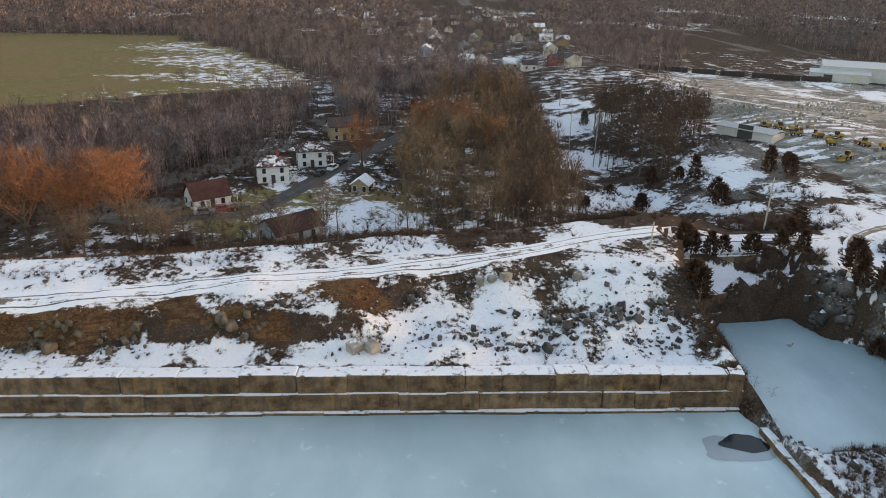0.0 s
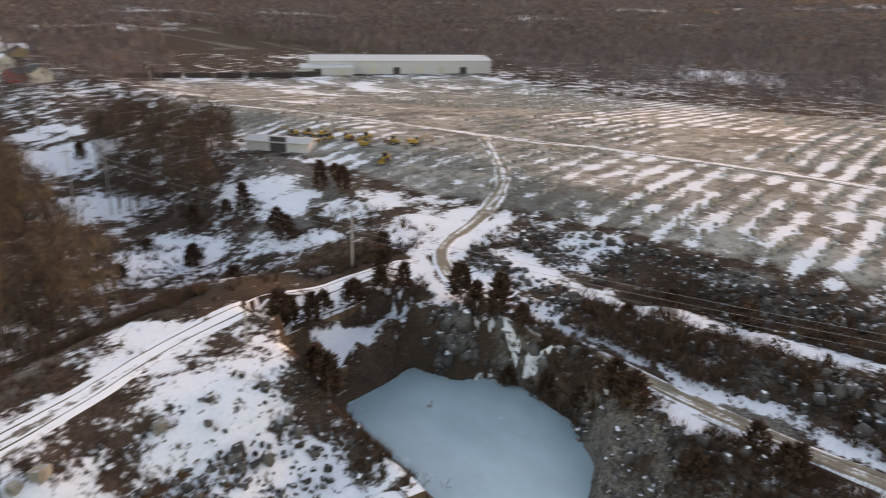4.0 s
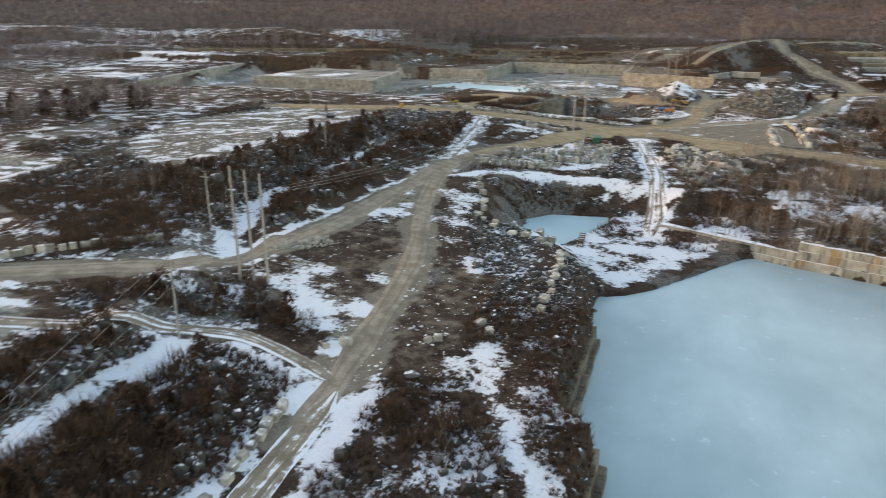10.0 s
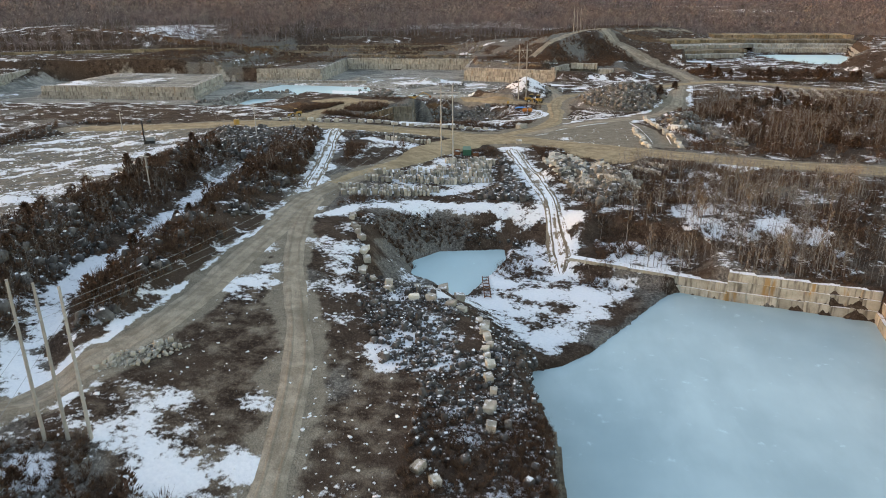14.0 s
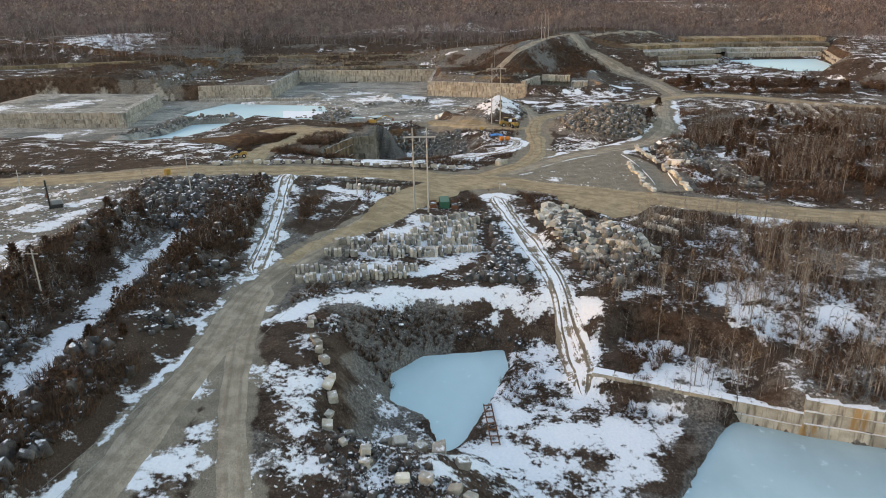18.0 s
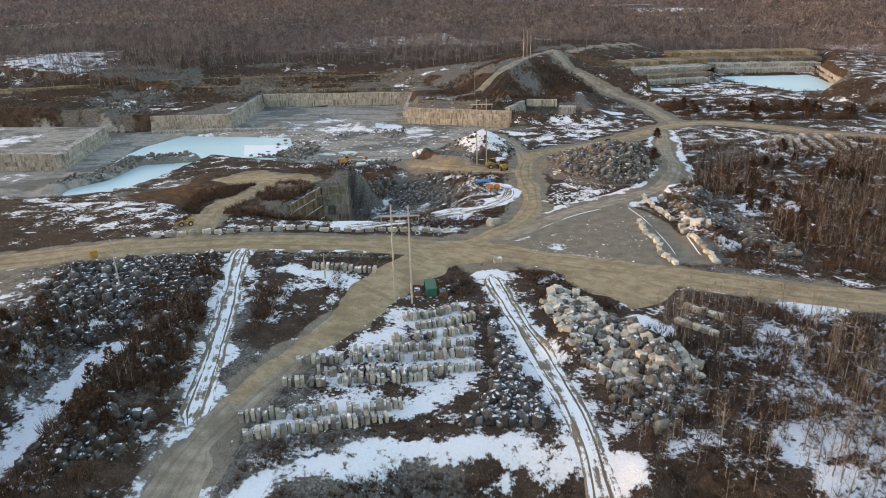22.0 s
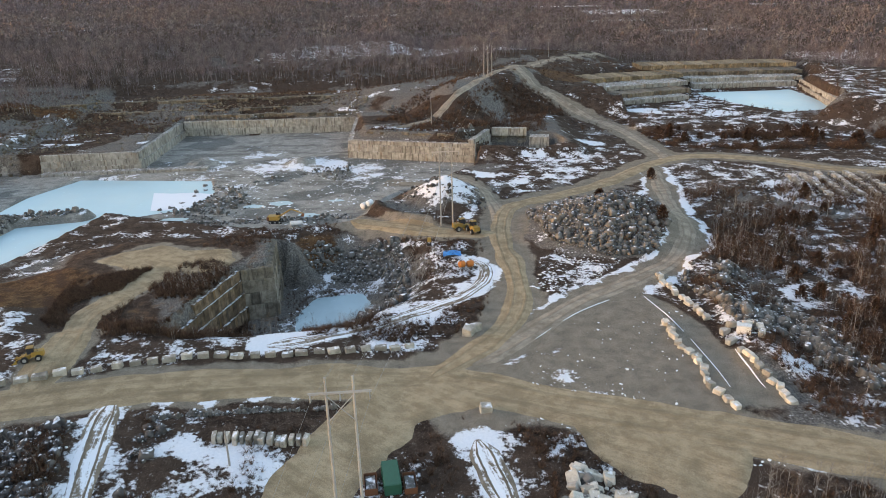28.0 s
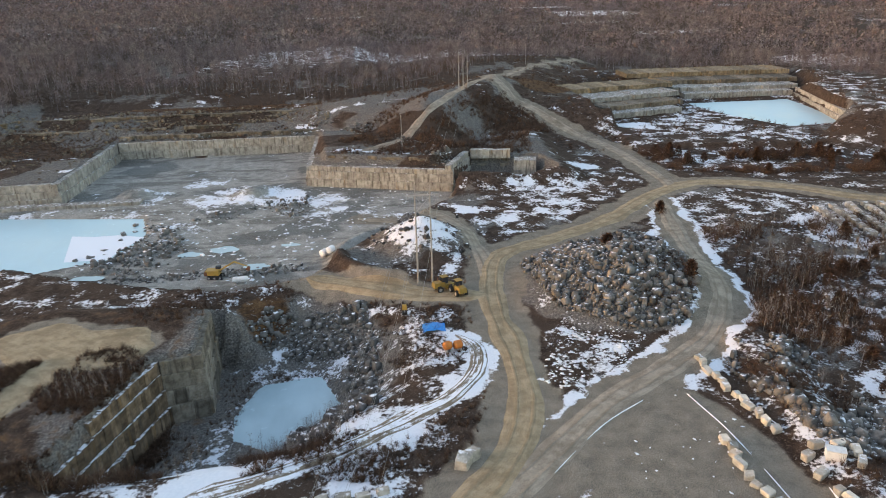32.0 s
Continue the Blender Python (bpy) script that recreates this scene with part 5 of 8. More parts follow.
plant(sapling_kinds, sprinkle([(0, -215), (-10, -330), (-90, -340), (-70, -190)], 90, nrg, 0.3), rng, 0.8, 1.5)
plant(sapling_kinds, sprinkle([(138, -238), (126, -232), (95, -234), (84, -244), (96, -256), (122, -250)], 30, nrg), rng, 0.5, 0.9)
plant(sapling_kinds, sprinkle([(110, -134), (86, -148), (66, -148), (80, -140)], 20, nrg), rng, 0.4, 0.7)
plant(sapling_kinds, [(49, 80), (50.5, 78), (60, 60), (62, 62), (64, 61), (67, 66), (58, 58), (66, 63), (61, 58.5), (112, -27), (68, -10), (72, 4)], rng, 0.6, 1.0)

# brush, weeds and woods that nobody could count
cedar_arrays = []
for _ in range(4):
    t_, c_ = cedar_tree(rng, 1.0, 0.36, 10, 0.5)
    s = Shape()
    for i in range(120):
        h_ = rng.random() ** 0.8
        a = rng.uniform(0, 6.28)
        q = 0.42 * (1 - h_) ** 0.5 * math.sqrt(rng.uniform(0.2, 1))
        c = np.array((math.cos(a) * q, math.sin(a) * q, 0.03 + h_ * 0.92))
        d = np.array((math.cos(a), math.sin(a), rng.uniform(0.2, 1.2)))
        s.add(*blade(c - d * 0.03, c + d * rng.uniform(0.06, 0.13), rng.uniform(0.03, 0.06), rng))
    cedar_arrays.append((np.array(s.v), np.array(s.f)))
bush = []
for _ in range(6):
    s = Shape()
    for i in range(28):
        a, e = rng.uniform(0, 6.28), rng.uniform(0.2, 0.9)
        s.add(*blade((0, 0, 0), (math.cos(a) * e * 0.8, math.sin(a) * e * 0.8, rng.uniform(0.4, 1.05)), rng.uniform(0.010, 0.026), rng))
    bush.append((np.array(s.v), np.array(s.f)))
stick = []
for _ in range(5):
    s = Shape()
    s.add(*spike((0, 0, 0), (rng.uniform(-.06, .06), rng.uniform(-.06, .06), 1), 0.008, 3))
    for i in range(9):
        a, z0 = rng.uniform(0, 6.28), rng.uniform(0.3, 0.85)
        s.add(*blade((0, 0, z0), (math.cos(a) * 0.16, math.sin(a) * 0.16, z0 + rng.uniform(0.12, 0.3)), 0.005, rng))
    stick.append((np.array(s.v), np.array(s.f)))
wood = []
for _ in range(7):
    s = Shape()
    lean_ = (rng.uniform(-0.05, 0.05), rng.uniform(-0.05, 0.05))
    s.add(*spike((0, 0, 0), (lean_[0], lean_[1], 0.95), 0.012, 3))
    wide_ = rng.uniform(0.15, 0.24)
    for i in range(46):
        a, z0 = rng.uniform(0, 6.28), rng.random() ** 0.8
        q = wide_ * math.sqrt(max(1 - (2 * z0 - 0.9) ** 2 / 1.25, 0.05)) * math.sqrt(rng.uniform(0.08, 1))
        z1 = 0.36 + 0.52 * z0
        d = rng.uniform(0.05, 0.12)
        s.add(*blade((math.cos(a) * q * 0.75 + lean_[0] * z1, math.sin(a) * q * 0.75 + lean_[1] * z1, z1), (math.cos(a) * (q + d * 0.6), math.sin(a) * (q + d * 0.6), z1 + rng.uniform(0.08, 0.18)), rng.uniform(0.006, 0.013), rng))
    wood.append((np.array(s.v), np.array(s.f)))
clump = []
for _ in range(8):
    s = Shape()
    wide_ = rng.uniform(0.26, 0.4)
    s.add(*spike((0, 0, 0), (0, 0, 0.8), 0.02, 3))
    for i in range(22):
        a, z0 = rng.uniform(0, 6.28), rng.random()
        q = wide_ * math.sqrt(max(1 - z0 ** 2, 0.04)) * math.sqrt(rng.uniform(0.25, 1))
        c = np.array((math.cos(a) * q, math.sin(a) * q, 0.35 + z0 * 0.45))
        d = rng.uniform(0.07, 0.13)
        s.add(*blade(c, c + (math.cos(a) * d * (1 - z0) * 1.6 + rng.uniform(-.06, .06), math.sin(a) * d * (1 - z0) * 1.6 + rng.uniform(-.06, .06), d * (0.5 + z0)), rng.uniform(0.035, 0.06), rng))
    clump.append((np.array(s.v), np.array(s.f)))


def thicket(P, count, lo, hi, material, label, kinds, category="brush", name="brush", clump_=0.5, size=14, seed=5):
    Q = sprinkle(P, count, nrg, clump_, size, seed)
    return scatter(name, kinds, lift(Q, -0.1), nrg.uniform(lo, hi, len(Q)), material, label, category, nrg)


OPEN_LAND = [(-150, 60), (-150, 112), (60, 112), (128, 130), (124, 30), (150, -20), (230, -60), (230, -200), (140, -232), (60, -240), (-20, -215), (-150, -350), (-150, -150), (0, -60)]
thicket([(-60, -60), (70, -60), (128, -30), (122, 10), (110, 60), (100, 118), (60, 124), (60, 60), (50, 0)], 9500, 0.6, 1.6, BRUSH, "tangled dry brown brush between snow patches", bush, "brush")
thicket([(125, -25), (230, -60), (230, -200), (125, -212), (124, -100)], 10000, 0.7, 1.8, BRUSH, "dense dark brush on the rubble banks", bush)
thicket([(112, -120), (108, -212), (60, -208), (20, -200), (-60, -185), (0, -95), (60, -110)], 6500, 0.7, 1.8, BRUSH, "brown brush and dead weeds on the slope", bush)
thicket([(20, -205), (15, -330), (-110, -350), (-150, -200), (0, -180)], 13000, 0.9, 2.3, BRUSH, "brown scrub land with dead weeds", bush)
thicket([(145, -236), (60, -240), (60, -310), (125, -318), (140, -300)], 1500, 0.7, 1.7, BRUSH, "brown scrub on the pit slopes", bush, clump_=0.3)
thicket([(-150, 78), (46, 78), (60, 112), (-150, 116)], 900, 0.4, 1.2, BRUSH, "dry tufts on the snowy bank", bush, clump_=0.9, size=9)
thicket([(-72, 116), (-10, 114), (44, 117), (44, 132), (-8, 137), (-34, 132), (-72, 136)], 2300, 0.9, 2.2, BRUSH, "tall brown brush below the houses", bush, clump_=0.4)
thicket([(-150, 104), (90, 112), (95, 230), (-120, 230)], 4200, 0.8, 2.2, BRUSH, "leafless undergrowth round the houses", bush, clump_=0.4)
thicket([(120, -520), (20, -440), (-180, -410), (-180, -640), (60, -720), (260, -560)], 4200, 1.0, 2.4, BRUSH, "brown hillside scrub", bush)
thicket([(330, -400), (115, -478), (110, -530), (340, -520)], 3600, 0.8, 2.0, BRUSH, "scrub along the quarry rim", bush, clump_=0.9, size=40)
thicket([(58, -150), (30, -200), (-60, -185), (0, -95), (44, -108)], 1500, 3.0, 7.0, WEED, "thicket of pale leafless saplings", stick, "saplings", "sapling_thicket", 0.9, 16)
thicket([(12, -205), (5, -335), (-110, -345), (-110, -190)], 2600, 3.0, 6.5, WEED, "wide thicket of pale leafless saplings", stick, "saplings", "sapling_thicket", 0.4)
thicket([(132, -60), (230, -60), (220, -200), (124, -205)], 900, 2.5, 5.0, WEED, "scattered leafless saplings on rubble banks", stick, "saplings", "sapling_thicket", 0.4)
thicket([(140, -240), (82, -240), (76, -270), (90, -302), (120, -300), (124, -262)], 900, 2.0, 4.0, WEED, "grey saplings on the pit slopes", stick, "saplings", "sapling_thicket", 0.2)


plant(cedar_kinds, sprinkle(ribbon([(153, -60), (154, -95), (156, -130), (160, -165)], 9), 18, nrg, 0.5, 16, 25), rng, 0.4, 0.75)
plant(cedar_kinds, sprinkle(ribbon([(112, -26), (103, 10), (95, 46), (88, 84)], 14), 20, nrg, 0.5, 16, 25), rng, 0.45, 0.85)
plant(cedar_kinds, sprinkle([(285, -105), (250, -132), (258, -168), (304, -176), (312, -130)], 26, nrg), rng, 1.0, 1.7)
shrub = []
for _ in range(5):
    s = Shape()
    for i in range(70):
        a, e = rng.uniform(0, 6.28), math.sqrt(rng.random()) * 0.55
        z0 = rng.uniform(0.0, 0.45)
        c = np.array((math.cos(a) * e * 0.7, math.sin(a) * e * 0.7, z0))
        s.add(*blade(c, c + (math.cos(a) * e * 0.35, math.sin(a) * e * 0.35, rng.uniform(0.2, 0.5)), rng.uniform(0.010, 0.022), rng))
    shrub.append((np.array(s.v), np.array(s.f)))
for P_, n_ in ((ribbon([(130, -58), (131, -95), (134, -128), (136, -165), (140, -200)], 9), 260), (ribbon([(154, -50), (155, -95), (158, -130), (164, -165)], 12), 420), (ribbon([(112, -26), (103, 10), (97, 46), (90, 84)], 15), 380), ([(56, 20), (62, -14), (76, -14), (77, 30), (70, 64), (60, 62)], 260), ([(-5, -205), (10, -280), (0, -335), (-110, -345), (-110, -190)], 900), ([(46, -116), (56, -148), (30, -196), (-20, -185), (0, -110)], 240), (ribbon([(90, 36), (96, 20), (97, 4)], 8), 200), (ribbon([(82, 86), (86, 72), (84, 56)], 6), 130), (ribbon([(122, -188), (119, -164), (140, -175)], 5), 90), ([(118, 60), (124, -6), (150, -28), (160, -60), (120, -34), (108, 40)], 300)):
    thicket(P_, n_, 1.8, 3.6, BRUSH, "large rounded leafless brown shrubs", shrub, "shrubs", "shrubs", 0.6, 14, 45)


def sector(x, y):
    a = np.degrees(np.arctan2(x - 60, y + 60))
    return (a > -42) & (a < 180) | (a < -138)


def forest(name, count, r0, r1, lo, hi, kinds, material, label, keep, power=1.0):
    a = nrg.uniform(0, 2 * np.pi, count * 3)
    r = (r0 ** power + (r1 ** power - r0 ** power) * nrg.random(count * 3)) ** (1 / power)
    X, Y = 60 + np.sin(a) * r, -60 + np.cos(a) * r
    ok = sector(X, Y) & free(X, Y) & keep(X, Y) & (lookup(SNOWF, X, Y) < 0.6)
    Q = np.stack([X, Y], -1)[ok][:count]
    return scatter(name, kinds, lift(Q, -0.3), nrg.uniform(lo, hi, len(Q)), material, label, "forest", nrg)


def wooded(X, Y):
    south = Y < np.interp(X, [-240, -190, -164, -138, -105, -60, 0, 20, 40, 60, 110, 180, 240, 258, 270, 290, 372, 480, 545], [-430, -560, -596, -645, -690, -690, -660, -640, -580, -548, -532, -546, -542, -526, -497, -478, -472, -402, -385])
    northwest = (Y > 150) & (X < -62 + 0.32 * (Y - 150)) & (X < 0) & ~((Y < 190) & (X > -56)) & ~((Y < 340) & (edge_distance(GREEN_FIELD, X, Y) < 55))
    north = (Y > 300) & (np.abs(X - 72 - (Y - 300) * 0.04) > 34 + (Y - 300) * 0.06) & ((Y > 360) | (X < 45)) & (X < 110 + (Y - 268) * 0.4)
    east = (X > 335) & (Y > -170) | (X > 480) & (Y > -380)
    west = (X < -190) & (Y < -150)
    edge = (X > 190) & (X < 335) & (Y < -40) & (Y > -165) & (fbm(X, Y, 60, 2, 91) > 0.52)
    return south | northwest | north | east | west | edge


thicket(NORTH_WOOD, 210, 9, 14, TWIG_TAN, "dense tan leafless grove", wood, "forest", "grove", 0.0)
thicket([(24, 128), (36, 128), (41, 142), (46, 200), (54, 300), (34, 300), (28, 200)], 200, 9, 13, TWIG, "dense dark leafless grove", wood, "forest", "grove", 0.0)
thicket([(58, 193), (62, 180), (71, 174), (91, 199), (108, 240), (100, 264), (80, 274), (66, 230)], 160, 7, 11, TWIG, "dark leafless grove beside the track", wood, "forest", "grove", 0.0)
thicket([(104, -424), (60, -414), (22, -428), (0, -470), (18, -512), (60, -505), (100, -470)], 2000, 1.0, 2.4, BRUSH, "brown brush over the quarry hill", bush, clump_=0.3)
thicket([(100, -425), (60, -418), (22, -430), (2, -468), (20, -505), (60, -490)], 110, 2.5, 4.5, BRUSH, "large leafless shrubs on the quarry hill", shrub, "shrubs", "shrubs", 0.4)
plant(cedar_kinds, sprinkle(ribbon([(-24, -425), (-60, -412), (-110, -405)], 10), 18, nrg), rng, 0.7, 1.2)
thicket(ribbon([(-18, -420), (-60, -408), (-130, -400)], 16), 900, 1.2, 2.8, BRUSH, "brown scrub before the distant quarry pond", bush, clump_=0.3)
thicket(ribbon([(-18, -420), (-60, -408), (-130, -400)], 16), 160, 2.5, 4.5, BRUSH, "leafless shrubs before the distant quarry pond", shrub, "shrubs", "shrubs", 0.3)
thicket(ribbon([(123, -62), (124, -95), (126, -128), (128, -165), (132, -196)], 7), 420, 1.6, 3.4, BRUSH, "dark leafless shrubs beside the haul road", shrub, "shrubs", "shrubs", 0.4)
thicket([(152, -234), (120, -236), (124, -252), (140, -246)], 150, 1.8, 3.4, BRUSH, "dark leafless shrubs on the mound slope", shrub, "shrubs", "shrubs", 0.2)
plant(cedar_kinds, sprinkle([(0, -222), (2, -256), (-4, -300), (-50, -310), (-60, -215)], 24, nrg, 0.5), rng, 0.6, 1.1)
thicket([(0, -222), (2, -256), (-4, -300), (-50, -310), (-60, -215)], 420, 2.0, 4.2, BRUSH, "large dark shrubs beyond the rubble", shrub, "shrubs", "shrubs", 0.4)
for P_, n_ in ((ribbon([(129, -60), (131, -110), (136, -200)], 7), 60), (ribbon([(153, -60), (154, -95), (156, -130), (162, -170)], 9), 90), (ribbon([(112, -28), (102, 10), (94, 46), (88, 82)], 12), 80), (ribbon([(-24, -425), (-60, -412), (-110, -405)], 12), 60), ([(0, -222), (-4, -300), (-90, -320), (-80, -200)], 90)):
    thicket(P_, n_, 1.8, 4.2, CEDAR, "dark winter-brown cedars in the brush", cedar_arrays, "cedars", "cedar_clumps", 0.4)
trunks = [(np.array(spike((0, 0, 0), (0.03, 0.02, 1), 0.014, 3)[0]), np.array([(0, 1, 3), (1, 2, 3), (2, 0, 3)])) for _ in range(2)]
forest("forest_trunks", 5200, 330, 760, 7, 11, trunks, WEED, "pale bare trunks in the winter forest", wooded, 1.6)
forest("near_forest", 15500, 200, 760, 9, 14, wood, WOODS, "leafless brown winter forest", wooded, 1.6)
thicket([(-260, 150), (-62, 150), (-34, 220), (-26, 300), (-60, 250), (-140, 205), (-260, 240)], 1900, 8, 12, WOODS, "dense leafless wood beyond the houses", wood, "forest", "wood_edge", 0.2)
thicket([(4, 205), (24, 300), (60, 330), (30, 345), (-30, 330), (-20, 250)], 700, 9, 13, WOODS, "leafless wood along the town road", wood, "forest", "wood_edge", 0.2)
thicket([(40, 345), (140, 345), (170, 560), (130, 900), (0, 900), (10, 560)], 1500, 6, 11, WOODS, "bare trees among the town houses", wood, "forest", "town_trees", 0.2)
forest("middle_forest", 15000, 700, 1500, 12, 20, clump, WOODS, "rolling leafless forest, reddish brown", wooded, 1.7)
# the haze over this belt is only in its material colour
forest("far_forest", 13000, 1400, 3600, 18, 34, clump, WOODS_HAZED, "distant brown winter woodland with mauve haze painted into its colour", wooded, 1.6)


# ---- stone walls ----
brng = random.Random(23)
SETS = {}


def blocks_of(material):
    if material.name not in SETS:
        SETS[material.name] = [block_data("stone_block", material, brng, 0.035, 0.025) for _ in range(4)]
    return SETS[material.name]


def block_wall(name, label, A, B, courses, material, width=4.0, depth=2.2, inward=1, uneven=0.12):
    """Cut stone in courses from A to B; inward: the side (left of A to B is 1) on which the hillside lies."""
    ob = thing(name, label, "wall", kind="structure", at=(0, 0, 0))
    A, B = Vector((*A, 0)), Vector((*B, 0))
    d = (B - A).normalized()
    back = Vector((-d.y, d.x, 0)) * inward
    rz = math.atan2(d.y, d.x)
    for z0, z1, setback in courses:
        s, L = 0.0, (B - A).length
        while s < L - 0.3:
            w = min(width * brng.uniform(0.6, 1.35), L - s)
            if L - s - w < 0.8:
                w = L - s
            q = A + d * (s + w / 2) + back * (setback + depth / 2 + brng.uniform(-uneven, uneven))
            o = new("stone_block", brng.choice(blocks_of(material)))
            o.parent = ob
            o.matrix_basis = Matrix.LocRotScale(Vector((q.x, q.y, z0)), Euler((0, 0, rz + brng.uniform(-.012, .012))), Vector((w * 1.012, depth, (z1 - z0) * brng.uniform(0.985 - uneven * 0.1, 1.03))))
            s += w
    return ob


block_wall("wall_pond_north", "stepped brown-stained stone wall with snowy ledges", (-80, 77.2), (44.6, 74.8), [(-8.2, -7.1, -0.5), (-7.2, -4.75, 0.0), (-4.9, -2.3, 0.45)], BROWN_WALL, 6.5, 2.4, 1)
block_wall("wall_pond_north_end", "brown stone wall end above the dyke", (44.6, 74.8), (45.2, 78.5), [(-8.2, -4.75, 0.0), (-4.9, -2.3, 0.2)], BROWN_WALL, 3, 2, 1)
block_wall("wall_pond_south_low", "low pale stone wall with vertical drill marks", (27, -106.3), (56.5, -116.8), [(-8.4, -6.1, -0.3), (-6.1, -4.2, 0.0)], CONCRETE, 4.5, 2.0, -1)
block_wall("wall_pond_south", "tall pale stone wall with rusty seepage stains", (3.2, -100.3), (27.4, -106.6), [(-8.4, -5.6, -0.5), (-5.6, -3.7, -0.1), (-3.7, -2.05, 0.2)], CONCRETE, 4.5, 2.2, -1)
block_wall("wall_pond_west", "stained stone wall in ledges down to the ice", (7.6, -70), (3.4, -100.0), [(-8.4, -5.6, -0.5), (-5.6, -3.7, 0.2), (-3.7, -2.05, 0.9)], CONCRETE, 4.5, 2.2, -1)
block_wall("wall_pond_east", "grey stone ledge along the pond with snow on it", (59.2, -55), (57.7, -25.5), [(-8.4, -6.3, -0.6), (-6.3, -4.2, 0.2)], RIM_ROCK, 5, 1.6, -1)
block_wall("wall_pond_east_north", "weathered stone bank beside the ice", (52.2, -21.5), (50.2, 19), [(-8.4, -6.2, -0.6), (-6.2, -4.0, 0.3)], RIM_ROCK, 4, 1.8, -1)
block_wall("dyke_wall", "narrow stone dyke between pond and cove", (50.2, 19), (45.7, 58), [(-8.4, -6.6, -0.5)], BROWN_WALL, 3, 1.5, -1)
block_wall("dyke_wall_end", "crumbling stone dyke with snow on top", (45.7, 58), (45.0, 70), [(-8.4, -6.7, -0.4)], BROWN_WALL, 2.2, 1.4, -1)
block_wall("wall_cove", "dark rock wall below the snowy shelf", (45.2, 98.0), (70.8, 102.8), [(-8.2, -5.6, -0.2), (-5.6, -2.55, 0.1)], BROWN_WALL, 3.0, 2, 1)
block_wall("wall_cove_upper", "dark rock ledge behind the snowy shelf", (48.6, 106.6), (63.4, 108.4), [(-2.8, -1.0, 0.0), (-1.0, 0.55, 0.2)], BROWN_WALL, 2.4, 1.6, 1)
block_wall("quarry_wall_back", "long sawn limestone face in two courses", (203.5, -476.6), (115, -476.6), [(-4.4, -0.2, 0.0), (-0.2, 3.7, 0.4)], LIME, 5, 2.5, 1)
block_wall("quarry_wall_top", "ragged rock ledge above the sawn face", (203.5, -481.5), (106, -480), [(3.2, 6.2, 0.0)], RIM_ROCK, 4, 3, 1, 1.2)
block_wall("quarry_wall_step", "sawn limestone face with dark vertical stains", (113.6, -418), (58.5, -401.2), [(-4.4, -0.9, 0.0), (-0.9, 2.1, 0.5), (2.1, 3.8, 1.2)], LIME, 3.2, 2.5, 1)
block_wall("quarry_wall_tier", "rough second rock ledge above the sawn face", (105, -424.6), (66.5, -412.8), [(3.6, 6.5, 0.0)], RIM_ROCK, 2.6, 3, 1, 1.2)
block_wall("quarry_wall_return", "limestone return face in shadow", (115.2, -476), (113.8, -418.5), [(-4.4, -0.4, 0.0), (-0.4, 3.6, 0.5)], LIME_GREY, 5, 2.5, 1)
block_wall("alcove_wall_side", "dark streaked limestone side of a cut", (57.8, -402), (49, -424.5), [(-4.4, -0.2, 0.0), (-0.2, 3.4, 0.5), (3.4, 5.6, 1.0)], LIME_GREY, 3.5, 2.4, 1)
block_wall("alcove_lintel", "pale limestone lintel over the cut", (49, -424.9), (33.6, -422.6), [(2.6, 6.0, -0.6)], LIME, 5, 3.0, 1)
block_wall("alcove_wall_back", "limestone face at the back of the cut", (49, -425.4), (33.6, -423.0), [(-3.8, 0.2, 0.6), (0.2, 2.8, 0.9)], PIT_GREY, 2.2, 2.4, 1)
block_wall("alcove_pillar", "free-standing limestone pillar block", (33.4, -414.4), (25, -413), [(-3.8, -0.4, 0.0), (-0.4, 3.6, 0.2)], LIME, 2.8, 6.0, 1)
block_wall("bench_wall_front", "stepped limestone bench in courses", (242, -405.6), (200.8, -407.6), [(-4.4, -1.6, -0.4), (-1.6, 0.9, 0.3), (0.9, 3.7, 0.8)], LIME_GREY, 6, 2.5, 1)
block_wall("bench_wall_side", "stepped side of the limestone bench", (200.8, -407.6), (203.4, -476), [(-4.4, -0.6, -0.3), (-0.6, 3.7, 0.4)], LIME_GREY, 6, 2.5, 1)
block_wall("bench_ledge", "low sawn ledge in front of the bench", (240, -400), (172, -403), [(-4.4, -2.9, 0.0)], LIME_GREY, 7, 4.5, 1)
block_wall("east_bench_front", "broad grey limestone bench in low courses", (330, -325.5), (242.8, -325.5), [(-4.6, -2.4, -0.5), (-2.4, -0.4, 0.2), (-0.4, 2.6, 0.8)], LIME_GREY, 7, 3.4, 1)
block_wall("east_bench_side", "side of the grey limestone bench", (242.8, -325.5), (254.2, -386), [(-4.6, -2.4, -0.5), (-2.4, -0.4, 0.2), (-0.4, 2.6, 0.8)], LIME_GREY, 5, 3.4, 1)
block_wall("east_rim_wall", "long far limestone rim of the eastern quarry", (346, -200), (388, -398), [(-4.6, -0.6, -0.4), (-0.6, 3.8, 0.5)], LIME_GREY, 8, 4, 1)
block_wall("east_rim_wall_north", "low northern rim of the eastern quarry", (300, -236), (346, -200), [(-4.6, -1.6, -0.4), (-1.6, 1.2, 0.5)], LIME_GREY, 7, 4, 1)
block_wall("pit_wall_east_low", "low end of the dark rock face in the pit", (131.6, -253.5), (135.2, -240.5), [(-12, -7.6, -0.8), (-7.6, -4.0, -0.2), (-4.0, -0.9, 0.3)], PIT_ROCK, 1.4, 1.8, -1)
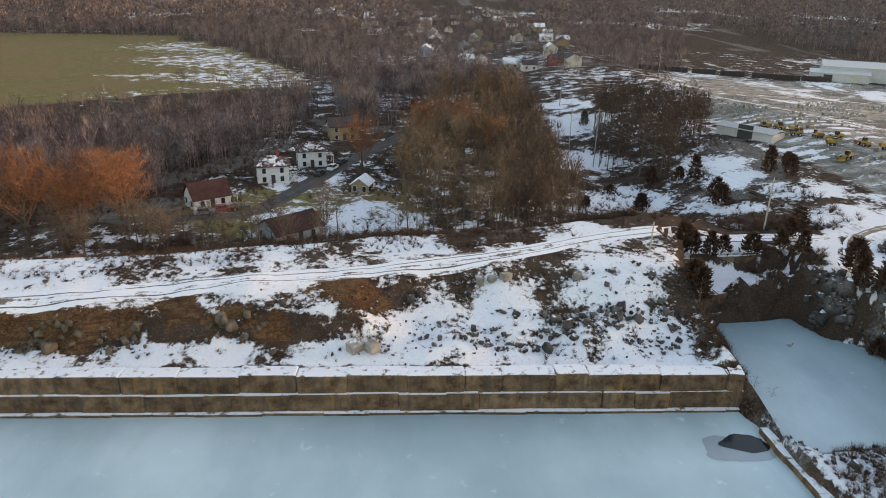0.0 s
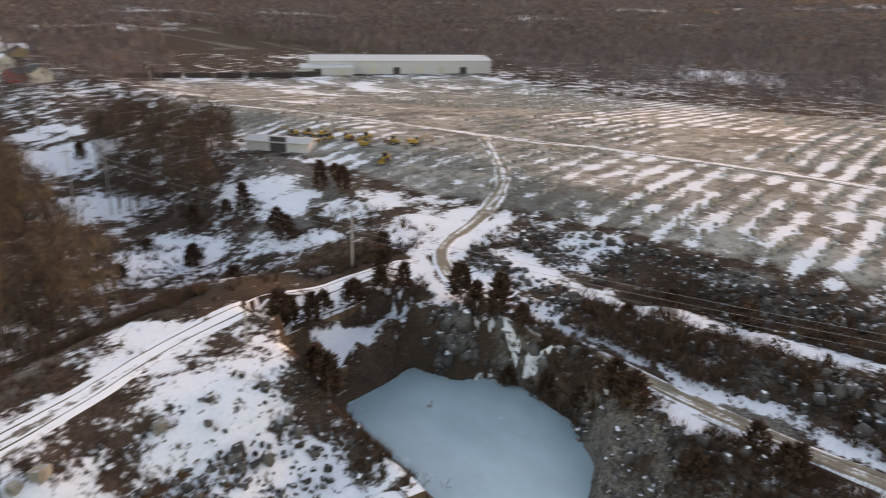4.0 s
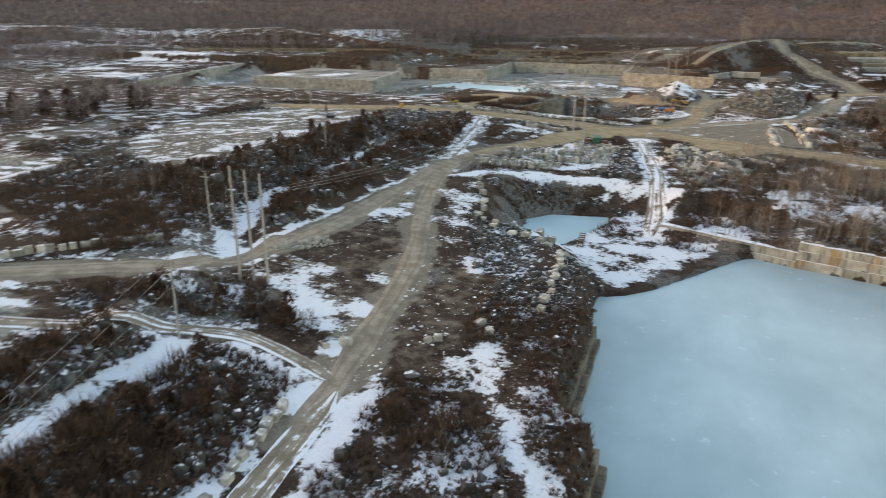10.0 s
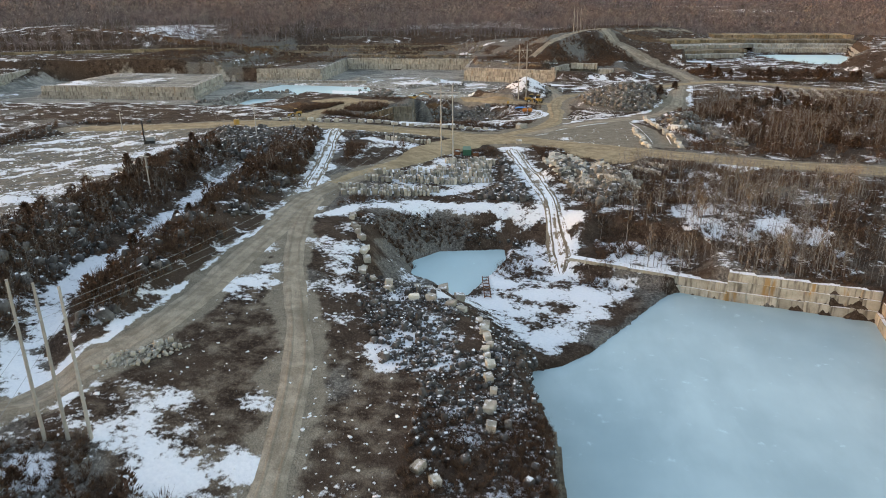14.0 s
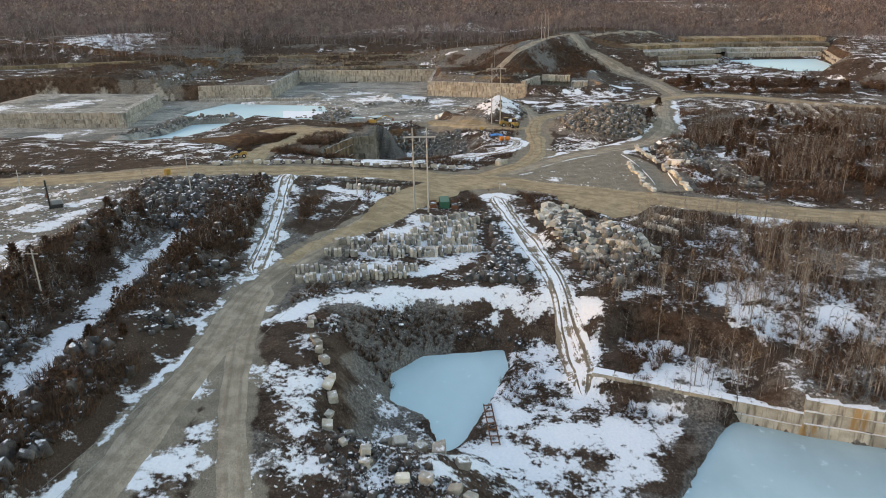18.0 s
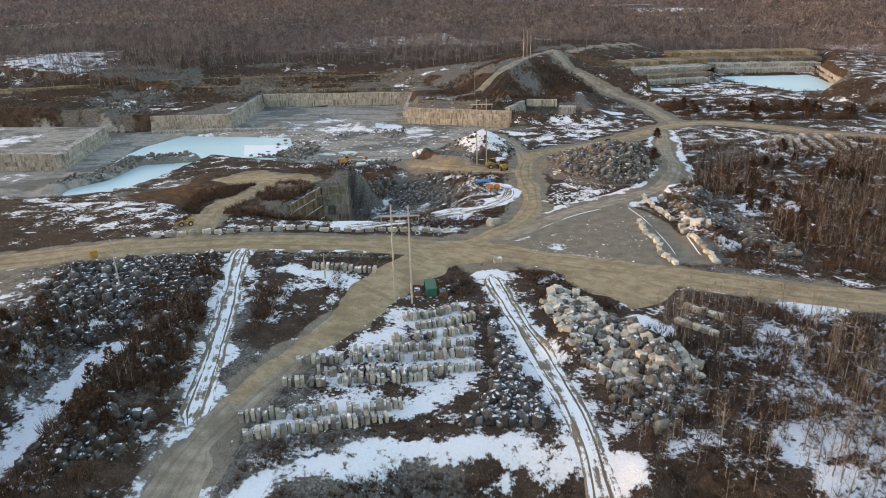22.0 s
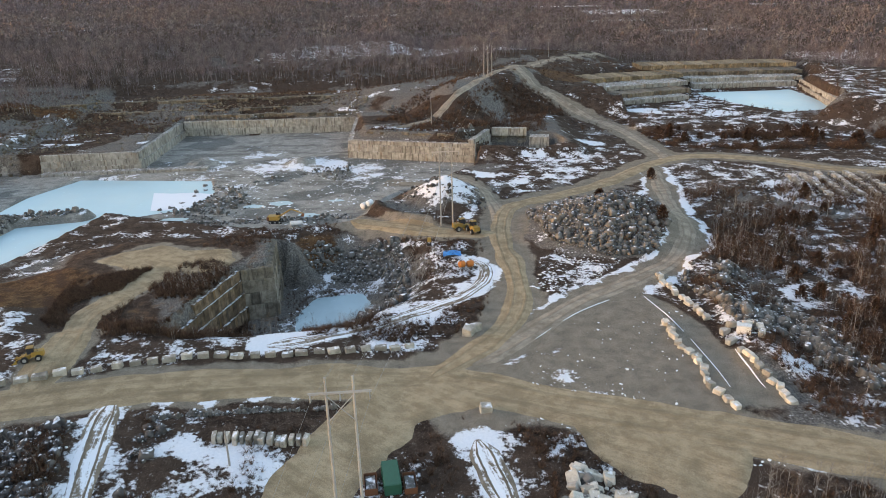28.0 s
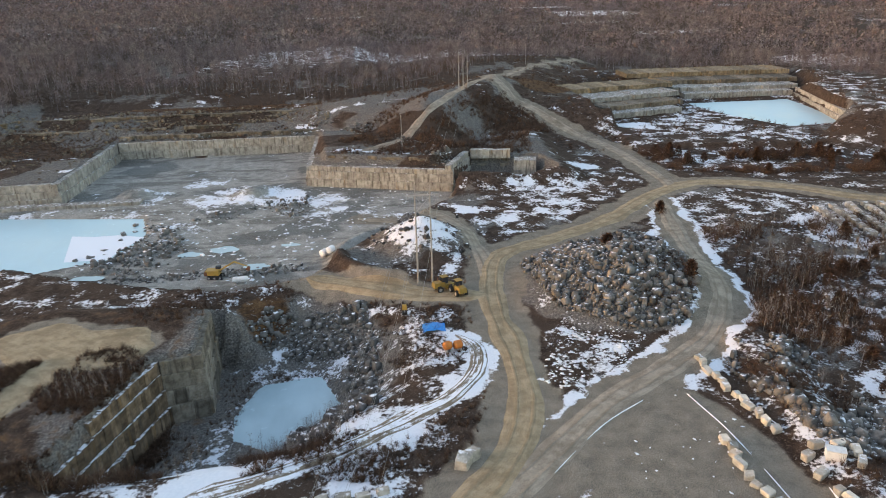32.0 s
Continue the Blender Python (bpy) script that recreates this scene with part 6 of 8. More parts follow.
block_wall("pit_wall_east", "dark slatted rock face with snowy ledges in the pit", (126.3, -273), (131.6, -253.5), [(-12, -7.6, -0.8), (-7.6, -4.0, -0.2), (-4.0, -0.6, 0.3), (-0.6, 2.0, 0.7)], PIT_ROCK, 1.4, 1.8, -1)
block_wall("pit_wall_back", "grey sawn face with three ledges in the pit", (119, -275.2), (126.5, -272.8), [(-12, -7.5, -0.6), (-7.5, -4.2, -0.2), (-4.2, -1.0, 0.1), (-1.0, 1.9, 0.4)], PIT_GREY, 4.0, 1.8, -1)
block_wall("pit_wall_west", "narrow sawn rock rib above the pit", (121.4, -295), (118.9, -275.2), [(-12, -7.5, -0.5), (-7.5, -4.2, -0.2), (-4.2, -1.0, 0.1), (-1.0, 2.0, 0.4)], PIT_GREY, 3.0, 1.8, -1)
block_wall("far_pit_wall_back", "distant ochre limestone face in courses", (-88, -545.2), (-151.5, -544.2), [(1.8, 5.8, 0.0)], LIME, 7, 9, 1)
block_wall("far_pit_ledge_middle", "distant grey limestone ledge", (-84, -553), (-158, -552), [(5.6, 8.2, 0.0)], LIME_GREY, 6, 16, 1, 1.2)
block_wall("far_pit_ledge_upper", "distant rough limestone ledge", (-76, -566), (-164, -564), [(8.0, 10.6, 0.0)], RIM_ROCK, 5, 20, 1, 1.2)
block_wall("far_pit_ledge_top", "distant ochre rock band below the wood", (-66, -584), (-168, -581), [(10.4, 13.2, 0.0)], OCHRE_ROCK, 5, 24, 1, 1.2)
block_wall("far_pit_wall_side", "distant pale limestone side wall", (-151.5, -544.2), (-130.6, -464), [(1.8, 4.6, 0.0), (4.6, 7.4, 1.0)], LIME, 6, 3, 1)
block_wall("far_pit_wall_near", "distant stepped rock face below the hill", (-30.5, -495), (-71.5, -508), [(1.8, 5.0, 0.0)], LIME_GREY, 6, 9, 1)
block_wall("far_pit_step_middle", "distant grey limestone step", (-27, -503), (-75, -517), [(4.8, 7.4, 0.0)], RIM_ROCK, 6, 14, 1, 1.2)
block_wall("far_pit_step_upper", "distant brown limestone step", (-24, -516), (-79, -531), [(7.2, 9.8, 0.0)], LIME_GREY, 5, 18, 1, 1.2)
block_wall("far_pit_step_top", "distant ochre step below the hilltop", (-20, -533), (-82, -549), [(9.6, 12.2, 0.0)], OCHRE_ROCK, 5, 22, 1, 1.2)
block_wall("rim_ledge_low", "ragged brown rock ledge behind the quarry", (300, -489), (150, -495), [(3.0, 5.4, -0.8), (5.3, 7.4, 0.2)], RIM_ROCK, 5, 3, 1, 1.2)
block_wall("east_rim_ledge", "ochre rock ledge above the eastern quarry", (470, -420), (262, -500), [(5.5, 8.5, 0.0), (8.3, 10.8, 2.0)], OCHRE_ROCK, 8, 5, 1, 1.2)
block_wall("rim_ledge_high", "upper rock ledge below the wood", (280, -506), (110, -511), [(6.0, 8.5, -0.8), (8.4, 10.5, 0.2)], RIM_ROCK, 6, 3, 1, 1.2)

# ---- blocks and boulders ----
slab_meshes = [block_data("slab", BLOCK, brng, 0.06, 0.07) for _ in range(6)]
tan_meshes = [rock_data("boulder", TAN_ROCK, brng, 15) for _ in range(8)]
tan_blocks = [block_data("boulder", TAN_ROCK, brng, 0.1, 0.12) for _ in range(6)]


def set_stone(name, me, x, y, size, rz, label, category, group, tilt=0.0, dz=-0.12):
    ob = new(name, me)
    ob.matrix_basis = Matrix.LocRotScale(Vector(on(x, y, dz)), Euler((brng.uniform(-tilt, tilt), brng.uniform(-tilt, tilt), rz)), Vector(size))
    return tagged(ob, label, category, group)


def along(P, gap):
    """Places and headings every gap metres along a line."""
    P = [Vector(p) for p in P]
    rest = 0.0
    for a, b in zip(P, P[1:]):
        d = (b - a).normalized()
        s = rest
        while s < (b - a).length:
            yield a + d * s, math.atan2(d.y, d.x)
            s += gap
        rest = s - (b - a).length


ROWS_OF_SLABS = [[(107.5, -159.5), (77, -165.5)], [(103, -156), (76, -160.5)], [(112, -141), (88, -148)], [(110, -137), (90, -144.5)], [(88, -175.5), (76.5, -180)], [(92, -169.5), (77, -174.5)], [(98, -163.8), (76.5, -169.8)], [(90.5, -178.5), (80, -184.5)], [(108, -152), (84, -157)]]
for row in ROWS_OF_SLABS:
    for p, a in along(row, 0.9):
        if brng.random() < 0.06:
            continue
        set_stone("stone_slab", brng.choice(slab_meshes), p.x + brng.uniform(-.25, .25), p.y + brng.uniform(-.35, .35), (brng.uniform(0.5, 0.85), brng.uniform(1.1, 1.9), brng.uniform(1.1, 1.85)), a + brng.uniform(-.12, .12), "grey quarried stone slab standing in a row", "stone slab", "slabs in the storage yard", 0.07)
for row, gap, size, lab, grp in (
        ([(114, -202.4), (99.5, -202)], 1.1, (0.8, 1.8, 1.5), "grey stone slab in a short row", "slabs by the snow patch"),
        ([(156, -214.5), (145, -219.5), (126, -226.5), (111, -229), (94, -231.5), (82, -234)], 3.0, (2.2, 1.2, 1.1), "squared stone block lining the haul road", "blocks lining the haul road"),
        ([(154, -19), (147, -31), (137, -43)], 1.7, (1.5, 1.1, 1.3), "grey stone block in a row at the field edge", "blocks at the field edge"),
        ([(195, -272.5), (222, -273)], 3.0, (1.8, 1.2, 1.1), "stone block along the lake edge", "blocks along the lake")):
    for p, a in along(row, gap):
        k = brng.uniform(0.75, 1.2)
        set_stone("road_block", brng.choice(slab_meshes), p.x + brng.uniform(-.2, .2), p.y + brng.uniform(-.3, .3), (size[0] * k, size[1] * k, size[2] * brng.uniform(0.8, 1.1)), a + brng.uniform(-.15, .15), lab, "stone block", grp, 0.05)
for row in ([(24.3, -265.0), (23.1, -252.3), (21.3, -240.1)], [(20.7, -226.3), (20.1, -220.3), (19.2, -215.5), (19.1, -208.7)], [(30.6, -240.2), (31.0, -231.5), (29.5, -224.0), (30.7, -216.4), (29.0, -209.0)]):
    for p, a in along(row, 2.1):
        set_stone("edge_boulder", brng.choice(tan_blocks), p.x + brng.uniform(-.4, .4), p.y + brng.uniform(-.4, .4), (brng.uniform(1.2, 2.2), brng.uniform(1.0, 1.5), brng.uniform(0.8, 1.3)), a + brng.uniform(-.4, .4), "pale tan boulder edging the gravel yard", "boulder", "boulders edging the yard", 0.15)
BLOCKED &= ~HEAP
for (x, y) in sprinkle([(59, -197), (53, -190), (50, -178), (48.5, -170), (38, -163), (38, -156), (54, -155), (59.5, -166), (62.5, -186)], 295, nrg):
    s = brng.uniform(0.8, 1.8)
    set_stone("tan_boulder", brng.choice(tan_meshes[:2] + tan_blocks), x, y, (s * brng.uniform(0.9, 1.8), s, s * brng.uniform(0.55, 0.95)), brng.uniform(0, 6), "tan limestone boulder tumbled on the heap", "boulder", "tan boulder heap", 0.5)
for x, y, s in ((78, -33, 1.3), (79, -32, 1.1), (72, -38, 1.3), (74, -40, 1.5), (89, -26, 1.6), (91, -24, 1.1), (71, -211, 2.0), (72, -239, 2.6), (70.4, -240.5, 2.3), (-5.5, 81.9, 1.9), (-3.2, 81.8, 1.9), (12.4, 94, 1.4), (16.1, 93.9, 1.5), (14, 94, 1.2), (27, 94.4, 1.3), (87, -98, 1.8), (85, -96, 2.0), (82, -94, 1.7), (79, -92.5, 2.2), (76, -90, 1.8), (88, -88, 1.6), (92, -96, 1.5), (60, 92, 2.5)):
    set_stone("lone_boulder", brng.choice(slab_meshes), x, y, (s, s * 0.8, s * 0.7), brng.uniform(0, 6), "weathered grey boulder lying in brown brush", "boulder", "", 0.2)

for p, a in along([(103.5, -121), (100.5, -113.7), (96.8, -107), (95, -100), (94.3, -93.7), (89.7, -87.4), (85, -84), (78, -83), (73, -81.5), (70, -75), (68.6, -63.7), (67.2, -53), (67, -46)], 1.9):
    if brng.random() < 0.8:
        k = brng.uniform(0.7, 1.15)
        set_stone("bank_block", brng.choice(tan_blocks[:3] + slab_meshes), p.x + brng.uniform(-.5, .5), p.y + brng.uniform(-.5, .5), (1.6 * k, 1.2 * k, 1.0 * k), a + brng.uniform(-.4, .4), "brown-grey squared stone block along the basin edge", "stone block", "blocks along the basin edge", 0.15)

rock_arrays = [arrays(rock_data("pebble", DARK_ROCK, brng, 12)) for _ in range(6)] + [arrays(block_data("pebble", DARK_ROCK, brng, 0.1, 0.14)) for _ in range(2)]


def rubble(P, count, lo, hi, material, label, clump_=0.0, size=12, seed=15):
    Q = sprinkle(P, count, nrg, clump_, size, seed)
    s = lo + (hi - lo) * nrg.random(len(Q)) ** 2.2
    return scatter("rubble", rock_arrays, lift(Q, -0.2 * lo), s, material, label, "rubble", nrg, 0.6, 0.35)


rubble([(50, -316), (40, -328), (13, -338), (6, -328), (7, -299), (20, -278), (33, -278), (46, -288)], 6000, 0.4, 1.6, GREY_ROCK, "big heap of grey quarry rubble")
rubble([(21, -268), (18, -250), (16, -232), (10, -212), (-2, -214), (2, -250), (7, -290)], 2700, 0.4, 1.6, GREY_ROCK, "grey boulders strewn beside the yard", 0.3)
rubble([(77, -192), (73, -180), (67, -152), (63, -136), (78, -139), (79, -152), (76, -165)], 2300, 0.5, 1.5, DARK_ROCK, "dark angular rubble beside the snowy lane")
rubble([(60, -196), (59, -172), (57, -150), (48, -140), (40, -158), (50, -180)], 1600, 0.5, 1.6, GREY_ROCK, "grey rubble at the foot of the boulder heap")
rubble([(122, -60), (150, -50), (162, -120), (168, -205), (122, -205), (120, -130)], 3000, 0.4, 1.7, DARK_ROCK, "dark angular rubble between the snowy lanes", 0.4)
rubble([(133, -206), (122, -208), (96, -212), (98, -216), (126, -213)], 700, 0.25, 0.8, GREY_ROCK, "grey gravel bank below the haul road")
rubble([(168, -200), (162, -182), (138, -178), (126, -190), (128, -206)], 1500, 0.5, 1.6, DARK_ROCK, "dark broken blocks below the haul road")
rubble([(130, -55), (232, -60), (225, -200), (135, -210), (124, -140)], 3800, 0.35, 1.5, DARK_ROCK, "dark snow-dusted rubble on the banks", 0.6)
rubble([(122, -28), (150, -20), (128, 20), (118, 70), (104, 118), (76, 108), (84, 40), (90, -12)], 3600, 0.3, 1.3, DARK_ROCK, "dark snow-dusted rubble beside the track", 0.6)
rubble([(52, -20), (80, -10), (78, 30), (70, 70), (56, 62), (52, 20)], 1500, 0.25, 1.1, DARK_ROCK, "rubble and rocks in brown brush", 0.6)
rubble([(60, -130), (92, -136), (96, -100), (84, -90), (66, -76), (62, -40), (72, -36), (96, -90), (104, -120)], 2200, 0.25, 0.9, DARK_ROCK, "dark stones round the frozen pool", 0.5)
rubble([(112, -306), (88, -302), (84, -270), (92, -262), (92, -290), (116, -297)], 1200, 0.4, 1.6, GREY_ROCK, "grey rubble slope in the pit")
rubble([(104, -262), (92, -272), (84, -262), (96, -250)], 260, 0.7, 2.2, DARK_ROCK, "dark boulders beside the pit pool")
rubble([(64, 98), (78, 92), (78, 80), (68, 72), (72, 84), (70, 92)], 300, 0.5, 1.5, DARK_ROCK, "dark rocks with snow above the cove")
rubble([(-150, 82), (44, 80), (46, 98), (-150, 94)], 800, 0.2, 0.9, DARK_ROCK, "dark stones on the snowy bank", 0.9, 10)
rubble([(90, -330), (60, -322), (56, -350), (66, -368), (90, -362)], 160, 0.5, 1.6, DARK_ROCK, "stones round the snowy mound")
rubble([(-10, -345), (-60, -350), (-90, -300), (-60, -200), (-10, -205)], 600, 0.5, 1.6, DARK_ROCK, "rocks in scrub land", 0.8)
thicket([(48, -316), (14, -336), (7, -300), (20, -279), (46, -288)], 700, 0.8, 1.8, BRUSH, "dead brush growing through the rubble heap", bush, clump_=0.6)
BLOCKED &= False
BLOCKED |= line_distance(SMOOTH["tan_lane"], GX, GY) < 3.2
thicket([(154, -238), (132, -239), (124, -262), (126, -272), (134, -279), (152, -274), (166, -268), (162, -246)], 3600, 0.7, 1.9, BRUSH, "brown brush on the slope of the earth mound", bush, clump_=0.5)
thicket([(150, -240), (132, -242), (128, -270), (150, -270)], 90, 2.5, 4.5, WEED, "grey saplings on the mound slope", stick, "saplings", "sapling_thicket", 0.2)
rubble([(119, -13), (112, -9), (107.5, 14), (106, 34), (112, 42), (118, 18)], 1700, 0.4, 1.6, DARK_ROCK, "dark snow-dusted rubble on the bank by the field", 0.3)
rubble([(90, -10), (86, 2), (85, 24), (90, 26), (96, 4)], 420, 0.4, 1.5, DARK_ROCK, "dark angular blocks beside the snowy track", 0.4)
BLOCKED &= False
set_stone("dark_boulder", rock_data("boulder", DARK_ROCK, brng, 16), 76.6, -21.4, (2.4, 1.8, 1.9), 0.4, "black rock standing in a patch of snow", "boulder", "", 0.1)
for p, a in along([(87.6, -9), (85.4, 4), (83.9, 14), (82.4, 25), (80.6, 40)], 1.9):
    if brng.random() < 0.75:
        k = brng.uniform(0.7, 1.1)
        set_stone("track_block", brng.choice(slab_meshes), p.x + brng.uniform(-.3, .3), p.y, (1.7 * k, 1.1 * k, 1.0 * k), a + brng.uniform(-.25, .25), "dark weathered stone block beside the snowy track", "stone block", "blocks beside the track", 0.12)
rubble([(103, -25), (109, -23.4), (117, -25.5), (118, -28), (110, -29), (104, -27)], 900, 0.2, 0.6, GREY_ROCK, "heap of grey crushed stone beside the track")
rubble([(109.5, -59.5), (113, -53), (118, -50.5), (117.5, -55), (113, -60)], 260, 0.2, 0.8, TAN_ROCK, "pile of tan broken stone beside the haul road")
rubble(ribbon([(58.5, -30), (60, -54), (63, -66), (66, -78)], 3.5), 700, 0.25, 0.9, DARK_ROCK, "broken stone along the pond bank")
rubble(ribbon([(-90, 84), (-40, 83.5), (-14, 84)], 1.6), 260, 0.4, 1.3, RIM_ROCK, "dark broken ledges in the clay bank", 0.5, 10)
rubble(ribbon([(10, 86), (24, 86), (40, 86)], 4), 200, 0.4, 1.2, DARK_ROCK, "dark ledges on the snowy slope", 0.9, 8)
thicket(ribbon([(-90, 95), (-53, 99), (-8, 106), (30, 111)], 5), 900, 0.5, 1.4, BRUSH, "dead weeds in the snow beside the track", bush, clump_=0.8, size=9)
thicket(ribbon([(-70, 106), (-40, 112), (-10, 114), (40, 114)], 5), 1500, 0.7, 1.9, BRUSH, "brown hedge of brush below the track", bush, clump_=0.4)
thicket(ribbon([(44.5, 80), (45, 88), (45.5, 98)], 3.5), 420, 0.6, 1.6, BRUSH, "brush on the corner of the bank", bush, clump_=0.2)
thicket(ribbon([(60, -30), (62, -54), (66, -66)], 4), 500, 0.5, 1.3, BRUSH, "brush on the pond bank", bush, clump_=0.4)
thicket([(65, 99), (78, 96), (80, 76), (68, 69), (72, 80), (71, 90)], 420, 0.8, 2.2, BRUSH, "brush on the bank above the cove", bush, clump_=0.2)
rubble([(65, 100), (76, 96), (78, 78), (68, 70), (72.5, 82), (71, 91)], 300, 0.4, 1.3, DARK_ROCK, "snowy rocks on the bank above the cove")
rubble([(46, 72), (58, 66), (66, 74), (64, 60), (48, 56)], 140, 0.3, 0.9, DARK_ROCK, "rocks along the dyke")
thicket([(62, 66), (73, 73), (74, 40), (62, 28), (56, 48)], 1300, 0.5, 1.6, BRUSH, "brown brush above the cove", bush, clump_=0.5)
thicket([(46, 72), (58, 66), (66, 74), (72, 60), (48, 40)], 420, 0.6, 1.6, BRUSH, "brush along the dyke", bush, clump_=0.2)
thicket([(152, -236), (132, -238), (124, -262), (130, -268), (150, -246)], 900, 0.8, 2.2, BRUSH, "dense brush on the mound slope", bush, clump_=0.3)
thicket([(122, -240), (84, -236), (82, -246), (100, -252), (118, -250)], 700, 0.7, 1.8, BRUSH, "brush between road and pit", bush, clump_=0.3)
rubble([(234, -296), (218, -308), (216, -335), (197, -341), (198, -346), (224, -343), (226, -316)], 620, 0.5, 1.6, GREY_ROCK, "rubble spit in the frozen lake")
rubble([(178, -348), (166, -384), (150, -372), (140, -345), (152, -330)], 700, 0.4, 1.6, GREY_ROCK, "broken stone beside the frozen lake", 0.5)
rubble([(172, -332), (106, -336), (104, -330), (172, -326)], 520, 0.4, 1.1, GREY_ROCK, "line of broken stone across the quarry floor")
rubble([(204, -479), (106, -478), (60, -408), (50, -412), (100, -486), (204, -490)], 700, 0.6, 2.0, GREY_ROCK, "broken rock along the top of the face", 0.3)
rubble([(206, -482), (300, -492), (335, -420), (345, -400), (250, -402), (206, -412)], 1500, 0.4, 1.3, RIM_ROCK, "broken brown rock on the quarry rim", 0.3)
rubble([(300, -480), (206, -486), (108, -486), (112, -524), (260, -520)], 1500, 0.4, 1.4, RIM_ROCK, "broken ledges between quarry and wood", 0.5)
rubble([(125, -398), (112, -410), (108, -380), (150, -380)], 260, 0.4, 1.2, GREY_ROCK, "broken stone on the quarry floor", 0.4)
slab_arrays = [arrays(m) for m in slab_meshes[:3]]
F_ = []
for yy in np.arange(-90, 280, 6.0):
    xs = np.arange(112, 320, 1.8)
    y_ = yy + 0.13 * xs - 20 + nrg.uniform(-0.9, 0.9, len(xs))
    k = (edge_distance(EAST_FIELD, xs, y_) < -4) & (line_distance(SMOOTH["east"], xs, y_) > 5) & (fbm(xs, y_, 30, 2, 95) > 0.46)
    F_.append(np.stack([xs[k], y_[k]], -1))
F_ = np.concatenate(F_)
scatter("slab_rows", slab_arrays, lift(F_, -0.1), nrg.uniform(0.4, 1.0, len(F_)), LIME_GREY, "long rows of low stone slabs on the storage field", "stone slabs", nrg, 0.2, 0.4)

for k_ in range(6):
    for p, a in along([(-50 - k_ * 5.2, -350), (-45 - k_ * 5.2, -322)], 2.6):
        set_stone("yard_block", brng.choice(slab_meshes), p.x, p.y, (2.3, 1.9, brng.uniform(1.0, 1.6)), a + brng.uniform(-.1, .1), "squared stone block in a western storage row", "stone block", "blocks in the western yard", 0.04)

crumbs = [(V * np.array((1.2, 1, 0.22)), F) for V, F in rock_arrays[:4]]


def snow_crumbs(P, count, lo, hi, label, clump_=0.9, size=5, seed=77):
    Q = sprinkle(P, count, nrg, clump_, size, seed)
    return scatter("snow_crumbs", crumbs, lift(Q, -0.03), lo + (hi - lo) * nrg.random(len(Q)) ** 2.5, DRIFT, label, "snow", nrg, 0.2, 0.5)


snow_crumbs([(66, -218), (30, -258), (24, -244), (40, -206), (58, -214)], 170, 0.12, 0.8, "crumbs of old snow on the gravel yard")
snow_crumbs([(56, -262), (44, -284), (30, -276), (42, -262), (52, -258)], 500, 0.2, 1.1, "crumbs of old snow beside the road fork")
snow_crumbs([(88, -18), (112, -28), (120, -50), (108, -90), (92, -70), (74, -60), (72, -34)], 380, 0.12, 0.7, "crumbs of old snow on the bare yard")
snow_crumbs([(165, -97), (175, -84), (200, -92), (217, -117), (224, -150), (210, -193), (168, -190), (160, -120)], 1300, 0.3, 1.1, "patches of old snow on the eastern yard", 0.8, 9)
snow_crumbs([(112, -136), (103, -153), (100, -196), (78, -192), (74, -160), (78, -146)], 900, 0.15, 0.8, "crumbs of old snow between the stone slabs")
snow_crumbs([(60, -222), (20, -202), (24, -190), (56, -200), (74, -205)], 240, 0.15, 0.8, "crumbs of old snow along the muddy road")
snow_crumbs([(112, -420), (200, -400), (190, -340), (120, -320), (96, -360), (60, -400)], 1100, 0.3, 1.5, "patches of old snow on the quarry floor", 0.9, 12)
snow_crumbs([(56, 10), (84, -14), (104, -90), (68, -80), (62, -40), (56, -20)], 1600, 0.12, 0.6, "crumbs of old snow in the brush", 0.8, 4)
snow_crumbs([(124, -25), (160, -30), (230, -70), (225, -200), (130, -205)], 2600, 0.2, 0.9, "crumbs of old snow on the rubble banks", 0.8, 6)
# ---- power lines ----
lrng = random.Random(5)


def h_frame(x, y, rz, h, label, gap=3.5, arm=8.0):
    ob = thing("h_frame_pylon", label, "pylon", "power line pylons", at=on(x, y), rz=rz)
    for s in (-1, 1):
        part("pole", Shape().tube((s * gap / 2, 0, -0.8), (s * gap / 2, 0, h), 0.24, 0.15, 8), POLE, ob)
    part("crossarm", Shape().box((0, 0.16, h - 2.2), (arm, 0.18, 0.3)), POLE, ob)
    for a, b in (((-1, h - 6.5), (1, h - 2.6)), ((1, h - 6.5), (-1, h - 2.6))):
        part("brace", Shape().tube((a[0] * gap / 2, 0.12, a[1]), (b[0] * gap / 2, 0.12, b[1]), 0.06), POLE, ob)
    for s in (-1, 0, 1):
        part("insulator", Shape().tube((s * arm * 0.47, 0.16, h - 3.4), (s * arm * 0.47, 0.16, h - 2.3), 0.1, 0.07), STEEL, ob)
    return ob


def three_pole(x, y, rz, h, label, gap=3.0):
    ob = thing("three_pole_pylon", label, "pylon", "power line pylons", at=on(x, y), rz=rz)
    for s in (-1, 0, 1):
        part("pole", Shape().tube((s * gap, 0, -1.5), (s * gap, 0, h + s * 0.6), 0.24, 0.15, 8), POLE, ob)
        part("insulator", Shape().tube((s * gap, 0.2, h - 4), (s * gap, 0.9, h - 4), 0.1, 0.07), STEEL, ob)
    return ob


def single_pole(x, y, h, label, arm=True, lean=0.0):
    ob = thing("utility_pole", label, "pole", "single utility poles", at=on(x, y))
    part("pole", Shape().tube((0, 0, -0.6), (lean * h, 0, h), 0.17, 0.11, 7), POLE, ob)
    if arm:
        part("crossarm", Shape().box((lean * h, 0.12, h - 0.7), (2.2, 0.12, 0.14)), POLE, ob)
    return ob


